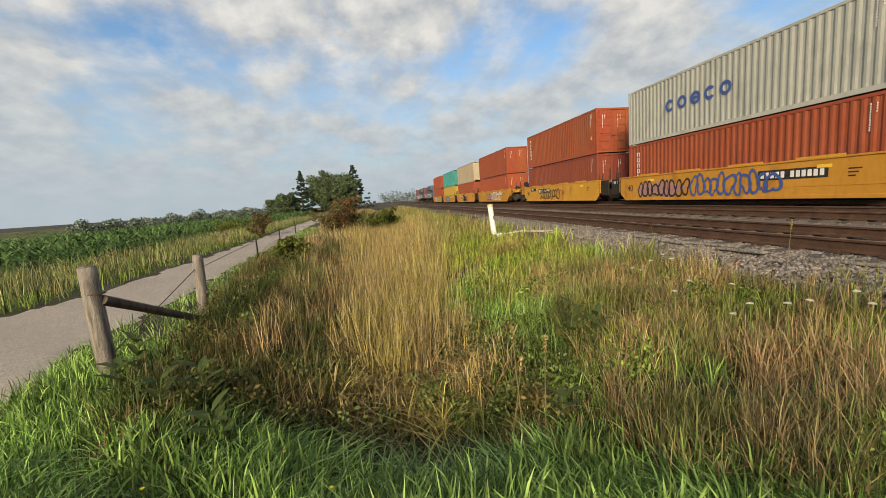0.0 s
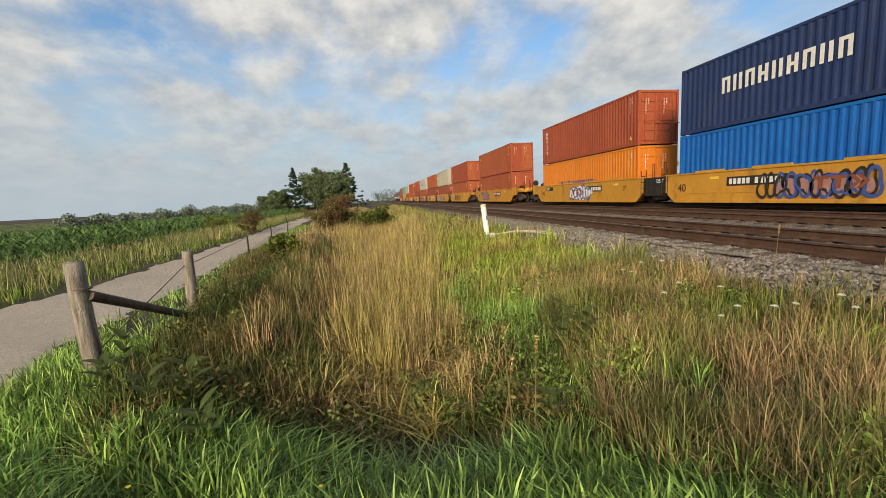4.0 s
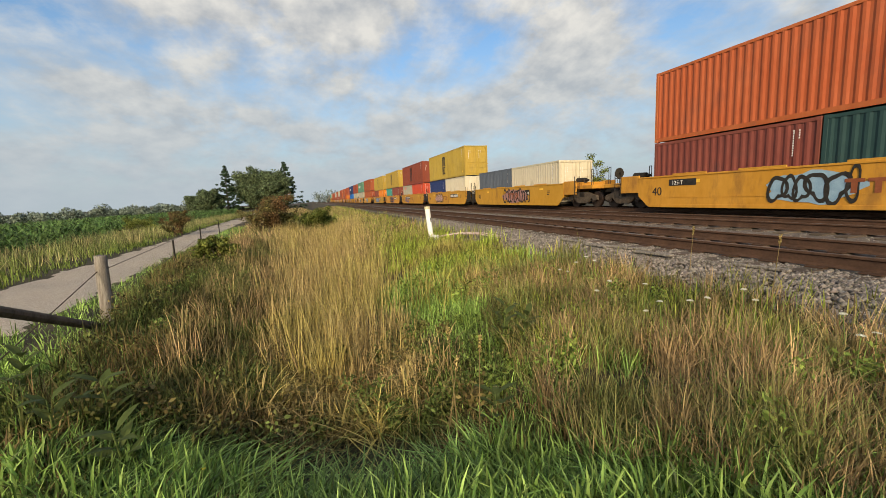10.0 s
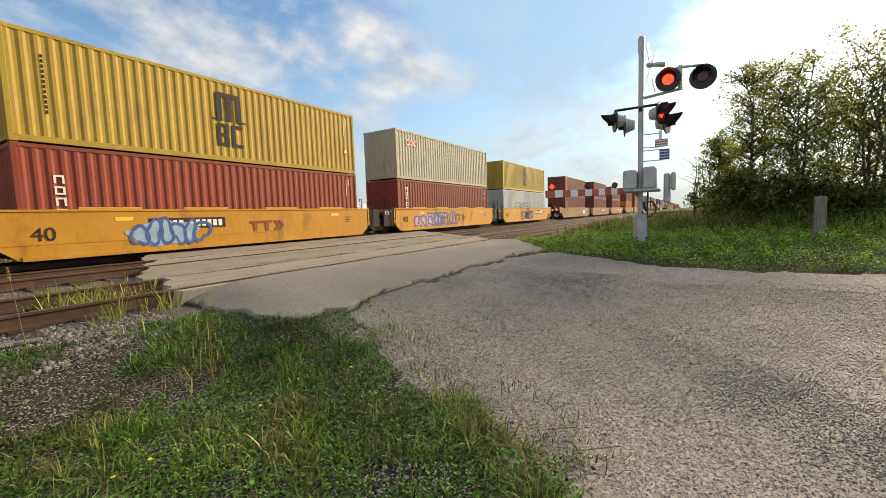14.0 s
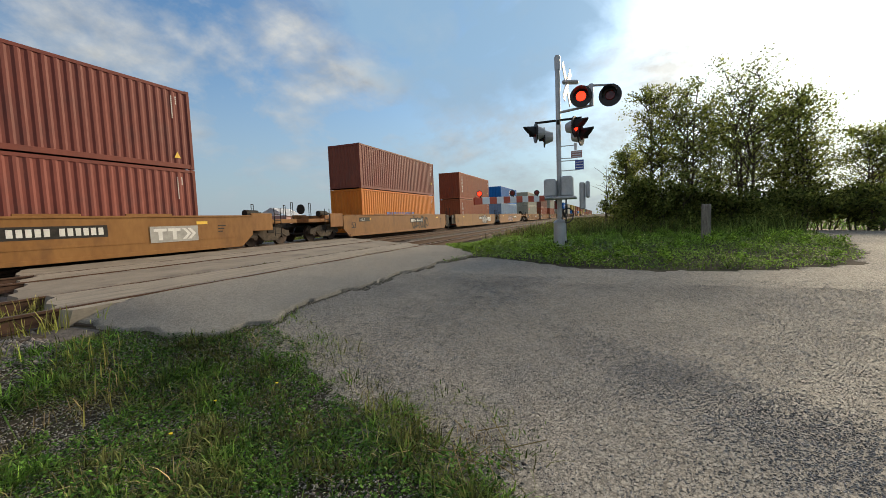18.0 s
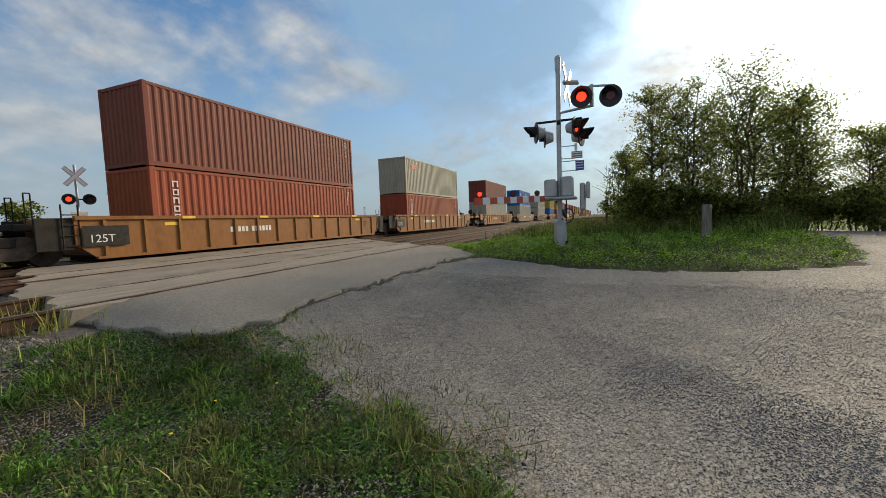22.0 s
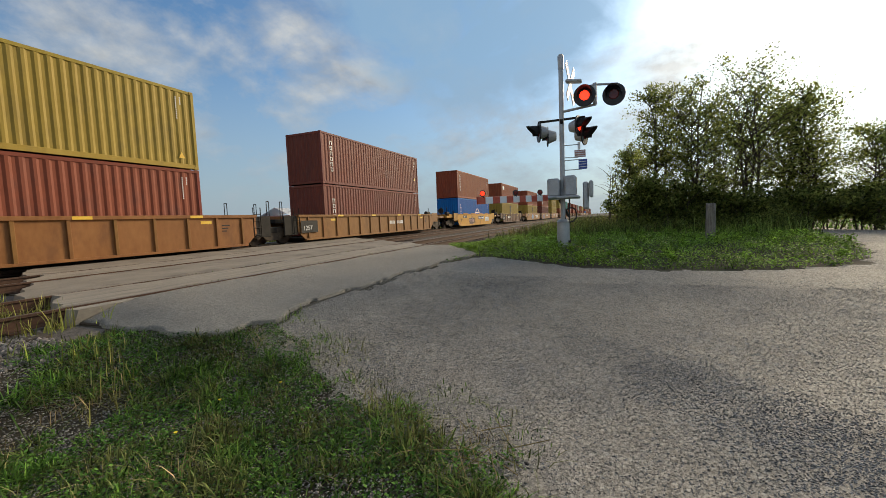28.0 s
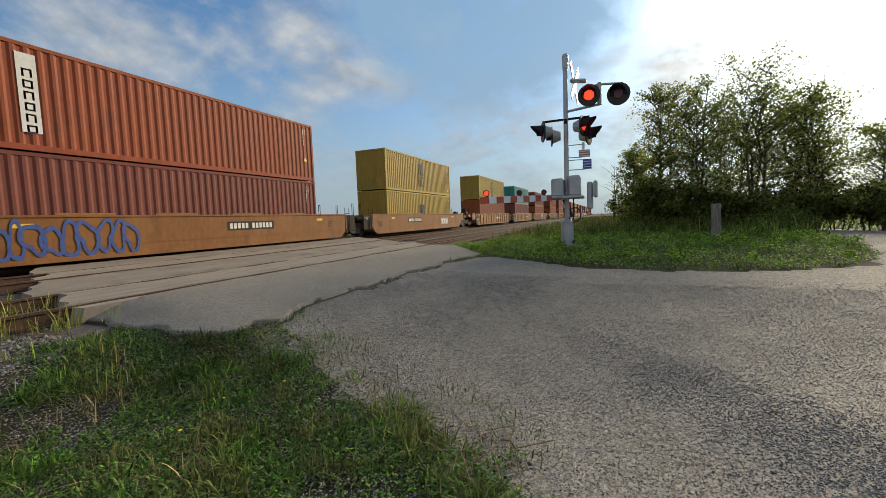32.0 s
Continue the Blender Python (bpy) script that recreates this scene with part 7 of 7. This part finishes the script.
    A, B = Vector((-0.75, 0.32, 1.31)), Vector((-3.35, 1.42, 1.22))
    n = 11
    way = (B - A).normalized()
    flat = Matrix.Translation(A) @ Matrix((way, Vector((0, 0, 1)).cross(way).normalized(), way.cross(Vector((0, 0, 1)).cross(way).normalized()))).transposed().to_4x4()
    L = (B - A).length / n
    for i in range(n):
        part("arm_stripe", boxes((i * L, (i + 1) * L, -0.02, 0.02, -0.075, 0.075), bevel=0.004), M_REDTAPE if i % 2 == 0 else M_SIGNWHITE, arm, "red stripe" if i % 2 == 0 else "white stripe", at=flat)
    for i, t in enumerate((0.93, 0.5, 0.12)):
        q = A.lerp(B, t)
        c = q + Vector((0, 0, 0.15))
        lamp = part("arm_lamp", tubes((c + Vector((0.06, 0, 0)), c + Vector((-0.03, 0, 0)), 0.05, 0.07), (q + Vector((0, 0, 0.06)), c, 0.03), n=12), M_BLACK, arm, "black gate-arm lamp")
        part("lens", tubes((c + Vector((-0.03, 0, 0)), c + Vector((-0.055, 0, 0)), 0.05, 0.035), n=12), M_LIT if i == 0 else M_DIMRED, lamp, "red lamp lens")
    # signal on the far side of the tracks
    fx, fy = polar(63.9, 27.8)
    fs = thing("crossing_signal", "distant crossing signal with crossbuck and paired lights", "crossing signal", "crossing signals", at=pose(fx, fy, -0.1))
    part("mast", tubes(((0, 0, 0), (0, 0, 4.5), 0.06, 0.06), n=12), M_ALU, fs)
    crossbuck(fs, pose(-0.05, -0.08, 3.9, 0, 0, 250))
    part("crossarm", tubes(((-0.45, 0.15, 2.75), (0.45, -0.15, 2.75), 0.03), n=8), M_STEEL, fs)
    flasher(fs, -0.36, 0.0, 2.75, 245, True)
    flasher(fs, 0.40, -0.25, 2.75, 245, False)
    part("sign", boxes((-0.35, 0.35, -0.09, -0.07, 1.9, 2.1), bevel=0.003), M_ALU, fs)
    part("mast_base", boxes((-0.3, 0.3, -0.3, 0.3, -0.4, 0.25), bevel=0.05), M_ALU, fs)
    # old post in the island
    px, py = polar(-11.7, 12.6)
    ps = tagged(new("wooden_post", log_mesh("wooden_post", 1.02, 0.11, M_WOODPOST, 8)), "old grey wooden post in front of the trees", "post")
    ps.location = (px, py, float(ground_z(px, py)) - 0.05)


build_fence()
build_marker()
build_timber()
build_signals()


def stones(name, n, x0, x1, y0, y1, size, mat, label, keep=None, sink=0.4, flat_z=None, lift=0.0, tall=0.75):
    """Angular stones: squashed octahedra, one object of kind stuff."""
    x, y = RNG.uniform(x0, x1, n), RNG.uniform(y0, y1, n)
    if keep is not None:
        m = keep(x, y)
        x, y = x[m], y[m]
    n = len(x)
    z = np.maximum(ground_z(x, y), -0.72 + (np.clip(y, 3.6, 5.4) - 3.6) / 1.8 * 0.505 if flat_z is None else -9)
    s = size * RNG.uniform(0.5, 1.35, n)
    base = np.array([[1, 0, 0], [0, 1, 0], [-1, 0, 0], [0, -1, 0], [0, 0, 1], [0, 0, -1]], float)
    P = base[None] * RNG.uniform(0.6, 1.25, (n, 6, 1)) + RNG.normal(0, 0.16, (n, 6, 3))
    a = RNG.uniform(0, 6.28, n)
    c, q = np.cos(a)[:, None], np.sin(a)[:, None]
    R = np.stack([P[..., 0] * c - P[..., 1] * q, P[..., 0] * q + P[..., 1] * c, P[..., 2] * tall], -1) * s[:, None, None] / 2
    R += np.stack([x, y, z + lift + s * (0.5 - sink) * tall], -1)[:, None]
    tri = np.array([[0, 1, 4], [1, 2, 4], [2, 3, 4], [3, 0, 4], [1, 0, 5], [2, 1, 5], [3, 2, 5], [0, 3, 5]])
    F = (np.arange(n)[:, None, None] * 6 + tri[None]).reshape(-1, 3)
    tagged(new(name, raw_mesh(name, R.reshape(-1, 3), F, mat)), label, "stones", kind="stuff")


stones("ballast_stones", 60000, -20, 2.7, 4.0, 6.2, 0.062, M_STONE, "loose grey and pinkish crushed ballast stones", lambda x, y: (x < 2.3) & (y > 4.05 + 0.75 * smooth(x, -0.5, 1.2) + 0.15 * lump(x, y, 2.0)))
stones("ballast_between_rails", 30000, -26, 7.0, 6.1, 14.2, 0.06, M_STONE, "grey ballast stones between the rails", lambda x, y: x < crossing_edge(y)[0] - 0.1, 0.75)
stones("far_ballast", 16000, 13.0, 56, 4.2, 9.5, 0.07, M_STONE, "grey ballast stones along the track", lambda x, y: x > crossing_edge(y)[1] + 0.1, 0.6)
def coarse_band(x, y):
    """Where the coarse dark chippings lie: a diagonal band with ragged edges, fading away from the verge, a fainter one behind it, and strays."""
    d = np.abs(y - 0.75 - 0.88 * (x - 5.2) + 0.25 * lump(x, y, 0.9) + 0.12 * lump(y, x, 3.0))
    e = np.abs(y - 1.9 + 0.15 * (x - 4.8) + 0.25 * lump(y, x, 1.1))
    near = 1 - smooth(x, 3.2, 5.0)
    p = np.clip(1.25 - 1.35 * d, 0, 1) * (0.22 + 0.78 * near) * (0.75 + 0.4 * lump(x, y, 2.2)) + 0.4 * np.clip(1.3 - 1.4 * e, 0, 1) + 0.09
    return inside(LANE, x, y) & (RNG.random(len(x)) < p)


stones("lane_pebbles", 130000, 1.4, 7.0, -3.6, 3.8, 0.0115, M_PEBBLE, "small loose pebbles on the gravel lane", lambda x, y: inside(LANE, x, y), 0.35, 0, 0.014, 0.5)
stones("coarse_chippings", 260000, 1.4, 7.4, -3.8, 3.8, 0.0145, M_CHIP, "dark blue-grey coarse stone chippings on the lane", coarse_band, 0.3, 0, 0.014, 0.55)
stones("verge_stones", 60000, -2.4, 3.5, 0.4, 5.1, 0.017, M_PEBBLE, "small stones in the bare patches of the verge", off_road, 0.3, 0, 0.012, 0.55)
stones("verge_chippings", 16000, -2.4, 3.5, 0.4, 5.1, 0.026, M_STONE, "grey ballast chippings strewn over the verge", off_road, 0.3, 0, 0.012, 0.55)


# ---- movement ----
def motions():
    """The train runs at a steady pace towards -x."""
    for ob, u in MOVING:
        z = ob.location.z
        walk(ob, [(t, pose(u - SPEED * t, TRAIN_Y, z)) for t in (0, 8, 16, 24, 32)])


motions()
